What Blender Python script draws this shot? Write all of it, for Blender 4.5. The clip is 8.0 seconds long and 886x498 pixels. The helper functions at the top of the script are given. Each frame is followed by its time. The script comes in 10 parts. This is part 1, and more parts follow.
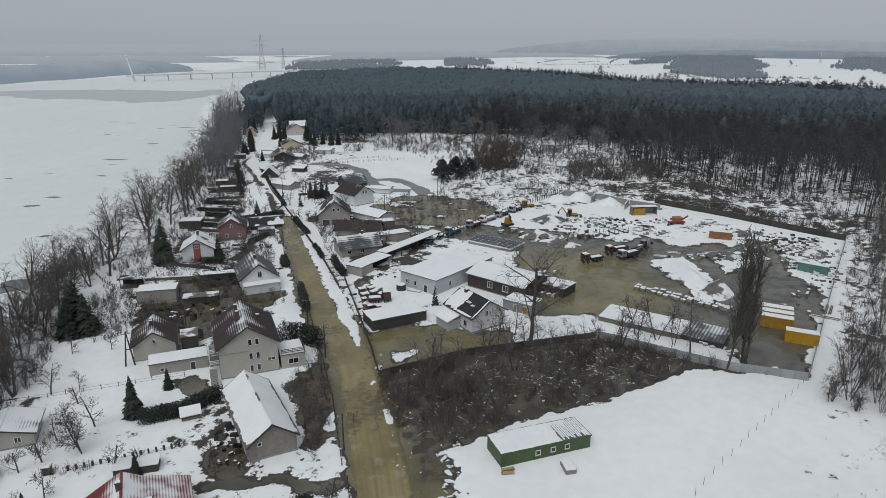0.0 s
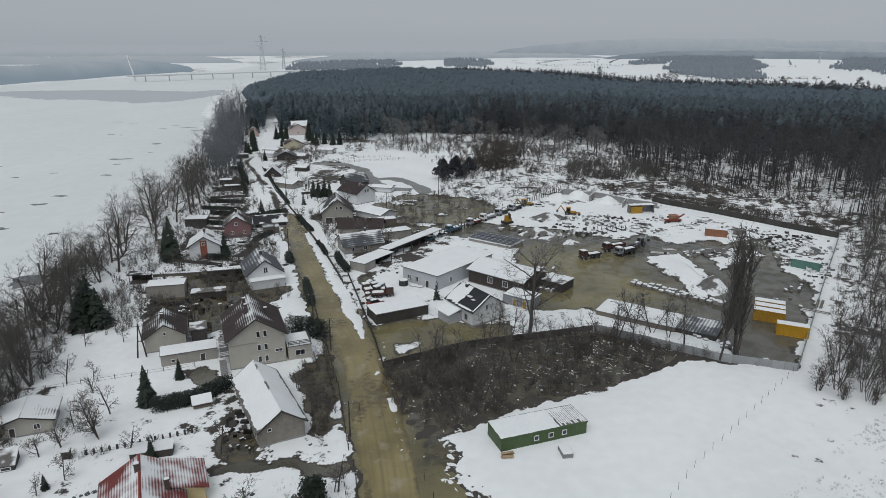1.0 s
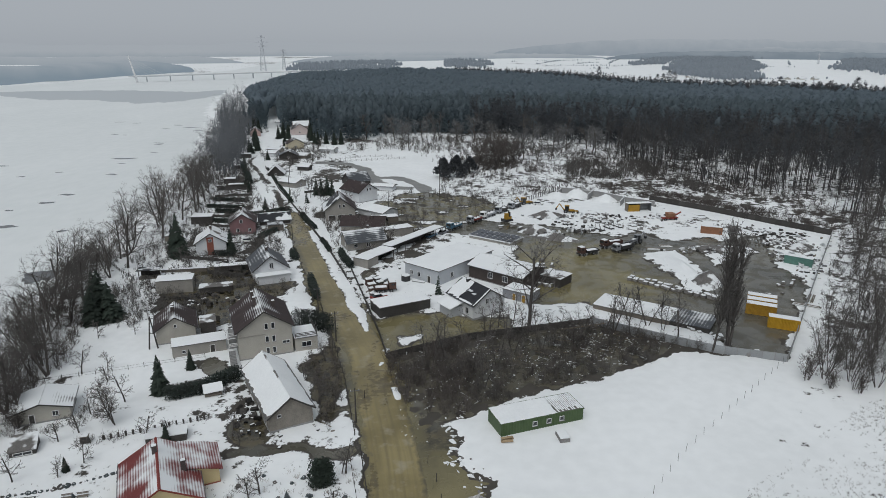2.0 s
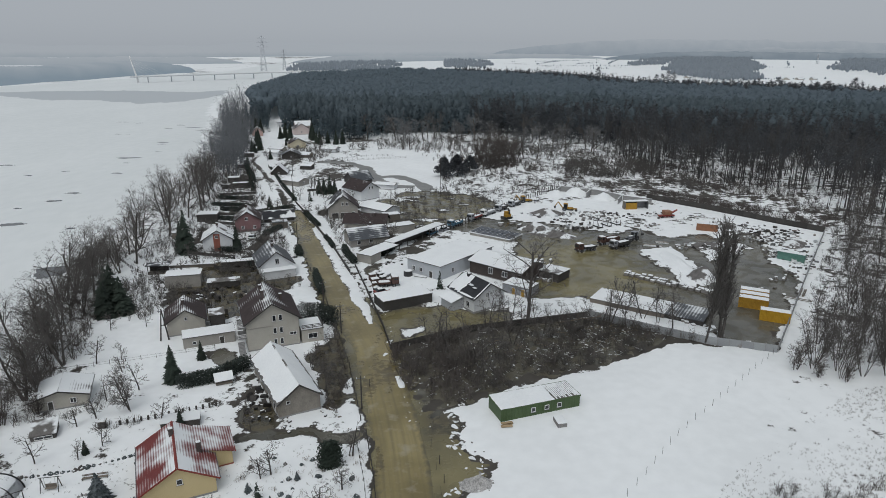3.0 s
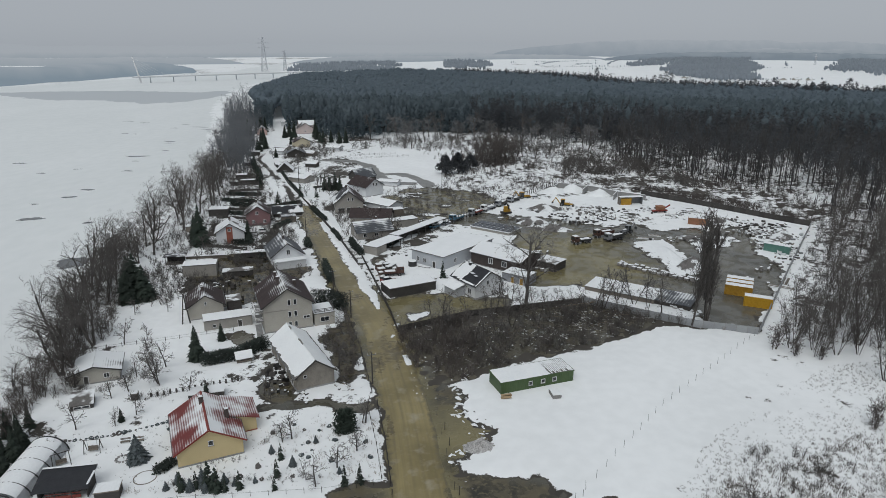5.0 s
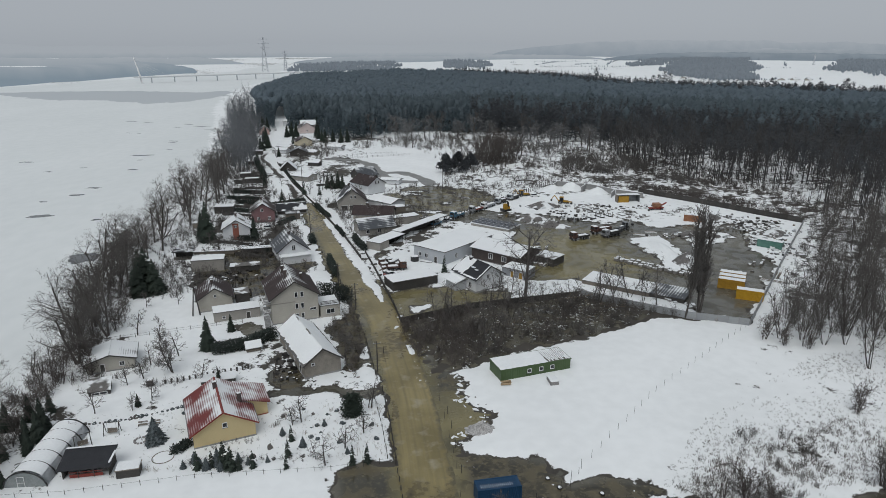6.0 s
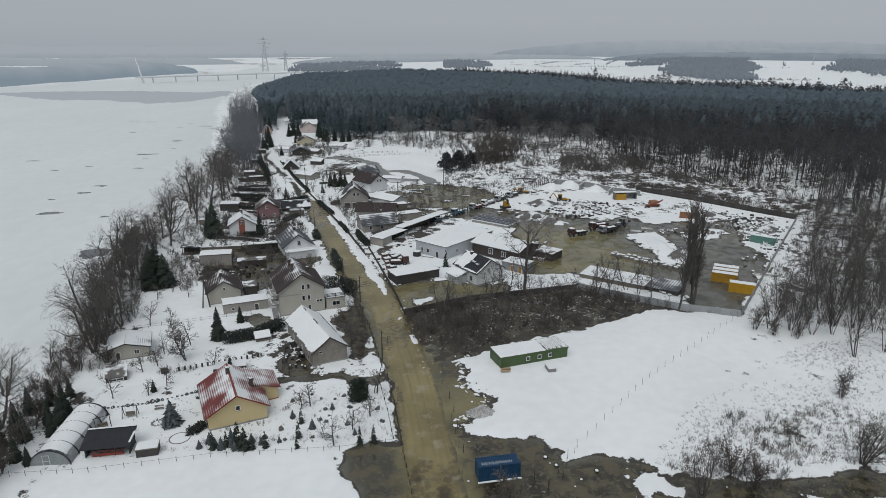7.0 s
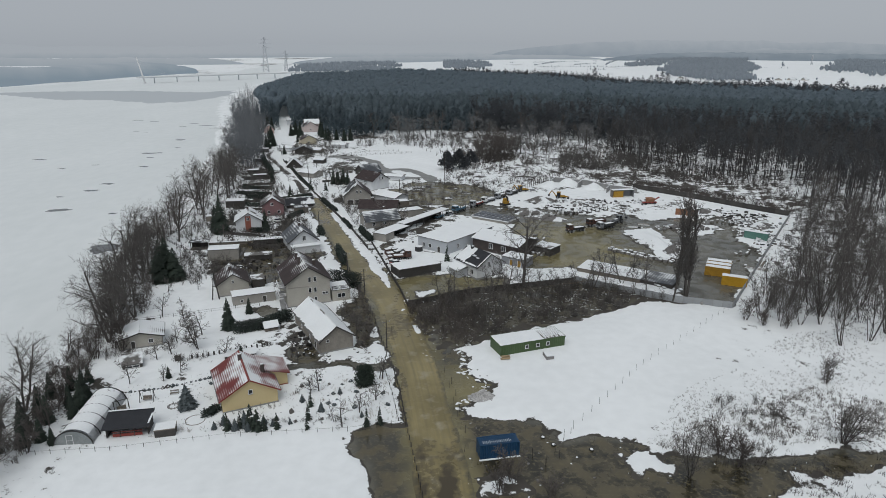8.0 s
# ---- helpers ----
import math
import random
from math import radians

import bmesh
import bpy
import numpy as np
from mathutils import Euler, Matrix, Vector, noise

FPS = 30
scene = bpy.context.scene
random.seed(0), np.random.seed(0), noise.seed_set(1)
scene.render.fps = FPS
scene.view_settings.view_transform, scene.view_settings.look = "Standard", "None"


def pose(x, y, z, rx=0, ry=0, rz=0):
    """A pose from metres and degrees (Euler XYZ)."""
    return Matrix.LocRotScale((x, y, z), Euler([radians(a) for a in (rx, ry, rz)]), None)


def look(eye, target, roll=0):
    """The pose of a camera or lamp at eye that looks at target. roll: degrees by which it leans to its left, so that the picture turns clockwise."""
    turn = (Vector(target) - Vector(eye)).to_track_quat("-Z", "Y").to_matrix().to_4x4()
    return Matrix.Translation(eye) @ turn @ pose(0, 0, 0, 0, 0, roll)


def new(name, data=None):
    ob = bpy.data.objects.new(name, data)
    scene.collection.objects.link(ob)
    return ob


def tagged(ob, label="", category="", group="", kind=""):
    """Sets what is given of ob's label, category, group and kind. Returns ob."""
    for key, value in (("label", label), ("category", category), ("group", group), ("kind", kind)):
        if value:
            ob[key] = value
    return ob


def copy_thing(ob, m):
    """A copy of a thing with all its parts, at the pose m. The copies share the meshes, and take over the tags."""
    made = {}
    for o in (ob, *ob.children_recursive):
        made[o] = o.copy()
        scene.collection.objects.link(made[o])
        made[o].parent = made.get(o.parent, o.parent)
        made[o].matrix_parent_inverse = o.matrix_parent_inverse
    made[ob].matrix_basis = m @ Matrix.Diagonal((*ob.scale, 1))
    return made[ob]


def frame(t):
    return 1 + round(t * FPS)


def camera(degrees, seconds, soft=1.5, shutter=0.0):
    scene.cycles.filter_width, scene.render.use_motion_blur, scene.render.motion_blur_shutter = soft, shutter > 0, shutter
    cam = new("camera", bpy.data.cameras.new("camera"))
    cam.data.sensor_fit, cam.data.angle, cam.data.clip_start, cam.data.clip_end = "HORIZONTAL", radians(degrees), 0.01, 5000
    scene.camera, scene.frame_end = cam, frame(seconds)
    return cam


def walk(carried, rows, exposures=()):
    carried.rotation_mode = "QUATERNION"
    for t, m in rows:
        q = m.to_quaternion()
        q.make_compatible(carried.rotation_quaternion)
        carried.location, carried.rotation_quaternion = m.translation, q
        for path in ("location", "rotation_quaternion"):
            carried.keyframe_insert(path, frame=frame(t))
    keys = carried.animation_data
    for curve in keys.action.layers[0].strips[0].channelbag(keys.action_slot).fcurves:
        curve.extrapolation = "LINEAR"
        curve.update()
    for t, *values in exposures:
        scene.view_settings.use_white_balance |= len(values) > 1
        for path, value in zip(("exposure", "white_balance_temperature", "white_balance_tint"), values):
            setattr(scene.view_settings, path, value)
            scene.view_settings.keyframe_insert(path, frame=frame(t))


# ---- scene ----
cam = camera(69.0, 8.0, soft=0.8)
ROLL = 0.155
PATH = [
    (0, 0.00, 0.00, 60.00, 72.462, 0.000),
    (0.5, -0.19, -2.14, 60.14, 72.479, -0.009),
    (1, -0.39, -4.32, 60.27, 72.495, -0.019),
    (1.5, -0.60, -6.55, 60.40, 72.510, -0.029),
    (2.2, -0.89, -9.75, 60.58, 72.529, -0.043),
    (3, -1.24, -13.52, 60.76, 72.548, -0.060),
    (3.5, -1.46, -15.94, 60.87, 72.559, -0.071),
    (4, -1.69, -18.40, 60.98, 72.569, -0.082),
    (4.5, -1.92, -20.91, 61.08, 72.578, -0.094),
    (5.2, -2.26, -24.50, 61.21, 72.589, -0.110),
    (6, -2.65, -28.72, 61.36, 72.599, -0.130),
    (6.5, -2.90, -31.42, 61.44, 72.604, -0.143),
    (7, -3.16, -34.16, 61.52, 72.607, -0.156),
    (7.5, -3.42, -36.95, 61.59, 72.610, -0.169),
    (8, -3.69, -39.79, 61.66, 72.612, -0.183),
]
walk(cam, [(t, pose(x, y, z, rx, 0, rz) @ pose(0, 0, 0, 0, 0, ROLL)) for t, x, y, z, rx, rz in PATH],
     exposures=[(0, -0.08), (8, -0.08)])

# ---- world and sun: a closed winter overcast ----
SUN_EL, SUN_ROT = 56.0, 200.0
world = bpy.data.worlds.new("overcast_sky")
scene.world = world
world.use_nodes = True
wn, wl = world.node_tree.nodes, world.node_tree.links
wn.clear()
sky = wn.new("ShaderNodeTexSky")
sky.sky_type, sky.sun_disc = "NISHITA", False
sky.sun_elevation, sky.sun_rotation = radians(SUN_EL), radians(SUN_ROT)
sky.air_density, sky.dust_density, sky.ozone_density = 1.0, 1.0, 1.0
grey = wn.new("ShaderNodeHueSaturation")
grey.inputs["Saturation"].default_value = 0.10
veil = wn.new("ShaderNodeMix")  # the closed cloud sheet over the sky
veil.data_type = "RGBA"
veil.inputs[0].default_value = 0.86
veil.inputs[7].default_value = (3.74, 4.11, 4.56, 1)
back = wn.new("ShaderNodeBackground")
back.inputs["Strength"].default_value = 0.10
wout = wn.new("ShaderNodeOutputWorld")
wl.new(sky.outputs[0], grey.inputs["Color"])
wl.new(grey.outputs[0], veil.inputs[6])
wl.new(veil.outputs[2], back.inputs["Color"])
wl.new(back.outputs[0], wout.inputs["Surface"])
sun = new("sun", bpy.data.lights.new("sun", "SUN"))
sun.data.energy, sun.data.angle, sun.data.color = 1.45, radians(50), (0.985, 0.985, 0.968)
sun.matrix_world = look((0, 0, 200), (200 * math.sin(radians(SUN_ROT)) * -1, -200 * math.cos(radians(SUN_ROT)), 200 - 200 * math.tan(radians(SUN_EL))))


# ---- materials ----
def mat(name, c1, c2, scale=0.6, rough=0.8, metal=0.0, bump=0.25, fine=8.0, vary=0.0, spec=0.4, contrast=0.2, stretch=(1, 1, 1)):
    """A surface of two tones, mixed by a broad and a fine noise, with fine relief; vary: tone by object."""
    m = bpy.data.materials.new(name)
    m.use_nodes = True
    n, l = m.node_tree.nodes, m.node_tree.links
    b = n["Principled BSDF"]
    b.inputs["Roughness"].default_value, b.inputs["Metallic"].default_value = rough, metal
    b.inputs["Specular IOR Level"].default_value = spec
    tc, mp = n.new("ShaderNodeTexCoord"), n.new("ShaderNodeMapping")
    mp.inputs["Scale"].default_value = stretch
    l.new(tc.outputs["Object"], mp.inputs["Vector"])
    na, nb, ad = n.new("ShaderNodeTexNoise"), n.new("ShaderNodeTexNoise"), n.new("ShaderNodeMath")
    na.inputs["Scale"].default_value, nb.inputs["Scale"].default_value = scale, fine
    na.inputs["Detail"].default_value, nb.inputs["Detail"].default_value = 4, 3
    l.new(mp.outputs[0], na.inputs["Vector"])
    l.new(mp.outputs[0], nb.inputs["Vector"])
    ad.operation = "MULTIPLY_ADD"
    ad.inputs[1].default_value = 0.5
    l.new(nb.outputs[0], ad.inputs[0])
    half = n.new("ShaderNodeMath")
    half.operation = "MULTIPLY"
    half.inputs[1].default_value = 0.5
    l.new(na.outputs[0], half.inputs[0])
    l.new(half.outputs[0], ad.inputs[2])
    ramp = n.new("ShaderNodeMapRange")
    ramp.inputs[1].default_value, ramp.inputs[2].default_value = 0.5 - contrast, 0.5 + contrast
    l.new(ad.outputs[0], ramp.inputs[0])
    mix = n.new("ShaderNodeMix")
    mix.data_type = "RGBA"
    mix.inputs[6].default_value, mix.inputs[7].default_value = (*c1, 1), (*c2, 1)
    l.new(ramp.outputs[0], mix.inputs[0])
    last = mix.outputs[2]
    if vary:
        oi, mr, mu = n.new("ShaderNodeObjectInfo"), n.new("ShaderNodeMapRange"), n.new("ShaderNodeMix")
        mr.inputs[3].default_value, mr.inputs[4].default_value = 1 - vary, 1 + vary
        l.new(oi.outputs["Random"], mr.inputs[0])
        mu.data_type, mu.blend_type = "RGBA", "MULTIPLY"
        mu.inputs[0].default_value = 1
        l.new(last, mu.inputs[6])
        l.new(mr.outputs[0], mu.inputs[7])
        last = mu.outputs[2]
    l.new(last, b.inputs["Base Color"])
    if bump:
        bp = n.new("ShaderNodeBump")
        bp.inputs["Strength"].default_value, bp.inputs["Distance"].default_value = bump, 0.05
        l.new(nb.outputs[0], bp.inputs["Height"])
        l.new(bp.outputs[0], b.inputs["Normal"])
    return m


def soften(m, share):
    """Sprays of needles and twigs let part of the light through to their other side."""
    n, l = m.node_tree.nodes, m.node_tree.links
    b, out = n["Principled BSDF"], n["Material Output"]
    leaf, mix = n.new("ShaderNodeBsdfTranslucent"), n.new("ShaderNodeMixShader")
    mix.inputs[0].default_value = share
    l.new(b.inputs["Base Color"].links[0].from_socket, leaf.inputs["Color"])
    l.new(b.outputs[0], mix.inputs[1])
    l.new(leaf.outputs[0], mix.inputs[2])
    l.new(mix.outputs[0], out.inputs["Surface"])


SNOW_A, SNOW_B = (0.735, 0.755, 0.765), (0.83, 0.85, 0.855)


def roof_mat(name, c1, c2, amount, rows=0.5, rough=0.6, metal=0.0, lines=0.18):
    """Roofing with lying snow: amount 0 to 1; rows: spacing of the courses that hold snow in lines (0: none)."""
    m = mat(name, c1, c2, 0.8, rough, metal, 0.3, 6.0)
    n, l = m.node_tree.nodes, m.node_tree.links
    b = n["Principled BSDF"]
    colour = b.inputs["Base Color"].links[0].from_socket
    tc, sep = n.new("ShaderNodeTexCoord"), n.new("ShaderNodeSeparateXYZ")
    l.new(tc.outputs["Object"], sep.inputs[0])
    broad = n.new("ShaderNodeTexNoise")
    broad.inputs["Scale"].default_value, broad.inputs["Detail"].default_value = 0.22, 3
    l.new(tc.outputs["Object"], broad.inputs["Vector"])
    wave = n.new("ShaderNodeMath")
    wave.operation = "PINGPONG"
    wave.inputs[1].default_value = max(rows, 0.01) / 2
    l.new(sep.outputs["Y"], wave.inputs[0])
    line = n.new("ShaderNodeMath")
    line.operation = "MULTIPLY_ADD"
    line.inputs[1].default_value = (2 * lines / rows) if rows else 0.0
    l.new(wave.outputs[0], line.inputs[0])
    # snow lies longest near the ridge and slides off towards the eaves
    away, lie, both = n.new("ShaderNodeMath"), n.new("ShaderNodeMapRange"), n.new("ShaderNodeMath")
    away.operation, both.operation = "ABSOLUTE", "ADD"
    l.new(sep.outputs["Y"], away.inputs[0])
    lie.inputs[1].default_value, lie.inputs[2].default_value, lie.inputs[3].default_value, lie.inputs[4].default_value = 0.4, 5.2, 0.13, -0.13
    l.new(away.outputs[0], lie.inputs[0])
    l.new(broad.outputs[0], both.inputs[0])
    l.new(lie.outputs[0], both.inputs[1])
    l.new(both.outputs[0] if rows else broad.outputs[0], line.inputs[2])
    edge = n.new("ShaderNodeMapRange")
    top = 0.80 - 0.62 * amount + (lines if rows else 0.0)
    wide = 0.10 if rows else 0.025
    edge.inputs[1].default_value, edge.inputs[2].default_value = top - wide, top + wide
    l.new(line.outputs[0], edge.inputs[0])
    mix = n.new("ShaderNodeMix")
    mix.data_type = "RGBA"
    mix.inputs[7].default_value = (*SNOW_A, 1)
    l.new(colour, mix.inputs[6])
    l.new(edge.outputs[0], mix.inputs[0])
    l.new(mix.outputs[2], b.inputs["Base Color"])
    rg = n.new("ShaderNodeMapRange")
    rg.inputs[3].default_value, rg.inputs[4].default_value = rough, 0.9
    l.new(edge.outputs[0], rg.inputs[0])
    l.new(rg.outputs[0], b.inputs["Roughness"])
    return m


snow = mat("snow", SNOW_A, SNOW_B, 0.25, 0.75, 0, 0.35, 2.5, spec=0.2)
M = dict(
    plaster_tan=mat("plaster_tan", (0.36, 0.34, 0.30), (0.47, 0.45, 0.40), 0.5, 0.9, 0, 0.15, 9),
    plaster_yellow=mat("plaster_yellow", (0.52, 0.42, 0.23), (0.60, 0.49, 0.28), 0.4, 0.9, 0, 0.12, 9),
    plaster_cream=mat("plaster_cream", (0.50, 0.45, 0.33), (0.60, 0.54, 0.40), 0.4, 0.9, 0, 0.12, 9),
    plaster_shell=mat("plaster_shell", (0.50, 0.42, 0.40), (0.62, 0.53, 0.51), 0.4, 0.9, 0, 0.12, 9),
    plaster_white=mat("plaster_white", (0.58, 0.60, 0.62), (0.72, 0.73, 0.74), 0.5, 0.9, 0, 0.12, 9),
    plaster_grey=mat("plaster_grey", (0.38, 0.40, 0.42), (0.48, 0.50, 0.53), 0.5, 0.9, 0, 0.12, 9),
    plaster_dun=mat("plaster_dun", (0.26, 0.25, 0.23), (0.36, 0.34, 0.31), 0.6, 0.9, 0, 0.2, 9),
    plaster_rose=mat("plaster_rose", (0.42, 0.30, 0.27), (0.52, 0.38, 0.34), 0.6, 0.9, 0, 0.15, 9),
    plaster_pink=mat("plaster_pink", (0.19, 0.108, 0.112), (0.255, 0.152, 0.156), 0.6, 0.9, 0, 0.15, 9),
    brick_red=mat("brick_red", (0.24, 0.08, 0.06), (0.34, 0.13, 0.09), 1.5, 0.9, 0, 0.3, 12),
    chimney_brick=mat("chimney_brick", (0.050, 0.042, 0.040), (0.115, 0.092, 0.086), 1.5, 0.9, 0, 0.3, 12),
    block=mat("concrete_block", (0.17, 0.155, 0.135), (0.30, 0.275, 0.24), 0.9, 0.95, 0, 0.5, 5),
    concrete=mat("concrete", (0.20, 0.20, 0.20), (0.33, 0.33, 0.325), 0.5, 0.9, 0, 0.3, 6),
    fence_panel=mat("fence_panel_grey", (0.25, 0.265, 0.275), (0.36, 0.37, 0.38), 0.4, 0.8, 0, 0.2, 6, vary=0.12),
    fence_dark=mat("fence_panel_dark", (0.038, 0.036, 0.034), (0.078, 0.073, 0.068), 0.4, 0.85, 0, 0.3, 6, vary=0.2),
    timber_dark=mat("timber_dark", (0.036, 0.033, 0.031), (0.078, 0.072, 0.067), 1.2, 0.8, 0, 0.4, 10, stretch=(1, 1, 6)),
    timber_grey=mat("timber_grey", (0.13, 0.115, 0.095), (0.24, 0.21, 0.18), 1.0, 0.9, 0, 0.4, 10, vary=0.2),
    cladding_dark=mat("cladding_dark", (0.035, 0.028, 0.026), (0.065, 0.05, 0.045), 0.7, 0.7, 0, 0.3, 8),
    green_sheet=mat("green_sheet", (0.048, 0.084, 0.032), (0.074, 0.118, 0.047), 0.6, 0.55, 0.0, 0.15, 4),
    green_pale=mat("green_pale_sheet", (0.08, 0.19, 0.16), (0.13, 0.25, 0.21), 0.8, 0.6, 0.0, 0.2, 4),
    blue_sheet=mat("blue_sheet", (0.007, 0.040, 0.092), (0.014, 0.060, 0.130), 0.8, 0.5, 0.0, 0.15, 4),
    blue_faded=mat("blue_faded_paint", (0.05, 0.12, 0.18), (0.09, 0.18, 0.25), 0.8, 0.5, 0.0, 0.1, 4),
    yellow_sheet=mat("yellow_sheet", (0.42, 0.24, 0.015), (0.53, 0.31, 0.03), 0.8, 0.6, 0.0, 0.2, 4, vary=0.05),
    yellow_rust=mat("yellow_rusty_sheet", (0.28, 0.15, 0.02), (0.44, 0.26, 0.03), 0.8, 0.7, 0.0, 0.2, 4),
    orange_sheet=mat("orange_sheet", (0.21, 0.095, 0.052), (0.34, 0.17, 0.095), 0.8, 0.6, 0.0, 0.2, 4),
    rust_paint=mat("rust_paint", (0.050, 0.027, 0.023), (0.105, 0.056, 0.044), 1.5, 0.7, 0, 0.2, 6),
    red_paint=mat("red_paint", (0.17, 0.028, 0.022), (0.26, 0.05, 0.038), 1.0, 0.5, 0, 0.1, 6),
    white_paint=mat("white_paint", (0.68, 0.68, 0.68), (0.8, 0.8, 0.8), 1.0, 0.5, 0, 0.05, 6),
    grey_paint=mat("grey_paint", (0.22, 0.23, 0.25), (0.32, 0.33, 0.35), 1.0, 0.4, 0.2, 0.05, 6, vary=0.3),
    dark_paint=mat("dark_paint", (0.02, 0.02, 0.022), (0.05, 0.05, 0.05), 1.0, 0.5, 0, 0.1, 6),
    rubber=mat("rubber", (0.015, 0.015, 0.015), (0.03, 0.03, 0.03), 2.0, 0.85),
    # steel of far pylons and bridge, lightened to hold the distance haze
    far_steel=mat("far_steel_haze", (0.46, 0.48, 0.51), (0.56, 0.58, 0.61), 0.2, 0.7, 0.0, 0.0, 2),
    steel=mat("steel", (0.16, 0.165, 0.17), (0.26, 0.27, 0.28), 1.0, 0.55, 0.6, 0.1, 6),
    glass=mat("window_glass", (0.012, 0.015, 0.018), (0.03, 0.035, 0.04), 0.7, 0.06, 0, 0.0, 4, spec=0.8),
    film=mat("tunnel_film", (0.55, 0.57, 0.59), (0.72, 0.74, 0.76), 0.7, 0.45, 0, 0.15, 3),
    panel_dark=mat("solar_cell", (0.012, 0.016, 0.026), (0.028, 0.035, 0.05), 2.0, 0.15, 0, 0.0, 4),
    raw_board=mat("raw_board", (0.30, 0.22, 0.13), (0.44, 0.33, 0.21), 1.0, 0.85, 0, 0.3, 8, vary=0.15),
    stone=mat("stone_block", (0.16, 0.155, 0.15), (0.32, 0.31, 0.30), 1.5, 0.9, 0, 0.4, 6, vary=0.25),
    rubble=mat("rubble", (0.10, 0.09, 0.085), (0.28, 0.27, 0.265), 0.8, 0.95, 0, 0.6, 4),
    gravel=mat("gravel_pale", (0.22, 0.215, 0.21), (0.50, 0.49, 0.48), 1.8, 0.95, 0, 0.8, 5, contrast=0.12),
    bark=mat("bark_brown_grey", (0.060, 0.054, 0.049), (0.12, 0.109, 0.100), 2.0, 0.95, 0, 0.5, 10, vary=0.2),
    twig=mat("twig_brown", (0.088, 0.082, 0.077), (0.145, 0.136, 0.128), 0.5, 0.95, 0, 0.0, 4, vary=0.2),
    twig_red=mat("twig_red_brown", (0.078, 0.069, 0.064), (0.128, 0.113, 0.104), 0.3, 0.95, 0, 0.0, 4, vary=0.2),
    stalk_grey=mat("stalk_grey", (0.14, 0.13, 0.12), (0.24, 0.225, 0.205), 0.3, 0.95, 0, 0.0, 4),
    # far copy of the twig tone with distance haze put in: paler, bluer
    twig_far=mat("twig_far_haze", (0.120, 0.128, 0.137), (0.178, 0.186, 0.195), 0.3, 0.95, 0, 0.0, 4),
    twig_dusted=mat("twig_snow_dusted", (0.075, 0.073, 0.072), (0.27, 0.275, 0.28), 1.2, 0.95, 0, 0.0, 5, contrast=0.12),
    dry=mat("dry_stalk", (0.16, 0.125, 0.09), (0.27, 0.22, 0.165), 0.3, 0.95, 0, 0.0, 4),
    needle=mat("needle_green", (0.017, 0.026, 0.020), (0.036, 0.049, 0.037), 0.7, 0.85, 0, 0.2, 5, vary=0.25),
    hedge_needle=mat("hedge_needle", (0.016, 0.024, 0.019), (0.062, 0.076, 0.068), 2.2, 0.85, 0, 0.2, 7, vary=0.25, contrast=0.13),
    needle_blue=mat("needle_snow_dusted", (0.022, 0.032, 0.032), (0.13, 0.15, 0.16), 1.6, 0.85, 0, 0.2, 6, contrast=0.12),
    # distance haze put into both needle tones: lifted and bluer, most in the far one
    forest_far=mat("forest_needle_far_haze", (0.158, 0.204, 0.236), (0.192, 0.240, 0.276), 0.012, 0.9, 0, 0.0, 0.06, contrast=0.2),
    forest=mat("forest_needle_haze", (0.118, 0.154, 0.174), (0.165, 0.207, 0.230), 0.03, 0.9, 0, 0.0, 0.25, contrast=0.16),
    forest_mix=mat("forest_bare_mass", (0.082, 0.089, 0.097), (0.118, 0.124, 0.132), 0.05, 0.95, 0, 0.0, 0.9),
    forest_bare=mat("forest_bare_crown", (0.055, 0.054, 0.055), (0.088, 0.085, 0.084), 0.08, 0.95, 0, 0.0, 0.8),
    # far groves: haze put into the colour, paler and bluer; glow set further down
    far_wood=mat("far_wood_haze", (0.122, 0.148, 0.174), (0.178, 0.204, 0.230), 0.004, 0.95, 0, 0.0, 0.05),
)
for k, share in (("forest", 0.5), ("forest_far", 0.5), ("forest_mix", 0.4), ("far_wood", 0.4)):
    soften(M[k], share)
R = dict(
    red=lambda a: roof_mat("roof_red_tile_sheet", (0.125, 0.022, 0.020), (0.185, 0.036, 0.032), a, 0.36, 0.45, lines=0.16),
    brown=lambda a: roof_mat("roof_brown_tile", (0.030, 0.021, 0.021), (0.054, 0.039, 0.038), a, 0.4, 0.8),
    dark=lambda a: roof_mat("roof_dark_sheet", (0.012, 0.013, 0.016), (0.03, 0.031, 0.036), a, 0.0, 0.5),
    grey=lambda a: roof_mat("roof_grey_sheet", (0.045, 0.05, 0.058), (0.08, 0.087, 0.097), a, 0.7, 0.5),
    felt=lambda a: roof_mat("roof_felt", (0.10, 0.095, 0.09), (0.19, 0.18, 0.17), a, 0.0, 0.9),
    sheet=lambda a: roof_mat("roof_pale_sheet", (0.26, 0.265, 0.27), (0.36, 0.365, 0.37), a, 0.0, 0.7),
)
_roofs = {}


def roof(kind, amount):
    if (kind, amount) not in _roofs:
        _roofs[kind, amount] = R[kind](amount)
    return _roofs[kind, amount]


# ---- small helpers ----
def empty(name, m, label="", category="", group=""):
    ob = new(name)
    ob.empty_display_size = 0.3
    ob.matrix_world = m
    return tagged(ob, label, category, group)


def mesh_ob(name, verts, faces, material, parent=None, label="", smooth=False):
    me = bpy.data.meshes.new(name)
    me.from_pydata([tuple(v) for v in verts], [], [tuple(f) for f in faces])
    me.materials.append(material)
    if smooth:
        me.polygons.foreach_set("use_smooth", np.ones(len(me.polygons), bool))
    ob = new(name, me)
    ob.parent = parent
    return tagged(ob, label)


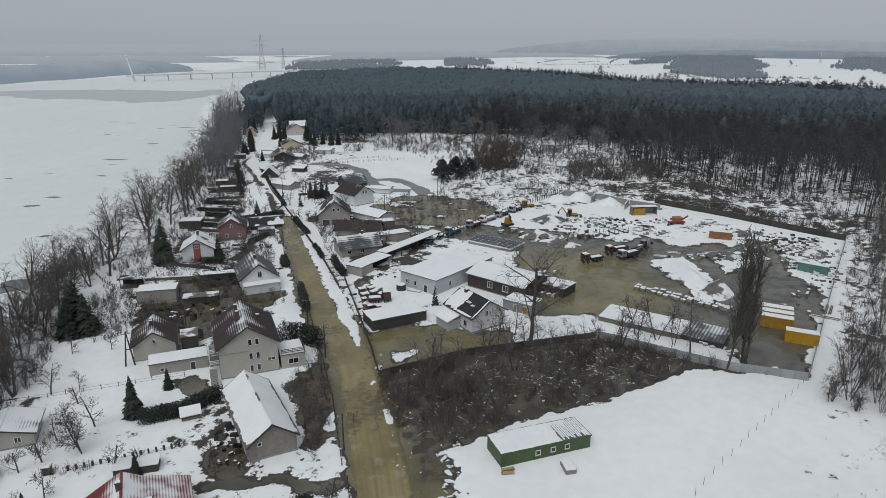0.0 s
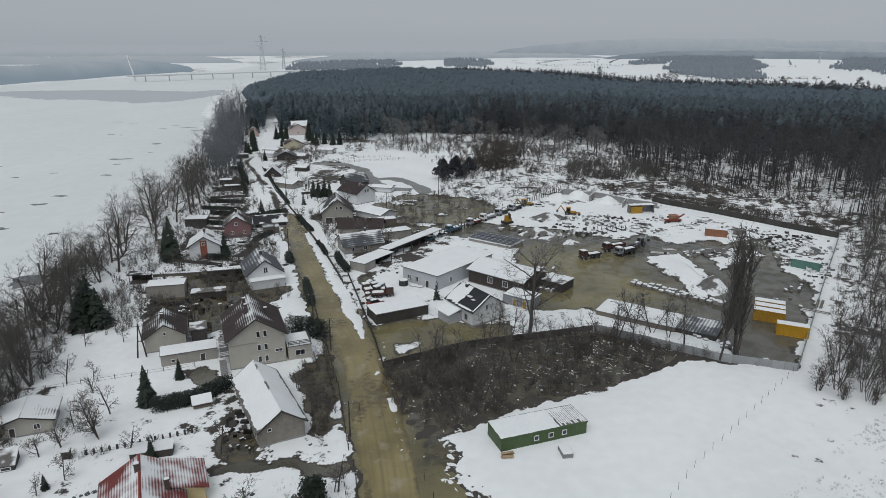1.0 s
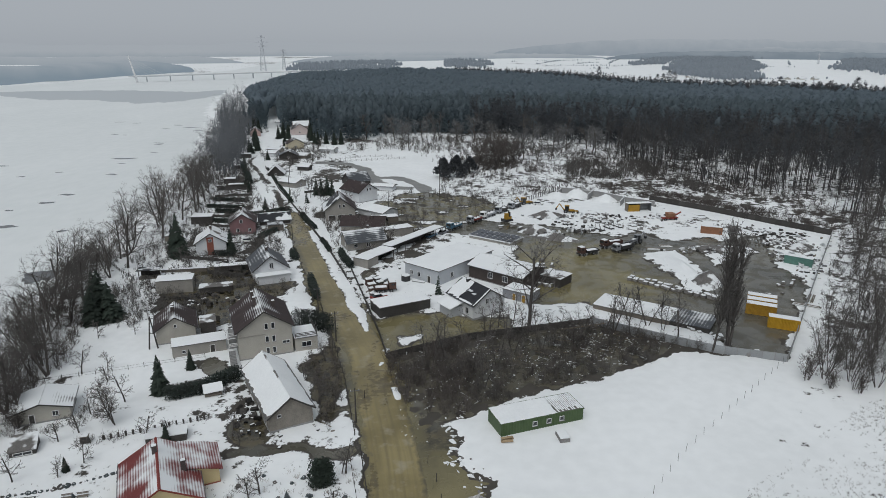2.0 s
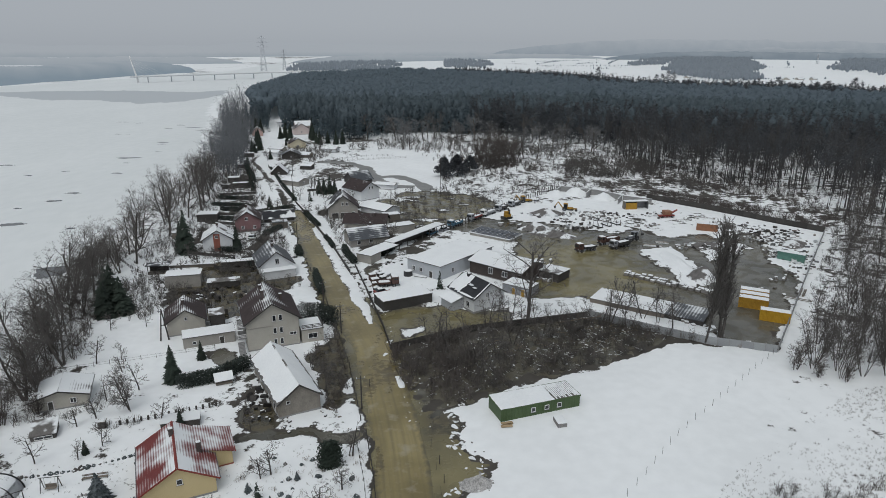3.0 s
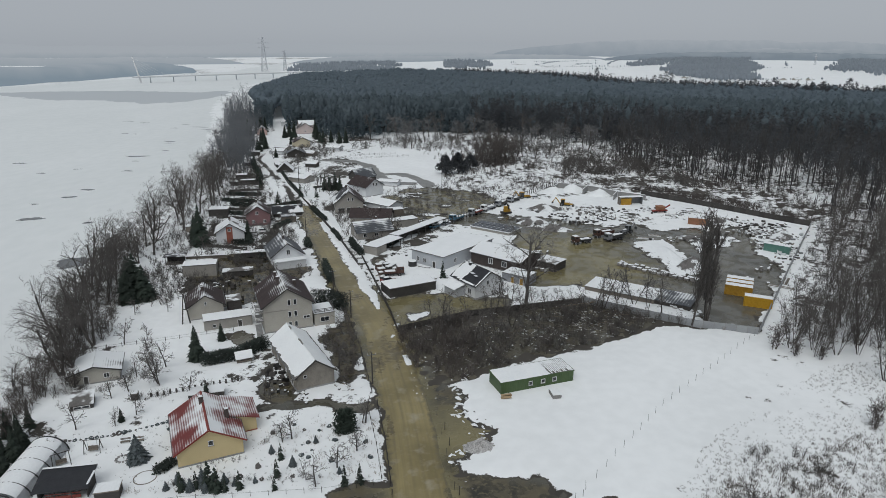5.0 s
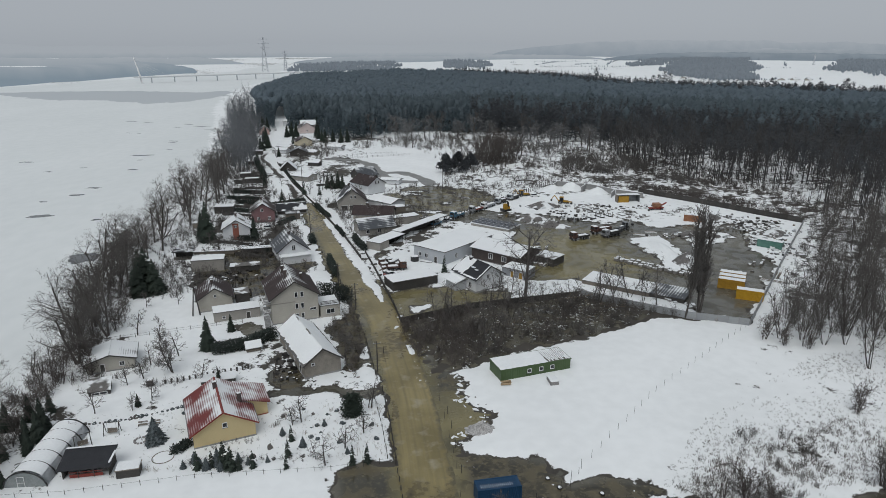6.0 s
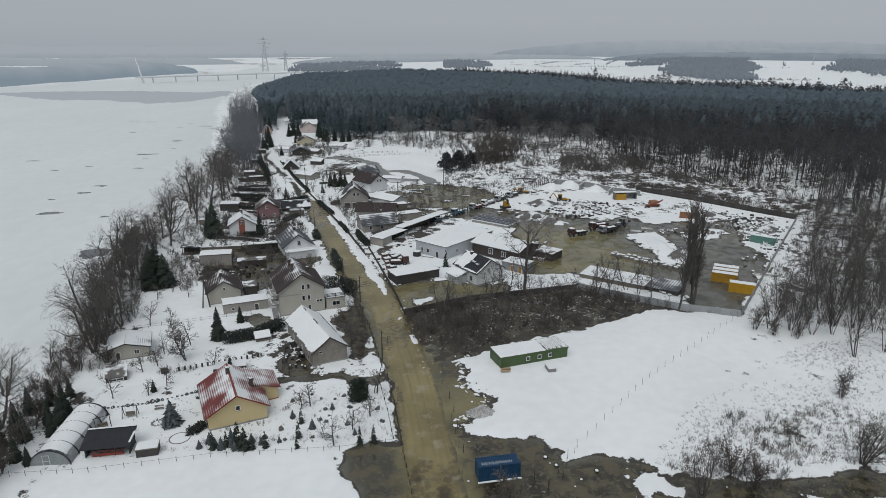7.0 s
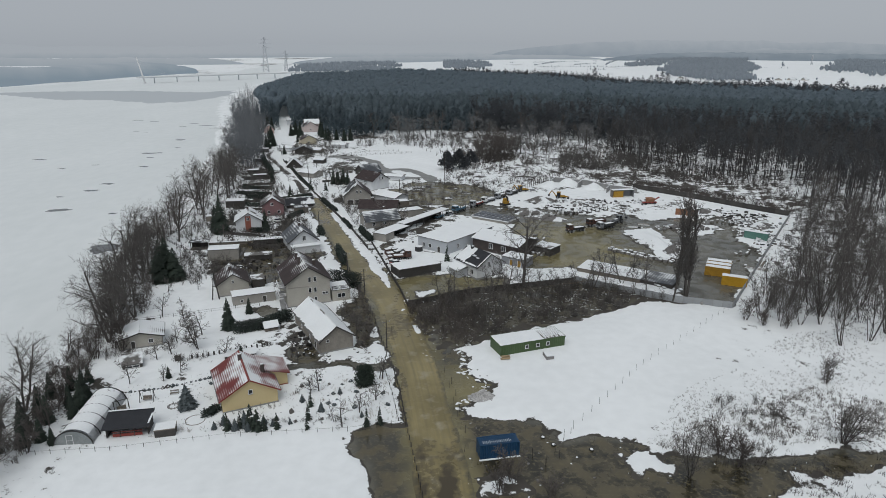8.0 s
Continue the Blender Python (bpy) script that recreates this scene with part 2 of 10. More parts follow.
def fast_mesh(name, v, f, material, smooth=False):
    """A mesh from arrays of vertices and of faces that all have the same number of corners."""
    me = bpy.data.meshes.new(name)
    v, f = np.asarray(v, np.float32), np.asarray(f, np.int32)
    k = f.shape[1]
    me.vertices.add(len(v))
    me.vertices.foreach_set("co", v.ravel())
    me.loops.add(f.size)
    me.loops.foreach_set("vertex_index", f.ravel())
    me.polygons.add(len(f))
    me.polygons.foreach_set("loop_start", np.arange(0, f.size, k, dtype=np.int32))
    me.polygons.foreach_set("loop_total", np.full(len(f), k, np.int32))
    me.update(calc_edges=True)
    if smooth:
        me.polygons.foreach_set("use_smooth", np.ones(len(f), bool))
    me.materials.append(material)
    return me


def part(name, bm, material, parent, label=""):
    me = bpy.data.meshes.new(name)
    bm.to_mesh(me)
    bm.free()
    me.materials.append(material)
    ob = new(name, me)
    ob.parent = parent
    return tagged(ob, label)


def bm_box(boxes, bevel=0.0):
    """Boxes (cx, cy, cz, sx, sy, sz[, rz]) joined in one bmesh."""
    bm = bmesh.new()
    for b in boxes:
        m = pose(b[0], b[1], b[2], 0, 0, b[6] if len(b) > 6 else 0) @ Matrix.Diagonal((b[3], b[4], b[5], 1))
        bmesh.ops.create_cube(bm, size=1, matrix=m)
    if bevel:
        bmesh.ops.bevel(bm, geom=bm.edges[:], offset=bevel, segments=1, affect="EDGES")
    return bm


def bm_prism(outline, axis_from, axis_to):
    """An outline of (y, z) pushed along x."""
    bm = bmesh.new()
    a = [bm.verts.new((axis_from, y, z)) for y, z in outline]
    b = [bm.verts.new((axis_to, y, z)) for y, z in outline]
    k = len(outline)
    bm.faces.new(a[::-1])
    bm.faces.new(b)
    for i in range(k):
        bm.faces.new((a[i], a[(i + 1) % k], b[(i + 1) % k], b[i]))
    bmesh.ops.recalc_face_normals(bm, faces=bm.faces[:])
    return bm


def bm_cyl(p, q, r0, r1=None, sides=8):
    bm = bmesh.new()
    d = Vector(q) - Vector(p)
    m = Matrix.Translation((Vector(p) + Vector(q)) / 2) @ d.to_track_quat("Z", "Y").to_matrix().to_4x4()
    bmesh.ops.create_cone(bm, cap_ends=True, segments=sides, radius1=r0, radius2=r0 if r1 is None else r1, depth=d.length, matrix=m)
    return bm


def hashed(ix, iy, seed):
    h = np.sin(ix * 127.1 + iy * 311.7 + seed * 74.7) * 43758.5453
    return h - np.floor(h)


def value_noise(x, y, seed=0):
    ix, iy = np.floor(x), np.floor(y)
    fx, fy = x - ix, y - iy
    fx, fy = fx * fx * (3 - 2 * fx), fy * fy * (3 - 2 * fy)
    a, b = hashed(ix, iy, seed), hashed(ix + 1, iy, seed)
    c, d = hashed(ix, iy + 1, seed), hashed(ix + 1, iy + 1, seed)
    return (a * (1 - fx) + b * fx) * (1 - fy) + (c * (1 - fx) + d * fx) * fy


def fbm(x, y, size, seed=0, octaves=4):
    x, y = np.asarray(x, float), np.asarray(y, float)
    total, amp, norm = 0, 1.0, 0
    for k in range(octaves):
        total = total + amp * value_noise(x / size + 17.3 * k, y / size - 9.1 * k, seed + k)
        norm += amp
        size, amp = size / 2.1, amp * 0.5
    return total / norm


def inside_distance(x, y, pts):
    """Metres inside a polygon (negative outside)."""
    d = np.full(np.shape(x), 1e9)
    inside = np.zeros(np.shape(x), bool)
    k = len(pts)
    for i in range(k):
        (x0, y0), (x1, y1) = pts[i], pts[(i + 1) % k]
        ex, ey = x1 - x0, y1 - y0
        t = np.clip(((x - x0) * ex + (y - y0) * ey) / (ex * ex + ey * ey), 0, 1)
        d = np.minimum(d, np.hypot(x - x0 - t * ex, y - y0 - t * ey))
        if y1 != y0:
            cross = ((y0 > y) != (y1 > y)) & (x < (x1 - x0) * (y - y0) / (y1 - y0) + x0)
            inside ^= cross
    return np.where(inside, d, -d)


def line_distance(x, y, pts):
    d = np.full(np.shape(x), 1e9)
    for (x0, y0), (x1, y1) in zip(pts[:-1], pts[1:]):
        ex, ey = x1 - x0, y1 - y0
        t = np.clip(((x - x0) * ex + (y - y0) * ey) / (ex * ex + ey * ey), 0, 1)
        d = np.minimum(d, np.hypot(x - x0 - t * ex, y - y0 - t * ey))
    return d


# ---- ground: snow fields, flooded hollows, river bed ----
ROAD = [(-1.0, 8), (-3.0, 38), (-5.2, 56), (-8.2, 76), (-11.5, 92), (-16.0, 112), (-26.8, 139), (-36.0, 164.6), (-47.6, 199), (-62, 238), (-80, 286), (-94, 316), (-104, 342), (-109, 386), (-124, 461), (-152, 584), (-190, 720)]
BANK = [(-62, -200), (-70, 20), (-80, 66), (-84, 93), (-97, 130), (-108, 160), (-113, 195), (-119, 250), (-148, 372), (-186, 500), (-250, 690), (-300, 900), (-330, 1100), (-300, 1350), (-420, 1700), (-600, 2500), (-900, 5000)]
FLOODS = dict(
    south=[(-9, 0), (-8, 40), (-5, 60), (-5, 76), (-4, 86), (-1, 84), (3, 80), (1, 76), (3, 73), (6.3, 70.6), (5.5, 66.7), (-0.3, 61), (3.2, 58.6), (13.7, 56), (15.5, 50.3), (21.6, 52.7), (27, 51.9), (31, 48.8), (45, 46), (62, 49), (80, 46), (130, 44), (130, 0)],
    west=[(-19.6, 54.2), (-17.6, 50.3), (-15.5, 46), (-13.8, 41.7), (-12.6, 37), (-11, 0), (-4, 0), (-5, 40), (-8.6, 56.6), (-16.5, 56.2)],
    plot=[(-13, 109), (-8, 92), (-2, 85.5), (6, 89), (14, 95.3), (36, 104.7), (49, 112.3), (58, 111), (46.6, 118), (33.9, 126.5), (18, 122.5), (4.4, 118.2)],
    front_yard=[(-13, 109), (4, 118), (14, 121), (15, 131), (8, 128), (0, 133), (-12, 131), (-17, 127)],
    yard=[(21, 139), (34, 139), (48, 131), (60, 128), (60, 114), (68, 109), (80, 128), (95, 150), (97, 162), (88, 180), (88, 196), (74, 192), (66, 203), (58, 196), (40, 208), (30, 212), (12, 218), (0, 204), (8, 199), (24, 188), (20, 170)],
    gardens=[(-24.4, 98.6), (-22, 87), (-19.5, 85.6), (-19, 100), (-24, 116), (-26.4, 111), (-28.5, 107)],
    farmyard=[(-36, 86.5), (-31, 87), (-29.5, 80), (-34.5, 79.5)],
    court_pool=[(-24, 163), (-20.5, 164), (-18.6, 158), (-20, 154.5), (-22.5, 156.5)],
    yard_east=[(78, 160), (84, 146), (93, 160), (96, 170), (102, 181), (106, 197), (100, 196), (88, 190)],
    house_pool=[(-51.3, 107.5), (-46.9, 108.9), (-42.5, 104.5), (-46, 102.3)],
    middle=[(-70, 134), (-56, 124), (-46, 128), (-40, 150), (-50, 172), (-60, 172), (-74, 156)],
)
MARSH = [(-26, 208), (-10, 203), (4, 212), (22, 238), (16, 256), (0, 266), (-18, 264), (-30, 242)]
SNOWBANKS = dict(
    yard=[(60.7, 180.4), (71.8, 183.1), (74, 168), (71, 154), (65, 144.7), (62.3, 150), (63.6, 158), (61.4, 166)],
    yard_back=[(78, 168), (92, 176), (90, 182), (78, 182)],
    islet=[(25.1, 47.8), (28, 48.2), (32.5, 45.6), (31.4, 43.2), (26.3, 43.0)],
    islet_d=[(44.9, 38), (46, 41), (49, 43.6), (54, 44), (58, 43.4), (65, 44.5), (80, 44), (80, 34), (46, 34)],
    islet_c=[(1, 42), (6, 44), (10, 40), (8, 36), (2, 38)],
    stock_island=[(86, 184), (90, 188), (96, 187), (97, 181), (92, 177), (86, 178)],
    court=[(-11, 118), (-7, 121), (-3.5, 121), (-5, 117.5), (-9.5, 115.5)],
)
STREAM = [(-70, 338), (-58, 336), (-51, 334), (-42, 320), (-38, 304), (-33, 295), (-24, 296), (-17, 290), (-12, 279), (-6, 266)]
STREAM_ARM = [(-37, 302), (-33, 288), (-26, 276), (-14, 272)]
SHED_TRACK = [(-16, 77), (-24, 79), (-34, 77)]


def bank_x(y):
    return np.interp(y, [p[1] for p in BANK], [p[0] for p in BANK])


def far_shore(y):
    return np.interp(y, [-4000, 500, 970, 1150, 1420, 1700, 5000], [-900, -840, -705, -665, -600, -560, -900])


def flooded(x, y):
    """Metres inside the flooded hollows, with wavering edges."""
    wav = (fbm(x, y, 7, 3, 4) - 0.5) * 5.0 + (fbm(x, y, 2.4, 8, 2) - 0.5) * 2.6
    d = np.interp(y, [110, 140, 164, 200, 235, 252], [5.8, 5.4, 4.6, 3.9, 2.8, -2.0]) - line_distance(x, y, ROAD[:11]) + wav * np.where(y > 150, 0.3, 0.0)
    d = d - 1.25 * np.clip((y - 50) / 6, 0, 1) * np.clip((90 - y) / 8, 0, 1) * (x < np.interp(y, [p[1] for p in ROAD], [p[0] for p in ROAD]))
    for name, pts in FLOODS.items():
        d = np.maximum(d, inside_distance(x, y, pts) + wav * (0.75 if name == "south" else 0.45))
    d = np.maximum(d, 0.8 - line_distance(x, y, SHED_TRACK) + wav * 0.4)
    for pts in SNOWBANKS.values():
        d = np.minimum(d, -inside_distance(x, y, pts) + wav * 0.8)
    return d


def ground_height(x, y):
    d = flooded(x, y)
    z = np.clip(-d * 0.10, -0.3, 0.22) + (fbm(x, y, 9, 21, 3) - 0.5) * 0.12 + (fbm(x, y, 2.0, 26, 2) - 0.5) * 0.36 * np.clip(1.6 - np.abs(d) / 3.0, 0, 1)
    plot = np.clip((inside_distance(x, y, FLOODS["plot"]) + 1) / 3, 0, 1)
    marsh = np.clip((inside_distance(x, y, MARSH) + 2) / 4, 0, 1)
    z = z + marsh * ((fbm(x, y * 1.6, 8, 39, 4) - 0.74) * 1.0)
    z = z + plot * (0.19 + (fbm(x, y, 2.6, 33, 3) - 0.5) * 0.55)
    field = np.clip(inside_distance(x, y, [(-1, 86), (2, 60), (14, 57), (30, 50), (90, 50), (110, 110), (68, 108), (56, 114), (36, 105)]) / 8, 0, 1)
    z = z + field * (0.15 + 0.35 * fbm(x, y, 22, 5, 2))
    east = np.clip((x - 84 - 0.55 * (y - 120)) / 30, 0, 1) * np.clip((y - 60) / 60, 0, 1)
    z = z + east * 1.2 * fbm(x, y, 18, 6, 3)
    wood = np.clip((y - 260) / 120, 0, 1) * np.clip((x + 20) / 60, 0, 1)
    z = z + wood * 2.0 * fbm(x, y, 60, 7, 3)
    far = np.clip((y - 900) / 1800, 0, 1) * np.clip((x + 200) / 600, 0, 1)
    z = z + far * 16 * fbm(x, y, 700, 9, 3)
    river = np.clip((bank_x(y) + (fbm(x, y, 14, 44, 3) - 0.5) * 7 - x) / 6, 0, 1)
    over = np.clip((x - far_shore(y)) / 30, 0, 1)
    z = z * (1 - river) + river * over * -3.0 + (1 - over) * 1.5
    return z


def axis_lines(lo, a, b, hi, fine, grow=1.16):
    mid = list(np.arange(a, b, fine))
    up, s = [b], fine
    while up[-1] < hi:
        s *= grow
        up.append(up[-1] + s)
    down, s = [a - fine], fine
    while down[-1] > lo:
        s *= grow
        down.append(down[-1] - s)
    return np.array(down[::-1] + mid + up)


def grid_faces(nx, ny):
    i = (np.arange(ny - 1)[:, None] * nx + np.arange(nx - 1)[None]).ravel()
    return np.stack([i, i + 1, i + nx + 1, i + nx], 1)


def paint(me, name, values):
    me.attributes.new(name, "FLOAT", "POINT").data.foreach_set("value", np.asarray(values, np.float32).ravel())


gx, gy = axis_lines(-4900, -128, 120, 4900, 0.95, 1.08), axis_lines(-4000, 26, 130, 4950, 0.85, 1.022)
GX, GY = np.meshgrid(gx, gy)
GZ = ground_height(GX, GY)


def ground_material():
    m = bpy.data.materials.new("snowy_ground")
    m.use_nodes = True
    n, l = m.node_tree.nodes, m.node_tree.links
    b = n["Principled BSDF"]
    b.inputs["Specular IOR Level"].default_value = 0.25
    tc = n.new("ShaderNodeTexCoord")
    noises = []
    for size, detail in ((0.05, 5), (0.45, 6), (2.2, 5)):
        t = n.new("ShaderNodeTexNoise")
        t.inputs["Scale"].default_value, t.inputs["Detail"].default_value = size, detail
        l.new(tc.outputs["Object"], t.inputs["Vector"])
        noises.append(t.outputs[0])
    cover = n.new("ShaderNodeAttribute")
    cover.attribute_name = "cover"
    add = n.new("ShaderNodeMath")
    add.operation = "MULTIPLY_ADD"
    add.inputs[1].default_value = 1.3
    l.new(noises[1], add.inputs[0])
    l.new(cover.outputs["Fac"], add.inputs[2])
    add2 = n.new("ShaderNodeMath")
    add2.operation = "MULTIPLY_ADD"
    add2.inputs[1].default_value = 0.7
    l.new(noises[2], add2.inputs[0])
    l.new(add.outputs[0], add2.inputs[2])
    edge = n.new("ShaderNodeMapRange")
    edge.inputs[1].default_value, edge.inputs[2].default_value = 1.42, 1.56
    l.new(add2.outputs[0], edge.inputs[0])
    mud = n.new("ShaderNodeMix")
    mud.data_type = "RGBA"
    mud.inputs[6].default_value, mud.inputs[7].default_value = (0.038, 0.036, 0.032, 1), (0.098, 0.088, 0.076, 1)
    l.new(noises[1], mud.inputs[0])
    white = n.new("ShaderNodeMix")
    white.data_type = "RGBA"
    white.inputs[6].default_value, white.inputs[7].default_value = (0.765, 0.785, 0.79, 1), (*SNOW_B, 1)
    drift = n.new("ShaderNodeMath")
    drift.operation = "MULTIPLY_ADD"
    drift.inputs[1].default_value = 0.9
    l.new(noises[1], drift.inputs[0])
    l.new(noises[0], drift.inputs[2])
    soft = n.new("ShaderNodeMapRange")
    soft.inputs[1].default_value, soft.inputs[2].default_value = 0.72, 1.15
    l.new(drift.outputs[0], soft.inputs[0])
    l.new(soft.outputs[0], white.inputs[0])
    mix = n.new("ShaderNodeMix")
    mix.data_type = "RGBA"
    l.new(edge.outputs[0], mix.inputs[0])
    l.new(mud.outputs[2], mix.inputs[6])
    l.new(white.outputs[2], mix.inputs[7])
    l.new(mix.outputs[2], b.inputs["Base Color"])
    b.inputs["Roughness"].default_value = 0.85
    bp = n.new("ShaderNodeBump")
    bp.inputs["Strength"].default_value, bp.inputs["Distance"].default_value = 0.3, 0.10
    l.new(noises[1], bp.inputs["Height"])
    l.new(bp.outputs[0], b.inputs["Normal"])
    return m


def cover_of(x, y, z):
    """How firmly the snow lies: below 0 bare ground, above 1 closed snow."""
    c = np.clip(0.2 + z * 6, -0.6, 1.1)
    d = flooded(x, y)
    c = np.where(d > -0.3, np.minimum(c, 0.35 - d), c)
    plot = inside_distance(x, y, FLOODS["plot"])
    c = np.where(plot > 0, np.minimum(c, 0.17 + 0.3 * (fbm(x, y, 5, 12, 2) - 0.5)), c)
    def mottle(c, where, level, amp, size, seed, squash=1.0):
        """Thin, broken snow: near the level, more or less closed by a broad noise."""
        aim = level + amp * (0.5 - fbm(x, y * squash, size, seed, 4))
        return c * (1 - where) + np.minimum(c, aim) * where

    step = lambda v, w: np.clip(v / w, 0, 1)
    c = mottle(c, step(inside_distance(x, y, MARSH) + 6 * (fbm(x, y, 9, 40, 3) - 0.3), 6), 0.40, 1.7, 5, 35, 1.6)
    c = mottle(c, step(inside_distance(x, y, SNOWBANKS["islet_d"]) + 2, 3), 0.72, 1.2, 4, 36)
    c = mottle(c, step(x - 88, 12) * step(y - 255 - 0.35 * (130 - x), 14) * step(400 - y, 30), 0.62, 1.0, 5, 37)
    c = mottle(c, step(x - 22 - 0.8 * (y - 50), 8) * step(118 - y, 20) * step(y - 46, 3), 0.90, 1.0, 5, 14)
    c = mottle(c, step(y - 238, 12) * step(x + 12 - 0.02 * y, 12) * step(480 - y, 40) * step(x - 0.9 * (252 - y) - 10, 10), 0.62, 1.05, 5, 15, 1.2)
    c = mottle(c, step(x - 70 - 0.62 * (y - 108), 6) * step(y - 104, 20) * step(320 - y, 40), 0.58, 0.9, 6, 16)
    c = mottle(c, step(x - bank_x(y), 4) * step(bank_x(y) + 19 - x, 5) * step(600 - y, 40), 0.74, 1.1, 5, 17)
    c = np.where(x < bank_x(y) + 5, 0.85 + 0.5 * (0.5 - fbm(x, y, 5, 38, 3)), c)
    c = mottle(c, step(y - 112, 12) * step(-22 - 0.36 * (y - 96) - x, 3) * step(x - bank_x(y) - np.where(y < 170, 38, 24), 6) * step(345 - y, 20), 0.52, 1.6, 5, 18)
    c = mottle(c, step(inside_distance(x, y, [(-43, 101), (-38, 101), (-33, 88), (-37, 83), (-42, 92)]) + 1, 2), 0.50, 1.6, 3, 41)
    c = mottle(c, step(x + 10 + 0.45 * (y - 130), 5) * step(y - 168, 8) * step(238 - y, 10) * step(-1 - x, 6), 0.42, 2.4, 8, 19)
    c = mottle(c, step(y - 270, 20) * step(x + 100, 8) * step(-40 - x, 10) * step(450 - y, 20), 0.60, 1.5, 12, 20)
    c = mottle(c, step(x + 62, 6) * step(y - 56, 2) * step(96 - y, 6) * step(-12 - x, 3), 0.82, 0.9, 6, 24)
    c = mottle(c, step(inside_distance(x, y, [(-14, 118), (-26, 162), (-2, 200), (50, 268), (84, 249), (128, 199), (68, 109), (33, 127)]), 4), 0.86, 1.5, 7, 42, 1.3)
    c = mottle(c, step(inside_distance(x, y, [(-24, 163), (-3, 198), (12, 206), (22, 186), (8, 196), (-14, 172), (-20, 158)]) + 1, 2), 0.52, 1.6, 4, 43)
    c = mottle(c, step(inside_distance(x, y, [(60, 285), (86, 252), (104, 232), (131, 202), (150, 215), (150, 245), (128, 275), (100, 300)]) + 2, 4), 0.50, 1.3, 4, 45, 1.2)
    c = mottle(c, step(inside_distance(x, y, SNOWBANKS["islet_c"]) + 2, 2), 0.58, 1.8, 2, 46)
    deep = np.clip((y - 440) / 30, 0, 1) * np.clip((1000 - y) / 100, 0, 1) * np.clip((x + 150) / 20, 0, 1)
    c = c - deep * np.clip(fbm(x, y, 30, 23, 3) - 0.2, 0, 1) * 2.0
    c = np.where(y > 1000, c - np.clip(fbm(x, y * 0.35, 140, 25, 4) - 0.53, 0, 1) * 2.2, c)
    c = mottle(c, np.clip(2.6 - line_distance(x, y, [(-16.5, 121), (-22.5, 145), (-26, 157), (-35, 182)]), 0, 1), 0.56, 0.9, 2, 44)
    track = np.clip(2.0 - line_distance(x, y, ROAD[9:14]), 0, 1)
    c = mottle(c, track, 0.50, 1.6, 6, 29)
    return c


GROUND_SKIN = ground_material()
ground_me = fast_mesh("ground", np.stack([GX.ravel(), GY.ravel(), GZ.ravel()], 1), grid_faces(len(gx), len(gy)), GROUND_SKIN, smooth=True)
paint(ground_me, "cover", cover_of(GX, GY, GZ))
tagged(new("ground", ground_me), "snow-covered flat ground with bare muddy patches and flooded hollows", "ground", kind="structure")


# flood water: one level sheet, seen where the ground dips under it
def blend(n, l, fac, one, two):
    """A colour mix: sockets or plain colours."""
    x = n.new("ShaderNodeMix")
    x.data_type = "RGBA"
    l.new(fac, x.inputs[0])
    for k, c in ((6, one), (7, two)):
        if isinstance(c, tuple):
            x.inputs[k].default_value = (*c, 1)
        else:
            l.new(c, x.inputs[k])
    return x.outputs[2]


def ramp(n, l, value, lo, hi, a=0.0, b=1.0):
    r = n.new("ShaderNodeMapRange")
    r.inputs[1].default_value, r.inputs[2].default_value, r.inputs[3].default_value, r.inputs[4].default_value = lo, hi, a, b
    l.new(value, r.inputs[0])
    return r.outputs[0]


def speckle(n, l, vector, size, detail=6):
    t = n.new("ShaderNodeTexNoise")
    t.inputs["Scale"].default_value, t.inputs["Detail"].default_value = size, detail
    l.new(vector, t.inputs["Vector"])
    return t.outputs[0]


def mixed(n, l, attribute, noise_socket, share):
    """A painted amount, frayed by a noise."""
    at, ad = n.new("ShaderNodeAttribute"), n.new("ShaderNodeMath")
    at.attribute_name = attribute
    ad.operation = "MULTIPLY_ADD"
    ad.inputs[1].default_value = share
    l.new(noise_socket, ad.inputs[0])
    l.new(at.outputs["Fac"], ad.inputs[2])
    return ramp(n, l, ad.outputs[0], 0.5 * share + 0.25, 0.5 * share + 0.75)


def water_material():
    m = bpy.data.materials.new("flood_water")
    m.use_nodes = True
    n, l = m.node_tree.nodes, m.node_tree.links
    b = n["Principled BSDF"]
    tc = n.new("ShaderNodeTexCoord").outputs["Object"]
    broad, middle, fine = speckle(n, l, tc, 0.07), speckle(n, l, tc, 0.32, 8), speckle(n, l, tc, 1.5, 6)
    grey = blend(n, l, ramp(n, l, broad, 0.4, 0.62), (0.074, 0.071, 0.056), (0.136, 0.128, 0.102))
    brown = blend(n, l, ramp(n, l, middle, 0.40, 0.60), (0.030, 0.027, 0.018), (0.100, 0.085, 0.052))
    brown = blend(n, l, ramp(n, l, fine, 0.53, 0.63, 0.0, 0.7), brown, (0.135, 0.115, 0.068))
    gold = blend(n, l, ramp(n, l, broad, 0.38, 0.6), (0.128, 0.112, 0.058), (0.205, 0.178, 0.090))
    c = blend(n, l, mixed(n, l, "brown", middle, 0.9), grey, brown)
    c = blend(n, l, mixed(n, l, "gold", middle, 0.9), c, gold)
    l.new(c, b.inputs["Base Color"])
    l.new(ramp(n, l, middle, 0.44, 0.58, 0.06, 0.5), b.inputs["Roughness"])
    bp = n.new("ShaderNodeBump")
    bp.inputs["Strength"].default_value, bp.inputs["Distance"].default_value = 0.12, 0.05
    l.new(middle, bp.inputs["Height"])
    l.new(bp.outputs[0], b.inputs["Normal"])
    return m


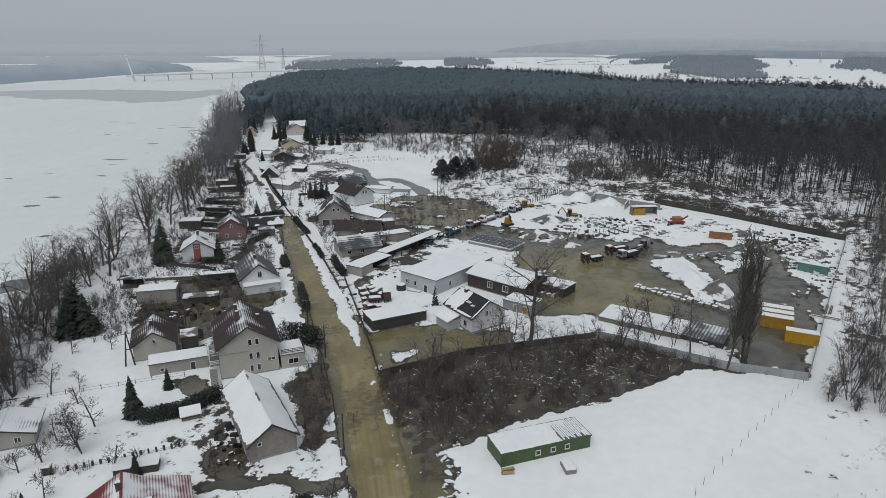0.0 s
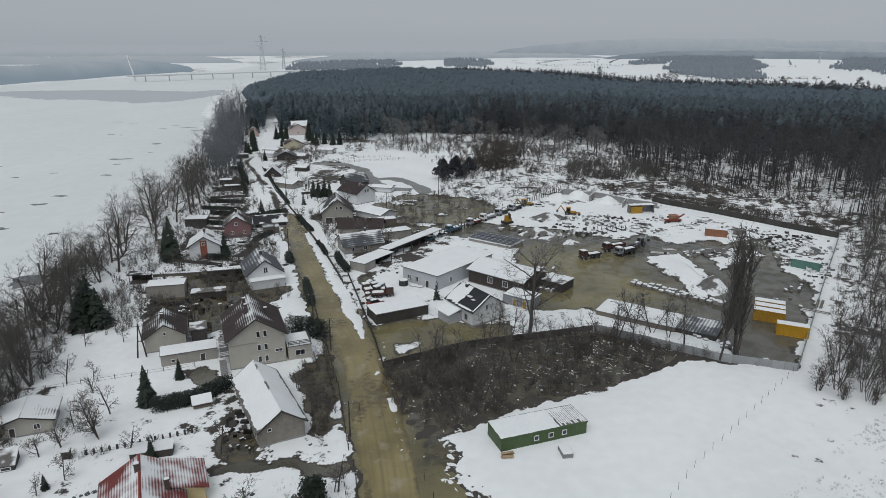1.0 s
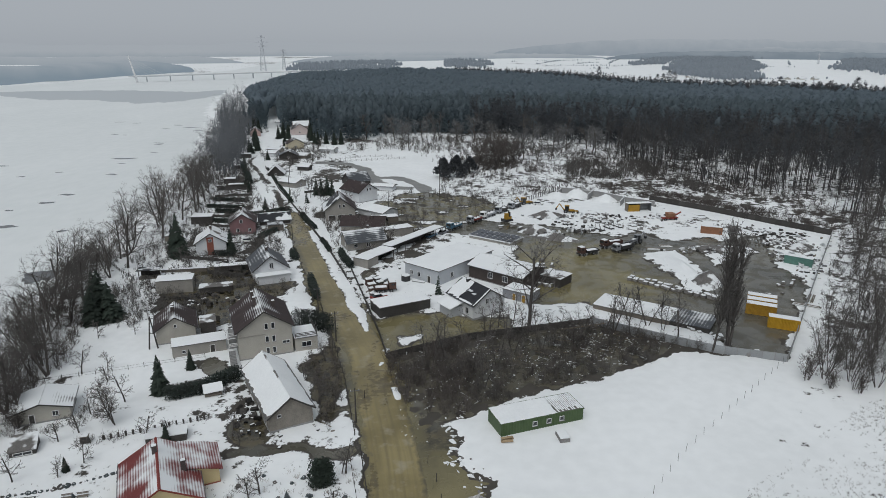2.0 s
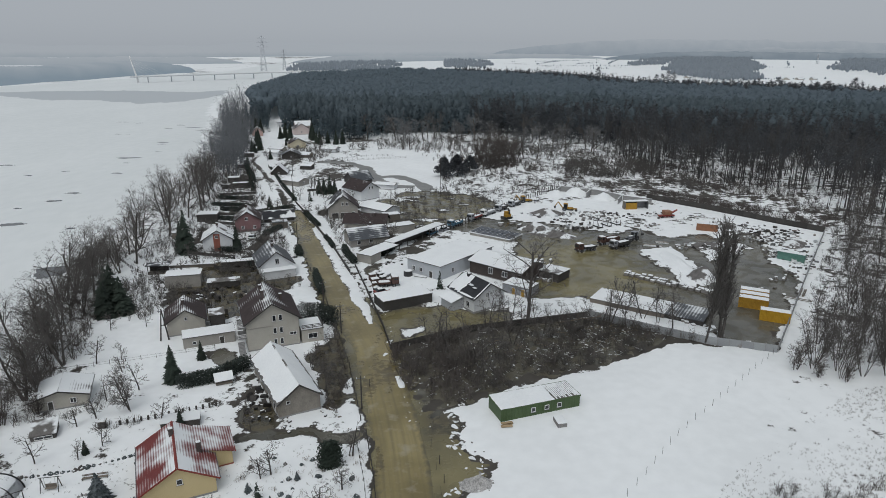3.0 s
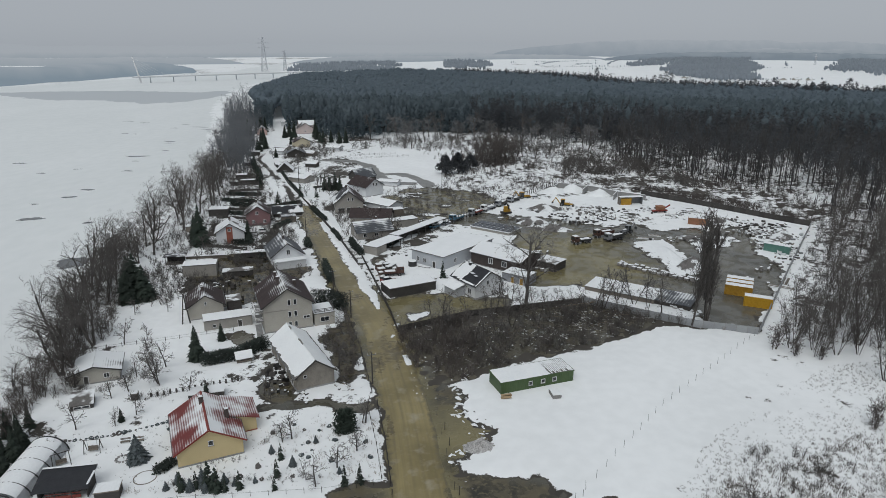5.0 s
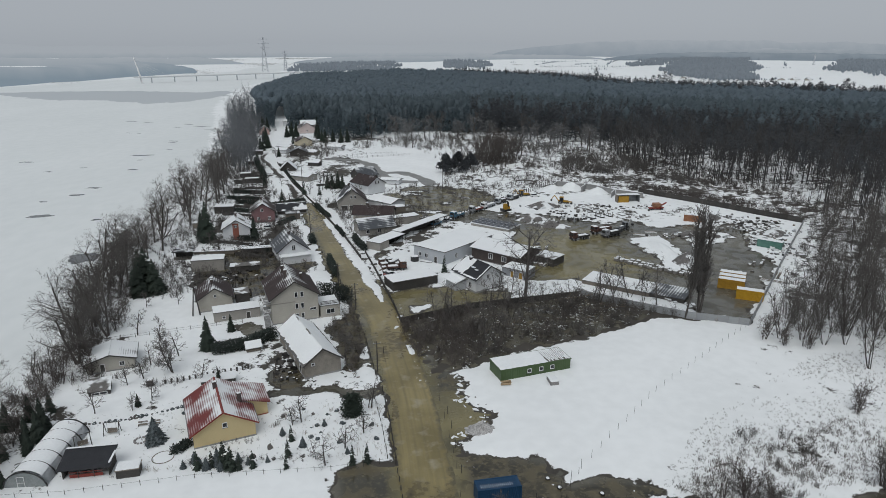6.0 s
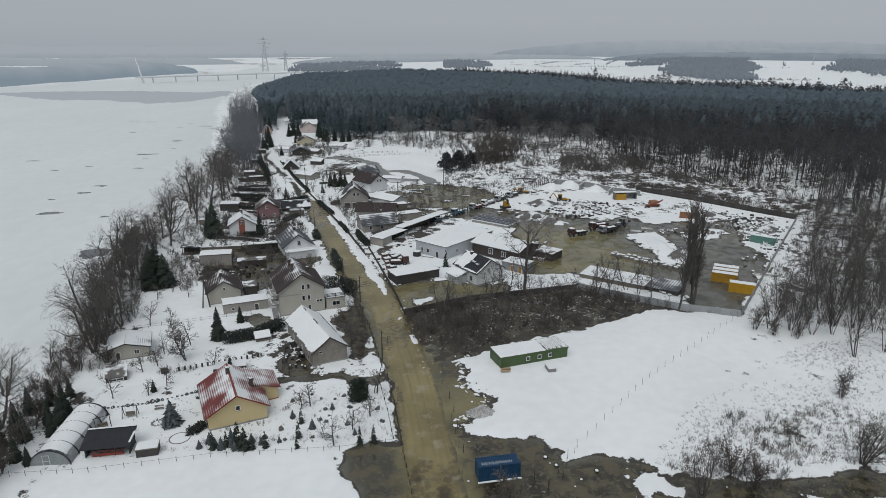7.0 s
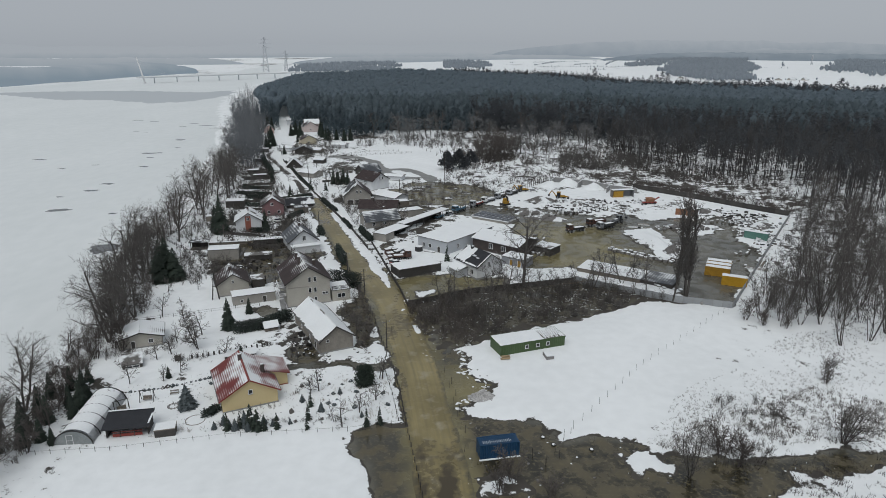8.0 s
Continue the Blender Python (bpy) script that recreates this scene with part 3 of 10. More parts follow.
rows_y = np.arange(-20, 345, 2.5)
wv = np.array([(x, y, 0.0) for y in rows_y for x in np.linspace(bank_x(y) + 16, 135, 90)])
water_me = fast_mesh("flood_water", wv, grid_faces(90, len(rows_y)), water_material())
WX, WY = wv[:, 0], wv[:, 1]
yellow = np.maximum(np.exp(-((WX - 38) / 20) ** 2 - ((WY - 160) / 32) ** 2) * 1.25, np.clip(inside_distance(WX, WY, FLOODS["front_yard"]) / 4 + 0.4, 0, 1))
yellow = np.maximum(yellow, np.clip((8.0 - line_distance(WX, WY, ROAD[:10])) / 5, 0, 1) * (WY > 30))
yellow = np.maximum(yellow, 1.1 * np.exp(-((WX - 0.5) / 7) ** 2 - ((WY - 71) / 9) ** 2))
dark_mud = np.maximum(np.clip(inside_distance(WX, WY, FLOODS["south"]) / 3 + 0.5, 0, 1), np.clip(inside_distance(WX, WY, FLOODS["plot"]) / 3 + 0.5, 0, 0.4))
dark_mud = np.maximum(dark_mud, np.clip(inside_distance(WX, WY, FLOODS["west"]) / 3 + 0.5, 0, 0.66))
for q in ("gardens", "middle", "farmyard"):
    dark_mud = np.maximum(dark_mud, np.clip(inside_distance(WX, WY, FLOODS[q]) / 3 + 0.7, 0, 0.9))
dark_mud = np.maximum(dark_mud, np.clip(inside_distance(WX, WY, MARSH) / 3, 0, 0.22))
yellow = np.maximum(yellow, np.clip(inside_distance(WX, WY, MARSH) / 3, 0, 0.5))
paint(water_me, "gold", yellow)
paint(water_me, "brown", dark_mud)
tagged(new("flood_water", water_me), "shallow muddy flood water with thin ice", "water", kind="structure")


# river ice
def ice_material():
    m = mat("river_ice_snow", (0.67, 0.70, 0.70), (0.735, 0.76, 0.76), 0.02, 0.6, 0, 0.25, 0.22, spec=0.3, contrast=0.16, stretch=(1, 0.5, 1))
    n, l = m.node_tree.nodes, m.node_tree.links
    b = n["Principled BSDF"]
    colour = b.inputs["Base Color"].links[0].from_socket
    at, mix, tc, t, ad, r = (n.new("ShaderNode" + k) for k in ("Attribute", "Mix", "TexCoord", "TexNoise", "Math", "MapRange"))
    at.attribute_name = "thin"
    mp = n.new("ShaderNodeMapping")
    mp.inputs["Scale"].default_value = (1, 0.35, 1)
    l.new(tc.outputs["Object"], mp.inputs["Vector"])
    t.inputs["Scale"].default_value, t.inputs["Detail"].default_value = 0.06, 6
    l.new(mp.outputs[0], t.inputs["Vector"])
    ad.operation = "ADD"
    l.new(at.outputs["Fac"], ad.inputs[0])
    l.new(t.outputs[0], ad.inputs[1])
    r.inputs[1].default_value, r.inputs[2].default_value = 0.98, 1.04
    l.new(ad.outputs[0], r.inputs[0])
    mix.data_type = "RGBA"
    mix.inputs[7].default_value = (0.47, 0.50, 0.52, 1)
    l.new(r.outputs[0], mix.inputs[0])
    l.new(colour, mix.inputs[6])
    l.new(mix.outputs[2], b.inputs["Base Color"])
    return m


ix, iy = axis_lines(-900, -330, -60, -40, 4.0, 1.1), axis_lines(-400, 40, 700, 4900, 5.0, 1.08)
IX, IY = np.meshgrid(ix, iy)
thin = np.clip(inside_distance(IX, IY, [(-640, 870), (-566, 915), (-464, 935), (-346, 905), (-300, 960), (-268, 900), (-300, 752), (-332, 716), (-408, 762), (-471, 764), (-540, 812)]) / 40 + 0.5, 0, 1)
ice_me = fast_mesh("river_ice", np.stack([IX.ravel(), IY.ravel(), np.full(IX.size, -0.7)], 1), grid_faces(len(ix), len(iy)), ice_material())
paint(ice_me, "thin", thin)
tagged(new("river_ice", ice_me), "frozen river under snow with a grey band of thin ice", "river", kind="structure")

# open leads in the ice
water_dark = mat("open_lead_water", (0.075, 0.078, 0.08), (0.15, 0.155, 0.16), 0.1, 0.15, 0, 0.0, 1.0)
rng = random.Random(4)


LEADS = [(-181, 355, 9.5, 2.2, 0.05), (-162, 262, 4, 1.6, 0.1), (-162, 247, 4.5, 1.7, 0.2), (-156, 210, 6, 2.4, 0.5), (-112, 159, 7, 5, 0.5), (-235, 330, 5, 1.5, 0.2), (-206, 301, 3.2, 1, 0), (-169, 234, 2.5, 0.9, 0), (-165, 308, 3.4, 1.4, 0), (-175, 338, 3, 0.9, 0),
         (-187, 416, 5, 1.5, 0), (-185, 409, 3, 1, 0), (-196, 499, 9, 1.6, 0), (-185, 482, 5, 1.2, 0.1), (-214, 492, 4, 1.2, 0), (-213, 515, 5, 1.2, 0), (-253, 529, 5, 1.3, 0), (-271, 536, 7, 1.2, 0), (-237, 458, 3.5, 1, 0), (-228, 455, 2, 0.8, 0), (-174, 377, 2.6, 0.8, 0), (-194, 313, 2.6, 0.8, 0), (-132, 205, 2.2, 1.0, 0.4)]


def lead(cx, cy, rx, ry, a):
    pts, k = [], 34
    shift = rng.uniform(0, 50)
    for q in range(k):
        w = 2 * math.pi * q / k
        s = 0.35 + 1.1 * noise.noise((2.1 * math.cos(w) + shift, 2.1 * math.sin(w), shift)) ** 2 + 0.65 * abs(noise.noise((1.2 * math.cos(w), 1.2 * math.sin(w) + shift, 1.0))) + rng.uniform(0, 0.12)
        x, y = rx * (0.45 + s) * math.cos(w), ry * (0.35 + s) * math.sin(w) + 0.12 * rx * math.sin(2.3 * math.cos(w) + shift)
        pts.append((cx + x * math.cos(a) - y * math.sin(a), cy + x * math.sin(a) + y * math.cos(a), -0.69))
    tagged(mesh_ob("ice_lead", pts, [range(k)], water_dark), "dark open lead in the river ice", "ice crack", "leads in the ice", "structure")


for cx, cy, rx, ry, a in LEADS:
    lead(cx, cy, rx * 0.72, ry, a)


# ---- road: wet yellow-brown mud with wheel tracks ----
def road_material():
    m = bpy.data.materials.new("wet_mud_road")
    m.use_nodes = True
    n, l = m.node_tree.nodes, m.node_tree.links
    b = n["Principled BSDF"]
    tc = n.new("ShaderNodeTexCoord").outputs["Object"]
    ac, al, cmb, sc = (n.new("ShaderNode" + k) for k in ("Attribute", "Attribute", "CombineXYZ", "Mapping"))
    ac.attribute_name, al.attribute_name = "across", "along"
    l.new(ac.outputs["Fac"], cmb.inputs[0])
    l.new(al.outputs["Fac"], cmb.inputs[1])
    sc.inputs["Scale"].default_value = (1.6, 0.045, 1)
    l.new(cmb.outputs[0], sc.inputs["Vector"])
    streak, broad, fine = speckle(n, l, sc.outputs[0], 1.0, 7), speckle(n, l, tc, 0.09, 5), speckle(n, l, tc, 0.9, 8)
    c = blend(n, l, ramp(n, l, broad, 0.38, 0.6), (0.172, 0.138, 0.056), (0.274, 0.223, 0.100))
    c = blend(n, l, ramp(n, l, streak, 0.40, 0.70, 0.0, 0.45), c, (0.125, 0.106, 0.052))
    c = blend(n, l, ramp(n, l, fine, 0.55, 0.7, 0.0, 0.5), c, (0.27, 0.225, 0.135))
    # pale crusts of drying mud and trodden slush
    crust = speckle(n, l, tc, 0.33, 9)
    c = blend(n, l, ramp(n, l, crust, 0.56, 0.70, 0.0, 0.55), c, (0.36, 0.33, 0.25))
    # wheel tracks
    ruts = n.new("ShaderNodeMath")
    ruts.operation = "PINGPONG"
    ruts.inputs[1].default_value = 0.95
    l.new(ac.outputs["Fac"], ruts.inputs[0])
    tread = n.new("ShaderNodeMath")
    tread.operation = "MULTIPLY"
    l.new(ramp(n, l, ruts.outputs[0], 0.62, 0.92), tread.inputs[0])
    l.new(ramp(n, l, streak, 0.42, 0.62, 0.0, 0.16), tread.inputs[1])
    c = blend(n, l, tread.outputs[0], c, (0.080, 0.064, 0.036))
    # standing water in the hollows and dark slush along the edges
    pool = mixed(n, l, "pool", fine, 1.1)
    c = blend(n, l, pool, c, (0.060, 0.046, 0.024))
    edge = mixed(n, l, "edge", fine, 1.3)
    c = blend(n, l, edge, c, (0.100, 0.088, 0.050))
    l.new(c, b.inputs["Base Color"])
    l.new(ramp(n, l, pool, 0.0, 1.0, 0.38, 0.07), b.inputs["Roughness"])
    bp = n.new("ShaderNodeBump")
    bp.inputs["Strength"].default_value, bp.inputs["Distance"].default_value = 0.35, 0.06
    l.new(streak, bp.inputs["Height"])
    l.new(bp.outputs[0], b.inputs["Normal"])
    return m


def along_line(pts, step):
    """Even steps along a polyline: place and way."""
    out = []
    for (x0, y0), (x1, y1) in zip(pts[:-1], pts[1:]):
        k = max(1, round(math.hypot(x1 - x0, y1 - y0) / step))
        out += [(x0 + (x1 - x0) * i / k, y0 + (y1 - y0) * i / k) for i in range(k)]
    return np.array(out + [pts[-1]])


def strip(pts, half_left, half_right, z, step=2.0, ragged=0.5, seed=0, cols=7):
    c = along_line(pts, step)
    for _ in range(3):
        c[1:-1] = (c[:-2] + c[1:-1] * 2 + c[2:]) / 4
    w = np.gradient(c, axis=0)
    w /= np.linalg.norm(w, axis=1)[:, None]
    nrm = np.stack([-w[:, 1], w[:, 0]], 1)
    s = np.r_[0, np.cumsum(np.linalg.norm(np.diff(c, axis=0), axis=1))]
    half_left, half_right = (q(c) if callable(q) else q for q in (half_left, half_right))
    hl = half_left + (fbm(s, s * 0, 5, seed, 3) - 0.5) * 2 * ragged
    hr = half_right + (fbm(s, s * 0, 5, seed + 9, 3) - 0.5) * 2 * ragged
    u = np.linspace(0, 1, cols)
    off = hl[:, None] * (1 - u) - hr[:, None] * u
    xy = c[:, None] + nrm[:, None] * off[..., None]
    v = np.concatenate([xy, np.full((*off.shape, 1), z)], -1)
    return v, off, np.repeat(s[:, None], cols, 1)


road_half = lambda c: np.interp(c[:, 1], [0, 60, 110, 140, 165, 200, 236, 250], [4.4, 4.2, 4.2, 3.7, 3.3, 2.9, 2.3, 0.9])
road_left = lambda c: road_half(c) + np.interp(c[:, 1], [112, 132, 185, 215, 236], [0.0, 1.1, 0.8, 1.0, 0.0])
v, off, s = strip(ROAD[:9] + [(-62, 238), (-66, 249)], road_left, road_half, 0.02, 1.5, 0.7, 3, 13)
road_me = fast_mesh("road", v.reshape(-1, 3), grid_faces(13, len(v))[:, ::-1], road_material())
paint(road_me, "across", off)
paint(road_me, "along", s)
RX, RY = v[..., 0], v[..., 1]
reach = np.abs(off) / road_half(np.stack([off[:, 0] * 0, RY[:, 6]], 1))[:, None]
paint(road_me, "edge", np.clip((reach - 0.62) * 2.0, 0, 1) * np.where(off < 0, 1.0, 0.7))
paint(road_me, "pool", np.maximum(np.clip(1.2 - np.hypot((RX + 2.6) / 2.4, (RY - 40) / 9), 0, 1), np.clip(fbm(RX * 2.5, RY, 16, 61, 3) - 0.52, 0, 1) * 2.2))
tagged(new("road", road_me), "straight village road of wet yellow-brown mud", "road", kind="structure")


# the snowed-over far end of the road, with two thawed wheel tracks
v, off, s = strip([(-58.5, 228)] + ROAD[9:14] + [(-124, 461), (-150, 575)], 5.6, 3.6, 0.0, 1.6, 0.9, 13, 13)
v[..., 2] = ground_height(v[..., 0], v[..., 1]).clip(0.0) + 0.22 - 0.30 * (np.abs(off) > 3.2)
far_road = fast_mesh("road", v.reshape(-1, 3), grid_faces(13, len(v))[:, ::-1], GROUND_SKIN, True)
bend = 1.6 + 5.0 * (fbm(s, s * 0, 22, 54, 3) - 0.45)
tracks = np.clip(1.6 - np.abs(off - bend) / 1.1, 0, 1) * np.clip((372 - v[..., 1]) / 20, 0, 1) * np.clip(fbm(s, off, 9, 51, 3) * 3.0 - 0.3, 0, 1)
paint(far_road, "cover", 0.86 - 0.62 * tracks - 0.55 * np.clip((262 - v[..., 1]) / 30, 0, 1) * np.exp(-(off / 2.2) ** 2))
tagged(new("road", far_road), "snow-covered village road with thawed wheel tracks", "road", kind="structure")

# the frozen brook in the meadow
BROOK = mat("brook_ice", (0.13, 0.13, 0.12), (0.24, 0.235, 0.22), 0.15, 0.3, 0, 0.1, 0.8)
for way, seed in ((STREAM, 52), (STREAM_ARM, 56)):
    v, off, s = strip(way, lambda c: 1.2 + 5.0 * fbm(c[:, 0], c[:, 1], 11, seed, 3), lambda c: 1.0 + 5.0 * fbm(c[:, 0], c[:, 1], 9, seed + 1, 3), 0.0, 1.2, 0.9, 14, 9)
    v[..., 2] = ground_height(v[..., 0], v[..., 1]).clip(0.0) + (0.11 if seed == 52 else 0.09) - 0.14 * (np.arange(9) % 8 == 0)
    tagged(new("brook_ice", fast_mesh("brook_ice", v.reshape(-1, 3), grid_faces(9, len(v))[:, ::-1], BROOK, True)), "grey ice of a brook winding through the meadow", "water", kind="structure")


def snow_ridge(name, label, pts, hl, hr, height, seed, ragged=None):
    """A ridge of ploughed snow with a rounded section and ragged edges."""
    v, off, _ = strip(pts, hl, hr, 0.0, 0.8, ragged or min(hl, hr) * 0.8, seed, 11)
    prof = np.sin(np.linspace(0, math.pi, 11)) * (1.0 + 0.25) - 0.25
    v[..., 2] = height * np.minimum(prof, 0.85) * (0.6 + 0.8 * fbm(v[..., 0], v[..., 1], 2.5, seed, 3)) + 0.02
    v[0, :, 2] = v[-1, :, 2] = -0.02
    me = fast_mesh(name, v.reshape(-1, 3), grid_faces(11, len(v))[:, ::-1], GROUND_SKIN, True)
    paint(me, "cover", 0.32 + 0.55 * np.clip(prof + 0.1, 0, 1) + 0.5 * (fbm(v[..., 0], v[..., 1], 2.2, seed + 5, 3) - 0.45))
    tagged(new(name, me), label, "snow", "snow along the road", "structure")


snow_ridge("snow_bank", "ragged strip of old snow along the muddy road", [(-17.6, 122), (-20.4, 132), (-27.3, 153.7), (-31.8, 167), (-37.0, 182), (-43, 196), (-46.5, 204)], *2 * [lambda c: np.interp(c[:, 1], [122, 132, 154, 167, 182, 196, 204], [0.5, 1.7, 2.4, 2.7, 2.6, 1.5, 0.6])], 0.14, 1, 0.7)
snow_ridge("snow_bank", "strip of snow beside the road", [(-41, 194), (-45, 205), (-56.5, 237), (-75.5, 285), (-90, 315)], 1.6, 2.0, 0.14, 3)
snow_ridge("snow_bank", "strip of snow along the far road", [(-99, 330), (-106, 352), (-109.5, 386), (-124, 461), (-152, 584), (-186, 705)], 4.2, 4.2, 0.10, 4)
snow_ridge("snow_bank", "small patch of snow on the road edge", [(-8.6, 93), (-10.2, 98)], 0.8, 0.8, 0.10, 5)
for q, (px, py) in enumerate([(-13.4, 106), (-12.3, 110.5), (-13.0, 112.2)]):
    snow_ridge("snow_bank", "small lump of snow on the road edge", [(px, py), (px + 0.6, py + 1.0), (px + 0.7, py + 1.9)], 0.6, 0.6, 0.16, 6 + q)


# ---- houses ----
def sheet_roof(name, x0, x1, ya, za, yb, zb, thick, material, parent, label=""):
    """One roof slope as a slab from the ridge (ya, za) to the eave (yb, zb), with a slightly uneven skin."""
    kx, ky = max(2, int((x1 - x0) / 1.2)), max(2, int(math.hypot(yb - ya, zb - za) / 0.9))
    bm = bmesh.new()
    top, low = [], []
    for i in range(kx + 1):
        rt, rl = [], []
        for j in range(ky + 1):
            x, y, z = x0 + (x1 - x0) * i / kx, ya + (yb - ya) * j / ky, za + (zb - za) * j / ky
            w = 0.025 * noise.noise((x * 0.9, y * 0.9, za))
            rt.append(bm.verts.new((x, y, z + w)))
            rl.append(bm.verts.new((x, y, z - thick)))
        top.append(rt)
        low.append(rl)
    for i in range(kx):
        for j in range(ky):
            bm.faces.new((top[i][j], top[i + 1][j], top[i + 1][j + 1], top[i][j + 1]))
            bm.faces.new((low[i][j], low[i][j + 1], low[i + 1][j + 1], low[i + 1][j]))
    for i in range(kx):
        for j in (0, ky):
            bm.faces.new((top[i][j], low[i][j], low[i + 1][j], top[i + 1][j]))
    for j in range(ky):
        for i in (0, kx):
            bm.faces.new((top[i][j], top[i][j + 1], low[i][j + 1], low[i][j]))
    bmesh.ops.recalc_face_normals(bm, faces=bm.faces[:])
    return part(name, bm, material, parent, label)


def snow_slab(x0, x1, ya, za, yb, zb, parent, depth=0.13, lip=0.08):
    """Lying snow on a slope or flat roof, soft and with a ragged rim."""
    kx, ky = max(4, int((x1 - x0) / 0.7)), max(3, int(abs(yb - ya) / 0.7))
    bm, g = bmesh.new(), []
    for i in range(kx + 1):
        row = []
        for j in range(ky + 1):
            rim = i in (0, kx) or j in (0, ky)
            e = lip * 0.6 * noise.noise((i * 1.7 + x0, j * 1.3 + ya, 3.1)) if rim else 0
            x, y, z = x0 + (x1 - x0) * i / kx + e, ya + (yb - ya) * j / ky + e, za + (zb - za) * j / ky
            row.append(bm.verts.new((x, y, z + (0.012 if rim else depth * (0.75 + 0.5 * noise.noise((x * 0.5, y * 0.5, 7)))))))
        g.append(row)
    for i in range(kx):
        for j in range(ky):
            q = bm.faces.new((g[i][j], g[i + 1][j], g[i + 1][j + 1], g[i][j + 1]))
            q.smooth = True
    bmesh.ops.recalc_face_normals(bm, faces=bm.faces[:])
    if sum(q.normal.z for q in bm.faces) < 0:
        bmesh.ops.reverse_faces(bm, faces=bm.faces[:])
    return part("snow_cover", bm, snow, parent, "closed cover of white snow")


def window(parent, face, u, z, w, h, L, W, name="window", glass=None):
    """A window with frame, pane and sill on a wall: f, b gables; l, r long sides."""
    ang, at = {"f": (180, (-L / 2, u)), "b": (0, (L / 2, u)), "l": (90, (u, W / 2)), "r": (-90, (u, -W / 2))}[face]
    t = 0.09
    bars = [(0.02, 0, h - t / 2, 0.1, w, t), (0.02, 0, t / 2, 0.1, w, t), (0.02, -w / 2 + t / 2, h / 2, 0.1, t, h), (0.02, w / 2 - t / 2, h / 2, 0.1, t, h)]
    if w > 0.85 and name == "window":
        bars.append((0.018, 0, h / 2, 0.09, t * 0.8, h - t))
    ob = part(name, bm_box(bars), M["white_paint"], parent)
    ob.matrix_local = pose(at[0], at[1], z, 0, 0, ang)
    part("pane", bm_box([(0.012, 0, h / 2, 0.03, w - t, h - t)]), glass or M["glass"], ob)
    if name == "window":
        part("sill", bm_box([(0.06, 0, -0.03, 0.18, w + 0.15, 0.06)]), M["concrete"], ob)


def chimney(parent, x, y, z0, z1, s=0.55, material=None):
    ob = part("chimney", bm_box([(x, y, (z0 + z1) / 2, s, s * 1.2, z1 - z0), (x, y, z1 + 0.05, s + 0.16, s * 1.2 + 0.16, 0.1)]), material or M["chimney_brick"], parent)
    part("chimney_snow", bm_box([(x, y, z1 + 0.15, s, s * 1.2, 0.1)], 0.03), snow, ob)


def house(label, x, y, ang, W, L, he, hr, wall, left, right, over=0.5, wins=(), chims=(), name="house", category="house", doors=(), verge=None, door_mat=None):
    """A gabled house. (x, y): middle of its front gable; ang: the way of the ridge, from the front backwards."""
    a = radians(ang)
    ob = empty(name, pose(x + math.cos(a) * L / 2, y + math.sin(a) * L / 2, 0, 0, 0, ang), label, category)
    g, pitch = 0.12, (hr - he) / (W / 2)
    part("wall", bm_prism([(-W / 2, -0.4), (W / 2, -0.4), (W / 2, he - g), (0, hr - g * 1.5), (-W / 2, he - g)], -L / 2, L / 2), wall, ob)
    part("plinth", bm_box([(0, 0, 0.12, L + 0.1, W + 0.1, 0.7)]), M["concrete"], ob)
    for side, (kind, amount) in ((1, left), (-1, right)):
        ye, ze = side * (W / 2 + over), he - over * pitch
        full = amount >= 1
        s = sheet_roof("roof_slope", -L / 2 - over, L / 2 + over, side * 0.02, hr + 0.08, ye, ze + 0.08, 0.16, roof(kind, 0.2 if full else amount), ob)
        if full:
            snow_slab(-L / 2 - over + 0.05, L / 2 + over - 0.05, side * 0.03, hr + 0.09, ye - side * 0.05, ze + 0.09, s)
        part("gutter", bm_cyl((-L / 2 - over, ye + side * 0.06, ze - 0.02), (L / 2 + over, ye + side * 0.06, ze - 0.02), 0.07, sides=6), M["steel"], ob)
    part("ridge_cap", bm_prism([(-0.2, hr - 0.01), (0, hr + 0.17), (0.2, hr - 0.01), (0, hr + 0.09)], -L / 2 - over, L / 2 + over), verge or roof(left[0], min(left[1], 0.6)), ob)
    for sx in (-1, 1):
        for side in (1, -1):
            bm = bmesh.new()
            ye, ze = side * (W / 2 + over), he - over * pitch
            d = Vector((0, ye, ze - hr))
            m = Matrix.Translation((sx * (L / 2 + over + 0.02), ye / 2, (hr + ze) / 2 - 0.04)) @ pose(0, 0, 0, math.degrees(math.atan2(d.z, d.y)))
            bmesh.ops.create_cube(bm, size=1, matrix=m @ Matrix.Diagonal((0.05, d.length, 0.24, 1)))
            part("verge_board", bm, verge or M["timber_dark"], ob)
    for q in wins:
        window(ob, *q, L, W)
    for q in doors:
        window(ob, *q, L, W, "door", door_mat or M["timber_dark"])
    for c in chims:
        chimney(ob, *c)
    return ob


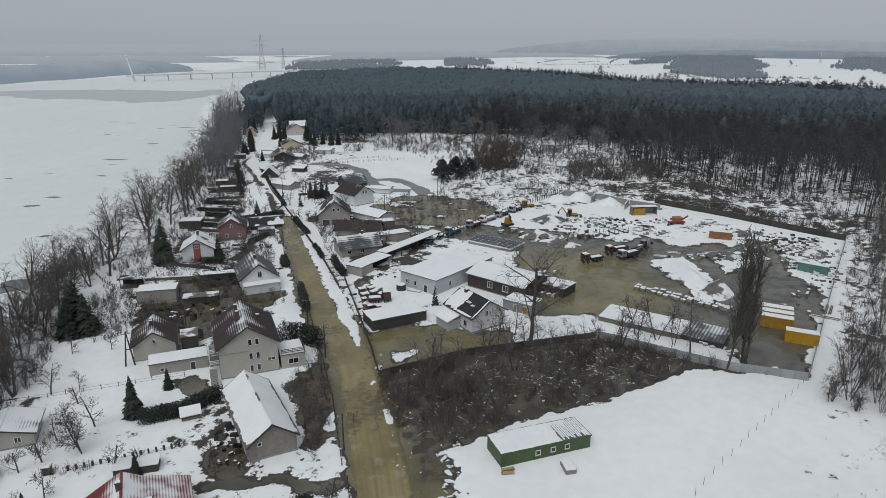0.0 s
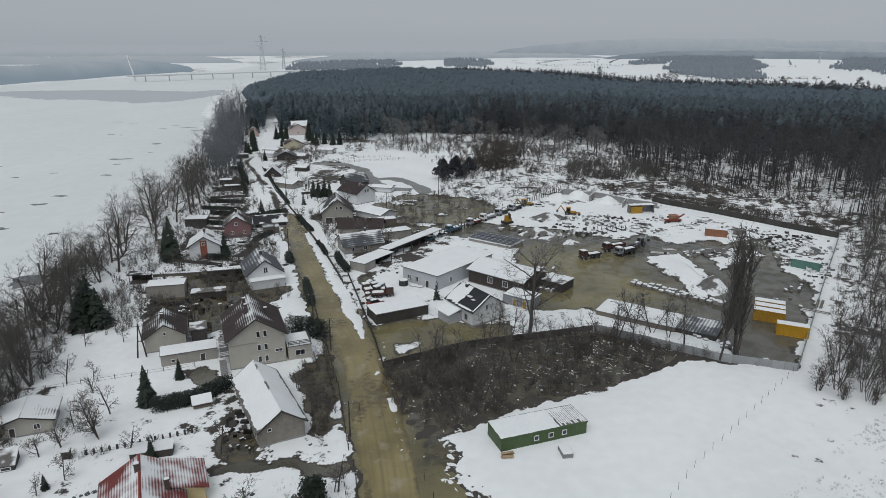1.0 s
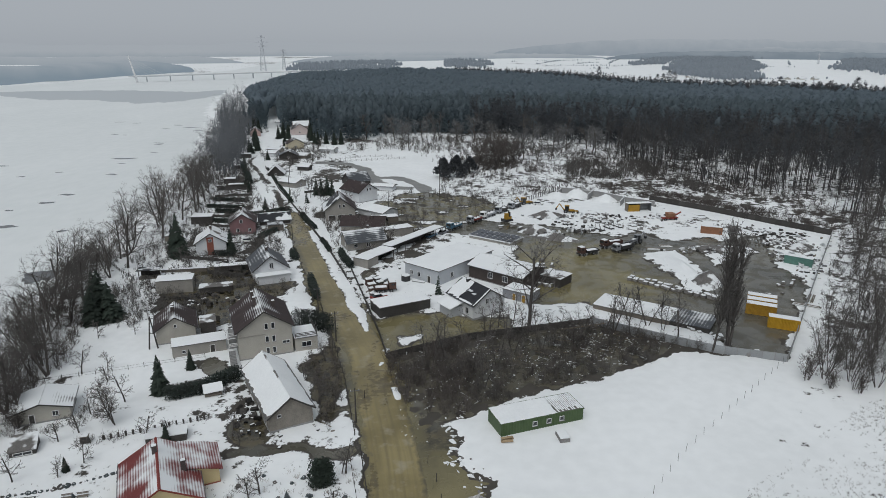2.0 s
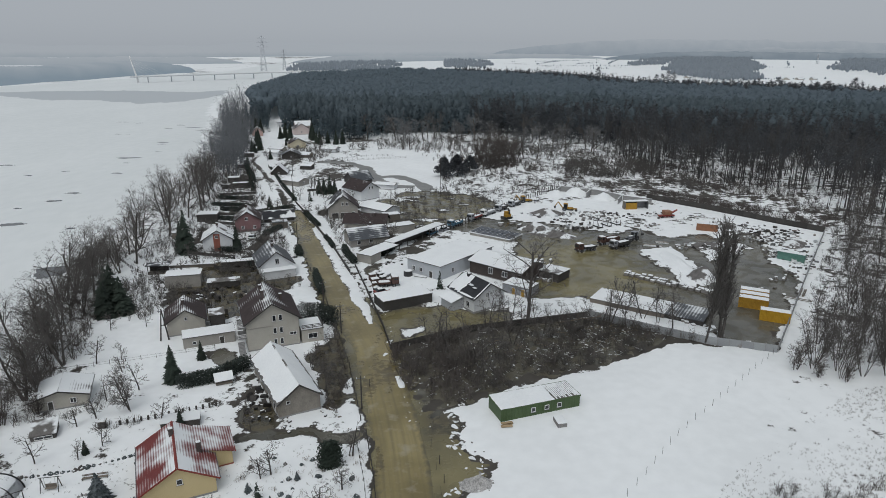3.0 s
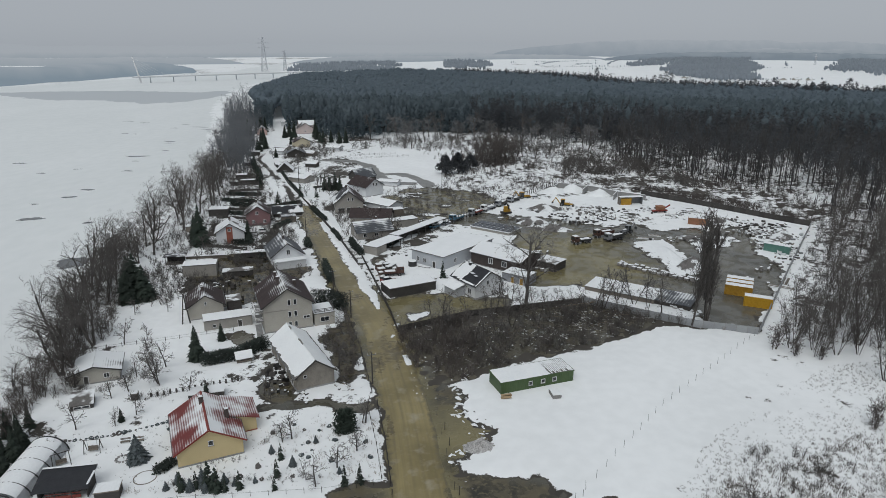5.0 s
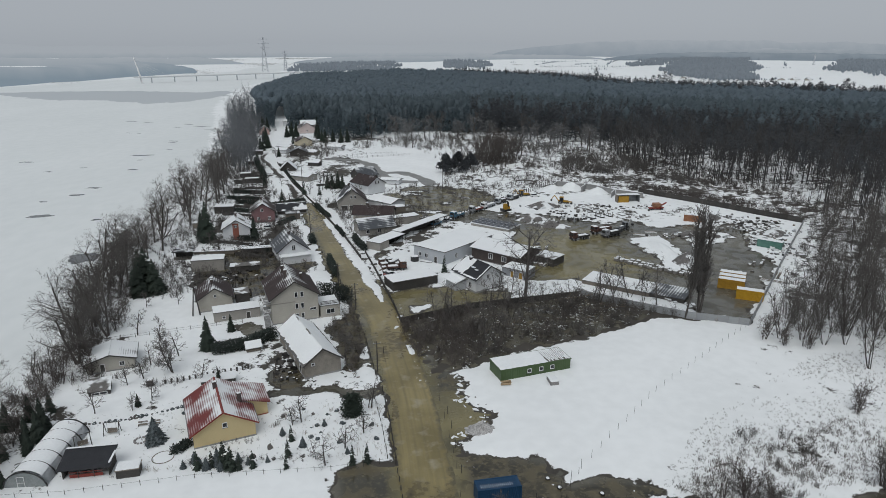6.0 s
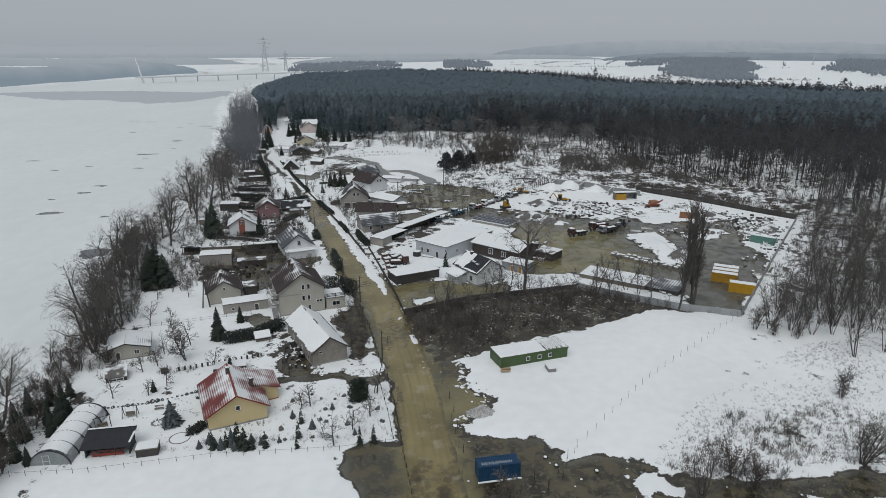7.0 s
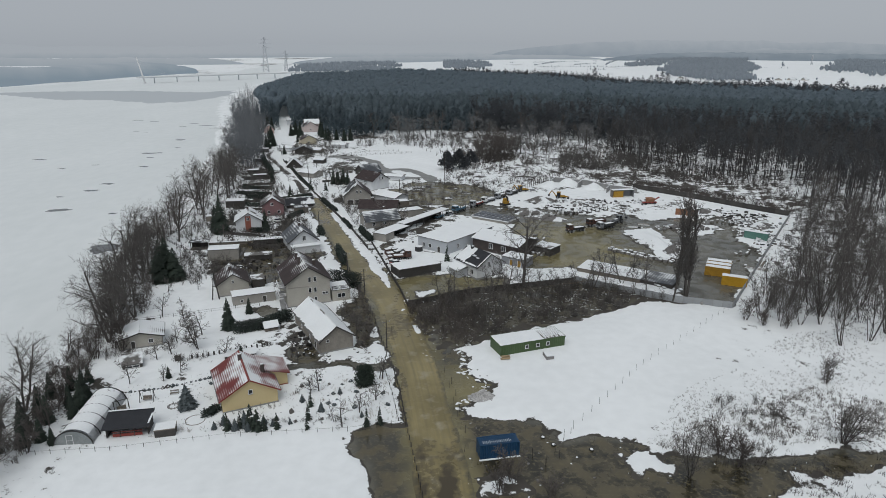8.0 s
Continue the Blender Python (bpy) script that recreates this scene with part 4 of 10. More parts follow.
def flat_house(label, x, y, ang, W, L, h, wall, snowy=True, wins=(), doors=(), name="shed", category="shed", slope=0.0, over=0.15, top="felt", door_mat=None):
    """A box with a flat or single-pitch roof. (x, y): middle of its front side of width W; ang: the way from front to back."""
    a = radians(ang)
    ob = empty(name, pose(x + math.cos(a) * L / 2, y + math.sin(a) * L / 2, 0, 0, 0, ang), label, category)
    hf, hb = h, h + slope
    bm = bmesh.new()
    vs = [bm.verts.new(p) for p in ((-L / 2, -W / 2, -0.4), (-L / 2, W / 2, -0.4), (L / 2, W / 2, -0.4), (L / 2, -W / 2, -0.4), (-L / 2, -W / 2, hf), (-L / 2, W / 2, hf), (L / 2, W / 2, hb), (L / 2, -W / 2, hb))]
    for q in ((3, 2, 1, 0), (4, 5, 6, 7), (0, 1, 5, 4), (1, 2, 6, 5), (2, 3, 7, 6), (3, 0, 4, 7)):
        bm.faces.new([vs[i] for i in q])
    bmesh.ops.recalc_face_normals(bm, faces=bm.faces[:])
    part("wall", bm, wall, ob)
    amount = 0.2 if snowy is True else snowy
    quarter = pose(0, 0, 0, 0, 0, 90)
    deck = sheet_roof("roof_deck", -W / 2 - over, W / 2 + over, L / 2 + over, hf + 0.15 - slope * over / L, -L / 2 - over, hb + 0.15 + slope * over / L, 0.14, roof(top, amount), ob)
    deck.data.transform(quarter)
    if snowy is True:
        snow_slab(-W / 2 - over + 0.06, W / 2 + over - 0.06, L / 2 + over - 0.06, hf + 0.16, -L / 2 - over + 0.06, hb + 0.16, deck, 0.16).data.transform(quarter)
    for q in wins:
        window(ob, *q, L, W)
    for q in doors:
        window(ob, *q, L, W, "door", door_mat or M["timber_dark"])
    return ob


# west of the road, from the near end
red = house("cream-yellow bungalow under a red tile-sheet roof streaked with snow", -37.5, 61.6, 115, 9.6, 11.6, 3.1, 5.9, M["plaster_yellow"], ("red", 0.60), ("red", 0.66), 0.55,
            wins=[("f", -0.1, 2.9, 0.8, 0.9), ("l", 2, 1, 1.3, 1.3), ("l", -3, 1, 1.3, 1.3), ("r", -3.5, 1, 1.2, 1.3)], chims=[(2.6, 0.25, 4.6, 6.9), (-0.6, -3.2, 3.6, 5.6)], verge=M["red_paint"])
sheet_roof("wing_roof", -0.5, 6.5, -2.9, 4.45, -8.3, 2.75, 0.16, roof("red", 0.68), red, "red tile-sheet roof of the side wing")
part("wing_wall", bm_prism([(-7.8, -0.3), (-4.6, -0.3), (-4.6, 3.5), (-7.8, 2.7)], 0.1, 6.0), M["plaster_yellow"], red)
part("wing_plinth", bm_box([(3.05, -6.2, 0.15, 6.1, 3.3, 0.5)]), M["brick_red"], red)

house("long concrete-block barn under a white snow roof", -25.65, 84.2, 118.5, 7.2, 18.4, 3.3, 5.9, M["block"], ("felt", 1), ("felt", 1), 0.45,
      wins=[("f", 2.0, 2.6, 0.7, 0.6), ("l", 4, 1, 0.9, 0.9), ("l", -2, 1, 0.9, 0.9), ("r", -3, 1.2, 0.9, 0.8)], doors=[("l", -6, 0, 1.2, 2.0)], name="barn", category="barn")
big = house("three-storey grey-beige house with a brown tile roof", -36.4, 109.6, 112, 10.6, 13.0, 6.7, 10.3, M["plaster_tan"], ("brown", 0.42), ("brown", 0.30), 0.6,
            wins=[("f", u, z, 0.75, 1.35) for u in (-0.3, -1.6) for z in (0.9, 3.4, 6.2)] + [("f", -4.0, 2.6, 1.5, 0.7), ("l", -3, 4, 1.4, 1.4), ("l", 3, 4, 1.4, 1.4), ("r", 0, 4, 1.4, 1.4)],
            chims=[(-1.5, 1.2, 8.6, 11.4), (2.5, 1.2, 8.6, 11.2), (-0.6, -2.6, 8.0, 9.8)])
part("ledge", bm_box([(-6.55, 2.6, 5.2, 0.16, 5.3, 0.14)]), M["plaster_dun"], big)
for z in (2.6, 4.9):
    bal = part("balcony", bm_box([(-3.0, 6.2, z, 4.2, 1.7, 0.2)]), M["concrete"], big, "snowy concrete balcony")
    part("railing", bm_box([(-3.0, 7.0, z + h, 4.2, 0.08, 0.12) for h in (0.35, 0.65, 0.95)] + [(-5.05, 6.2, z + h, 0.08, 1.7, 0.12) for h in (0.35, 0.65, 0.95)] + [(-3 + 2.05 * k, 7.0, z + 0.5, 0.1, 0.12, 1.0) for k in (-1, 0, 1)]), M["white_paint"], bal)
part("outside_stair", bm_box([(-6.2 - 0.28 * k, 6.6, 2.5 - 0.19 * k - 0.09, 0.3, 1.3, 0.18) for k in range(13)]), M["concrete"], big, "snowy outside stair")
annex = flat_house("flat-roofed side annex with a roof terrace rail", -28.9, 112.6, 112, 4.6, 6.0, 3.1, M["plaster_tan"], True, wins=[("f", 0, 1.1, 2.0, 1.2)], name="annex", category="annex")
for h in (0.3, 0.6, 0.9):
    part("terrace_rail", bm_box([(-2.95, 0, 3.3 + h, 0.08, 4.5, 0.12)]), M["timber_dark"], annex)
    part("terrace_rail", bm_box([(0, -2.2, 3.3 + h, 5.8, 0.08, 0.12)]), M["timber_dark"], annex)
for k in (-1, 0, 1):
    part("terrace_post", bm_box([(-2.95, 2.2 * k, 3.75, 0.1, 0.1, 1.0)]), M["timber_dark"], annex)
house("small beige house with a dark brown snow-dusted roof", -57.2, 116.0, 112, 7.8, 8.6, 3.6, 6.1, M["plaster_tan"], ("brown", 0.45), ("brown", 0.32), 0.5,
      wins=[("f", 0.0, 3.6, 0.6, 0.8), ("l", 0, 1, 1.1, 1.2)], chims=[(-0.5, 0.3, 5.2, 6.9), (0.9, 0.3, 5.2, 6.8)])
flat_house("low side wing with a snowy roof", -52.0, 120.6, 112, 3.2, 4.0, 2.9, M["timber_dark"], 0.5, name="lean_to", category="shed")
flat_house("low grey outbuilding with a flat snow-covered roof", -50.4, 110.7, 112, 10.4, 4.4, 2.5, M["plaster_dun"], True, wins=[("f", 3, 0.9, 0.8, 0.7)], doors=[("f", -2.5, 0, 1.0, 1.9)], name="outbuilding", category="outbuilding")
grey = house("white house with a blue-grey sheet roof half under snow", -47.0, 155.0, 114, 8.8, 11.0, 3.5, 6.9, M["plaster_white"], ("grey", 0.52), ("grey", 0.30), 0.6,
             wins=[("f", -0.2, 3.3, 1.1, 1.6), ("l", -2, 1, 1.2, 1.3), ("r", -2, 1, 1.2, 1.3)], chims=[(0.0, 0.0, 6.2, 7.7)])
part("porch_wall", bm_box([(-6.9, -0.2, 1.1, 2.8, 8.6, 2.4)]), M["plaster_white"], grey)
sheet_roof("porch_roof", -8.6, -5.52, 4.4, 2.4, -4.9, 2.45, 0.12, roof("sheet", 0.9), grey)
snow_slab(-8.5, -5.55, 4.3, 2.41, -4.8, 2.46, grey)
strp = house("white-walled house with a red brick strip and snowy hipped roof", -70.3, 176.0, 105, 8.6, 9.0, 4.3, 7.0, M["plaster_white"], ("felt", 0.78), ("felt", 0.72), 0.6, chims=[(1.5, 0.2, 6.4, 7.8)], wins=[("r", 0, 1.2, 1.2, 1.2)])
part("brick_strip", bm_box([(-4.53, 0.2, 2.9, 0.10, 1.9, 5.8)]), M["brick_red"], strp, "red brick strip with a balcony window")
window(strp, "f", 0.2, 4.4, 1.0, 0.9, 9.2, 8.6)
house("dusky pink house with a dark snowy roof", -67.4, 198.0, 104, 8.2, 9.5, 4.6, 7.3, M["plaster_pink"], ("brown", 0.66), ("brown", 0.5), 0.45,
      wins=[("f", 0.3, 4.3, 1.0, 1.1), ("f", 1.6, 1.3, 1.0, 1.1), ("f", -2.2, 1.3, 1.0, 1.1)], chims=[(2.0, 0.4, 6.8, 8.2)])
house("dark low shed with broken snow on its roof", -66.0, 212.5, 20, 7.0, 10.5, 2.0, 3.8, M["timber_dark"], ("dark", 0.62), ("dark", 0.42), 0.5, chims=[(-3, 0.4, 3.4, 4.6)], name="shed", category="shed")
flat_house("lean-to with a grey snow-streaked roof", -60.5, 203.5, 20, 4.0, 5.0, 2.4, M["timber_grey"], 0.5, name="lean_to", category="shed", top="grey")
flat_house("dun flat-roofed garage with a snow-covered roof", -69.3, 145.3, 103, 8.8, 4.6, 3.3, M["plaster_dun"], True, name="garage", category="garage")
house("low grey summer house under a brown roof deep in snow", -67.6, 85.4, 112, 8.4, 6.4, 2.7, 3.9, M["plaster_tan"], ("brown", 0.98), ("brown", 0.92), 0.6, wins=[("f", -2, 1.1, 1.0, 1.0)], doors=[("f", 1.5, 0, 0.9, 2.0)])
flat_house("dark shed roof with strips of snow", -59.0, 146.0, 105, 8.0, 3.0, 1.4, M["timber_dark"], 0.45, name="shed")
flat_house("dark low shed with a snow-streaked roof", -60.0, 162.0, 105, 9.0, 2.6, 1.6, M["timber_dark"], True, name="shed")
flat_house("low garden wall topped with snow", -73.0, 161.0, 100, 12.0, 1.0, 0.9, M["timber_grey"], True, name="shed")
perg = empty("garden_hut", pose(-80.6, 156.6, 0, 0, 0, 14), "dark open garden hut on posts under a snow-dusted roof", "hut")
for x in (-2.4, 0.0, 2.4):
    for y in (-1.7, 1.7):
        part("post", bm_box([(x, y, 1.25, 0.16, 0.16, 2.9)]), M["timber_dark"], perg)
part("back_wall", bm_box([(0, 1.7, 1.0, 4.8, 0.1, 2.0)]), M["timber_dark"], perg)
part("railing", bm_box([(0, -1.7, z, 4.8, 0.08, 0.1) for z in (0.45, 0.75, 1.0)]), M["timber_dark"], perg)
sheet_roof("roof_deck", -3.0, 3.0, -2.2, 2.85, 2.2, 2.6, 0.12, roof("dark", 0.5), perg)
part("floor_deck", bm_box([(0, 0, 0.1, 5.2, 3.8, 0.3)]), M["timber_grey"], perg)
flat_house("wooden hut with a snow-covered roof", -86.0, 211.2, 98, 7.0, 5.0, 2.8, M["timber_dark"], True, name="garden_hut", category="hut")
flat_house("low shed with a white roof", -87.5, 190.0, 100, 5.0, 3.0, 2.0, M["timber_grey"], True, name="shed")
for cx, cy, w, d, h, lab in ((-98, 281, 5, 4, 2.4, "small hut with a white roof among bushes"), (-91, 272, 9, 3, 1.8, "dark shed under snow"), (-112, 352, 7, 4, 2.4, "dark hut by the crossing"), (-106, 318, 5, 3, 2.0, "dark hut under snow")):
    flat_house(lab, cx, cy, 104, w, d, h, M["timber_dark"], True, name="shed")
tip = empty("tarpaulin_heap", pose(-42.4, 95.0, 0, 0, 0, 25), "wood pile under a snow-covered sheet", "wood pile")
for k in range(4):
    part("log_layer", bm_box([(0.0, 0, 0.45 + 0.35 * k, 3.0 - 0.5 * k, 2.2 - 0.4 * k, 0.34)], 0.06), M["timber_grey"], tip)
part("cover", bm_prism([(-1.3, 1.2), (0.1, 2.35), (1.4, 1.1), (1.3, 0.95), (0.1, 2.2), (-1.2, 1.05)], -1.7, 1.7), snow, tip)
flat_house("low wooden shed with a snow roof behind the bungalow", -44.6, 79.6, 106, 6.0, 2.6, 1.5, M["timber_dark"], 0.7, name="shed")

# garden of the bungalow
tunnel = empty("greenhouse_tunnel", pose(-63.0, 50.3, 0, 0, 0, 94.5), "plastic greenhouse tunnel with snow on its back", "greenhouse")
prof = [(3.0 * math.cos(radians(k * 12)), 2.7 * math.sin(radians(k * 12)) - 0.05) for k in range(16)]
bm = bmesh.new()
rings = [[bm.verts.new((x, y, z)) for y, z in prof] for x in np.linspace(0, 14.0, 15)]
for p, q in zip(rings[:-1], rings[1:]):
    for k in range(15):
        bm.faces.new((p[k], p[k + 1], q[k + 1], q[k])).smooth = True
bm.faces.new(rings[-1])
bmesh.ops.solidify(bm, geom=bm.faces[:], thickness=0.03)
part("film", bm, M["film"], tunnel)
part("end_wall", bm_prism([(y * 0.985, z * 0.985) for y, z in prof], 0.05, 0.1), mat("tunnel_end_film", (0.16, 0.18, 0.18), (0.3, 0.32, 0.32), 0.8, 0.4), tunnel)
for x in (0.0, 2.8, 5.6, 8.4, 11.2, 13.97):
    bm = bmesh.new()
    ribs = [[bm.verts.new((x + dx, y * q, z * q)) for dx, q in ((-0.06, 1.0), (0.06, 1.0), (0.06, 1.055), (-0.06, 1.055))] for y, z in prof]
    for p, q in zip(ribs[:-1], ribs[1:]):
        for k in range(4):
            bm.faces.new((p[k], p[(k + 1) % 4], q[(k + 1) % 4], q[k]))
    part("hoop", bm, M["dark_paint"], tunnel)
part("end_door", bm_box([(0.0, 0, 0.95, 0.06, 0.06, 1.9), (0.0, 1.0, 0.95, 0.06, 0.06, 1.9), (0, 0.5, 1.9, 0.06, 1.0, 0.06), (0, 0.5, 0.95, 0.05, 1.0, 0.05)]), M["white_paint"], tunnel)
bm = bmesh.new()
rr = []
for i, x in enumerate(np.linspace(0.4, 13.7, 24)):
    rr.append([bm.verts.new((x, 3.04 * math.cos(radians(a)), 2.72 * math.sin(radians(a)) + (0.0 if abs(a - 92) > 42 + 5 * noise.noise((i * 0.6, a, 0)) else 0.07))) for a in range(44, 141, 8)])
for p, q in zip(rr[:-1], rr[1:]):
    for k in range(len(p) - 1):
        bm.faces.new((p[k], p[k + 1], q[k + 1], q[k])).smooth = True
part("snow_cover", bm, snow, tunnel, "snow lying along the back")

hut = empty("garden_shelter", pose(-55.3, 52.4, 0, 0, 0, 100), "dark-roofed garden shelter with a red painted front", "shelter")
part("back_wall", bm_box([(3.4, 0, 1.2, 0.12, 6.6, 2.8)]), M["timber_dark"], hut)
for sy in (-3.2, 3.2):
    part("side_wall", bm_prism([(sy - 0.06, -0.2), (sy + 0.06, -0.2), (sy + 0.06, 2.2), (sy - 0.06, 2.2)], 0.6, 3.4), M["timber_dark"], hut)
part("front_board", bm_box([(0.3, 0.0, 0.55, 0.1, 4.6, 0.5), (0.3, 0.0, 1.15, 0.08, 4.6, 0.12)]), M["red_paint"], hut, "red painted board front")
for sy in (-3.2, -1.1, 1.1, 3.2):
    part("post", bm_box([(0.3, sy, 1.0, 0.14, 0.14, 2.4)]), M["timber_dark"], hut)
sheet_roof("roof_deck", -3.7, 3.7, 0.5, 2.15, -4.0, 3.0, 0.12, roof("dark", 0.12), hut).data.transform(pose(0, 0, 0, 0, 0, 90))
part("roof_rim_snow", bm_box([(3.95, 0, 3.08, 0.35, 7.3, 0.1), (1.8, -3.6, 2.72, 4.2, 0.3, 0.1)], 0.03), snow, hut)

for nm, cx, cy, w, d, h, lab in (("tool_box", -49.4, 53.6, 3.2, 2.2, 1.5, "dark wooden log store with snow on top"), ("bird_table", -57.6, 79.8, 1.1, 1.0, 1.4, "small dark bird house on the lawn")):
    t = empty(nm, pose(cx, cy, 0, 0, 0, 14), lab, "garden store" if nm == "tool_box" else "bird house")
    part("body", bm_box([(0, 0, h / 2 - 0.1, w, d, h + 0.2)], 0.03), M["timber_dark"], t)
    part("plank_lid", bm_box([(0, 0, h + 0.05, w + 0.2, d + 0.2, 0.1)]), M["timber_grey"], t)
    part("snow_cover", bm_box([(0, 0, h + 0.16, w + 0.1, d + 0.1, 0.12)], 0.05), snow, t)
flat_house("low dark cold frame with a glazed front", -65.3, 76.2, 112, 3.6, 3.4, 1.1, M["timber_dark"], 0.5, wins=[("f", 0, 0.3, 2.6, 0.6)], slope=0.8, name="cold_frame", category="cold frame")
flat_house("small white garden box", -70.4, 66.6, 100, 1.9, 1.5, 1.3, M["plaster_white"], True, name="garden_box", category="box")


def swing(x, y, ang, label):
    ob = empty("garden_swing", pose(x, y, 0, 0, 0, ang), label, "swing", "garden play frames")
    for sx in (-1.2, 1.2):
        for sy in (-0.75, 0.75):
            part("leg", bm_cyl((sx, sy, -0.05), (sx * 0.95, 0, 2.3), 0.06, sides=6), M["timber_dark"], ob)
    part("beam", bm_cyl((-1.35, 0, 2.3), (1.35, 0, 2.3), 0.06, sides=6), M["timber_dark"], ob)
    part("bench_seat", bm_box([(0, 0, 0.55, 1.5, 0.5, 0.06), (0, 0.25, 0.85, 1.5, 0.05, 0.5)]), M["timber_grey"], ob)
    for sx in (-0.7, 0.7):
        part("rope", bm_cyl((sx, 0, 0.55), (sx, 0, 2.3), 0.02, sides=4), M["steel"], ob)


swing(-60.0, 60.5, 35, "dark wooden A-frame swing standing in snow")
swing(-57.0, 64.0, 10, "low garden swing with a plank seat")
for cx, cy in ((-53.0, 66.2), (-51.0, 66.6)):
    b = empty("garden_bench", pose(cx, cy, 0, 0, 0, 15), "snowy slatted garden bench", "bench", "garden benches")
    part("seat", bm_box([(0, 0.0 + 0.16 * k, 0.45, 1.5, 0.12, 0.05) for k in range(3)]), M["timber_grey"], b)
    part("backrest", bm_box([(0, 0.5, 0.65 + 0.16 * k, 1.5, 0.05, 0.11) for k in range(2)]), M["timber_grey"], b)
    for sx in (-0.65, 0.65):
        part("leg", bm_box([(sx, 0.16, 0.2, 0.07, 0.45, 0.46)]), M["timber_dark"], b)
sand = empty("fire_ring", pose(-51.5, 62.0, 0), "round stone fire ring with a pot stand in the snow", "fire ring")
for k in range(12):
    part("stone", bm_box([(0.9 * math.cos(k * 0.524), 0.9 * math.sin(k * 0.524), 0.2, 0.42, 0.34, 0.3, k * 30)], 0.06), M["stone"], sand)
part("pot_stand", bm_cyl((0.3, 0, 0.0), (0, 0, 1.3), 0.04, sides=5), M["dark_paint"], sand)
tor = bmesh.new()
for k in range(28):
    a0, a1 = 2 * math.pi * k / 28, 2 * math.pi * (k + 1) / 28
    m = Matrix.Translation((1.6 * math.cos((a0 + a1) / 2), 1.6 * math.sin((a0 + a1) / 2), 0.12)) @ pose(0, 0, 0, 0, 0, math.degrees((a0 + a1) / 2))
    bmesh.ops.create_cube(tor, size=1, matrix=m @ Matrix.Diagonal((0.12, 0.38, 0.3, 1)))
ring = empty("paddling_ring", pose(-46.0, 57.5, 0), "round rim of a snowed-in paddling pool", "pool rim")
part("rim", tor, M["timber_grey"], ring)

# east of the road
r1 = house("grey gabled house with two garage doors and a dark snowy roof", -37.6, 216.5, 102, 10.6, 11.0, 4.6, 8.8, M["plaster_dun"], ("dark", 0.50), ("brown", 0.45), 0.7,
           wins=[("f", 0.2, 5.0, 0.8, 1.2), ("f", -1.3, 5.0, 0.8, 1.2), ("f", -3.6, 1.3, 1.2, 1.3), ("l", 0, 1.3, 1.3, 1.3)], chims=[(2, 0.4, 8.0, 9.6)],
           doors=[("f", 3.0, 0, 2.6, 2.4), ("f", -0.2, 0, 2.6, 2.4)])
house("cream gabled house with a brown tile roof", -31.0, 247.0, 135, 9.5, 12.0, 4.6, 7.6, M["plaster_white"], ("brown", 0.22), ("brown", 0.5), 0.5, wins=[("f", 0.4, 4.6, 0.8, 1.2), ("f", -1.0, 4.6, 0.8, 1.2)])
house("low building with a white snow roof", -20.0, 221.0, 140, 8.0, 13.0, 2.7, 4.0, M["plaster_white"], ("felt", 1), ("felt", 1), 0.5)
flat_house("small annex with a snow roof", -19.5, 214.0, 110, 6.0, 4.0, 2.2, M["timber_grey"], True, name="shed")
house("low wide house under a dark brown roof", -20.8, 206.0, 176, 7.6, 14.4, 2.3, 4.6, M["plaster_tan"], ("brown", 0.12), ("brown", 0.2), 0.6, chims=[(2.0, 0.8, 4.2, 5.6), (-3.0, 1.0, 4.0, 5.0)])
house("grey house with a blue-grey ribbed roof under thin snow", -31.5, 184.0, 24, 8.2, 12.0, 3.0, 5.4, M["plaster_dun"], ("felt", 0.85), ("grey", 0.45), 0.6, wins=[("r", -3.5, 1.0, 1.2, 1.2), ("r", 0.5, 1.0, 1.2, 1.2), ("f", -1, 1.0, 1.1, 1.2)], chims=[(2, 1.0, 4.9, 6.2)])
flat_house("side wing with a snow-dusted roof", -22.5, 189.5, 115, 8.0, 5.0, 2.5, M["plaster_dun"], 0.75, name="annex", category="annex")
flat_house("long grey outbuilding with a snowy roof", -20.5, 195.0, 110, 11.0, 4.0, 2.7, M["plaster_dun"], True, name="outbuilding", category="outbuilding")
flat_house("small shed with a snow-covered roof", -13.4, 197.5, 118, 6.2, 4.6, 2.8, M["plaster_dun"], True, name="shed")
port = empty("carport", pose(-12.2, 184.4, 0, 0, 0, 55.3), "long open storage lean-to with a snowy white roof", "lean-to")
part("roof_deck", bm_box([(4.8, 0.55, 3.05, 27.6, 3.7, 0.15)]), roof("sheet", 0.78), port)
snow_slab(-8.9, 11.5, 2.3, 3.14, -1.1, 3.14, port, 0.12, 0.3)
part("canopy", bm_box([(-13.7, -0.4, 2.72, 9.6, 5.6, 0.12)]), roof("sheet", 0.9), port)
snow_slab(-18.3, -9.1, 2.2, 2.79, -3.0, 2.79, port, 0.12, 0.3)
part("purlin", bm_box([(4.8, -1.2, 2.9, 27.4, 0.12, 0.16)]), M["timber_dark"], port)
part("back_wall", bm_box([(0, 2.3, 1.4, 36.4, 0.12, 3.1)]), M["timber_dark"], port)
for k in range(10):
    part("post", bm_box([(-18 + 4 * k, -3.0 if k < 3 else -1.2, 1.3, 0.16, 0.16, 2.9)]), M["timber_dark"], port)
flat_house("grey gate shed beside the lean-to, snow-roofed", -24.2, 165.5, 60, 5.2, 5.0, 2.6, M["plaster_dun"], True, name="shed")
flat_house("low dark storage shed with a white snow roof", -9.5, 132.3, 117, 13.0, 6.2, 2.5, M["fence_dark"], True, name="shed")

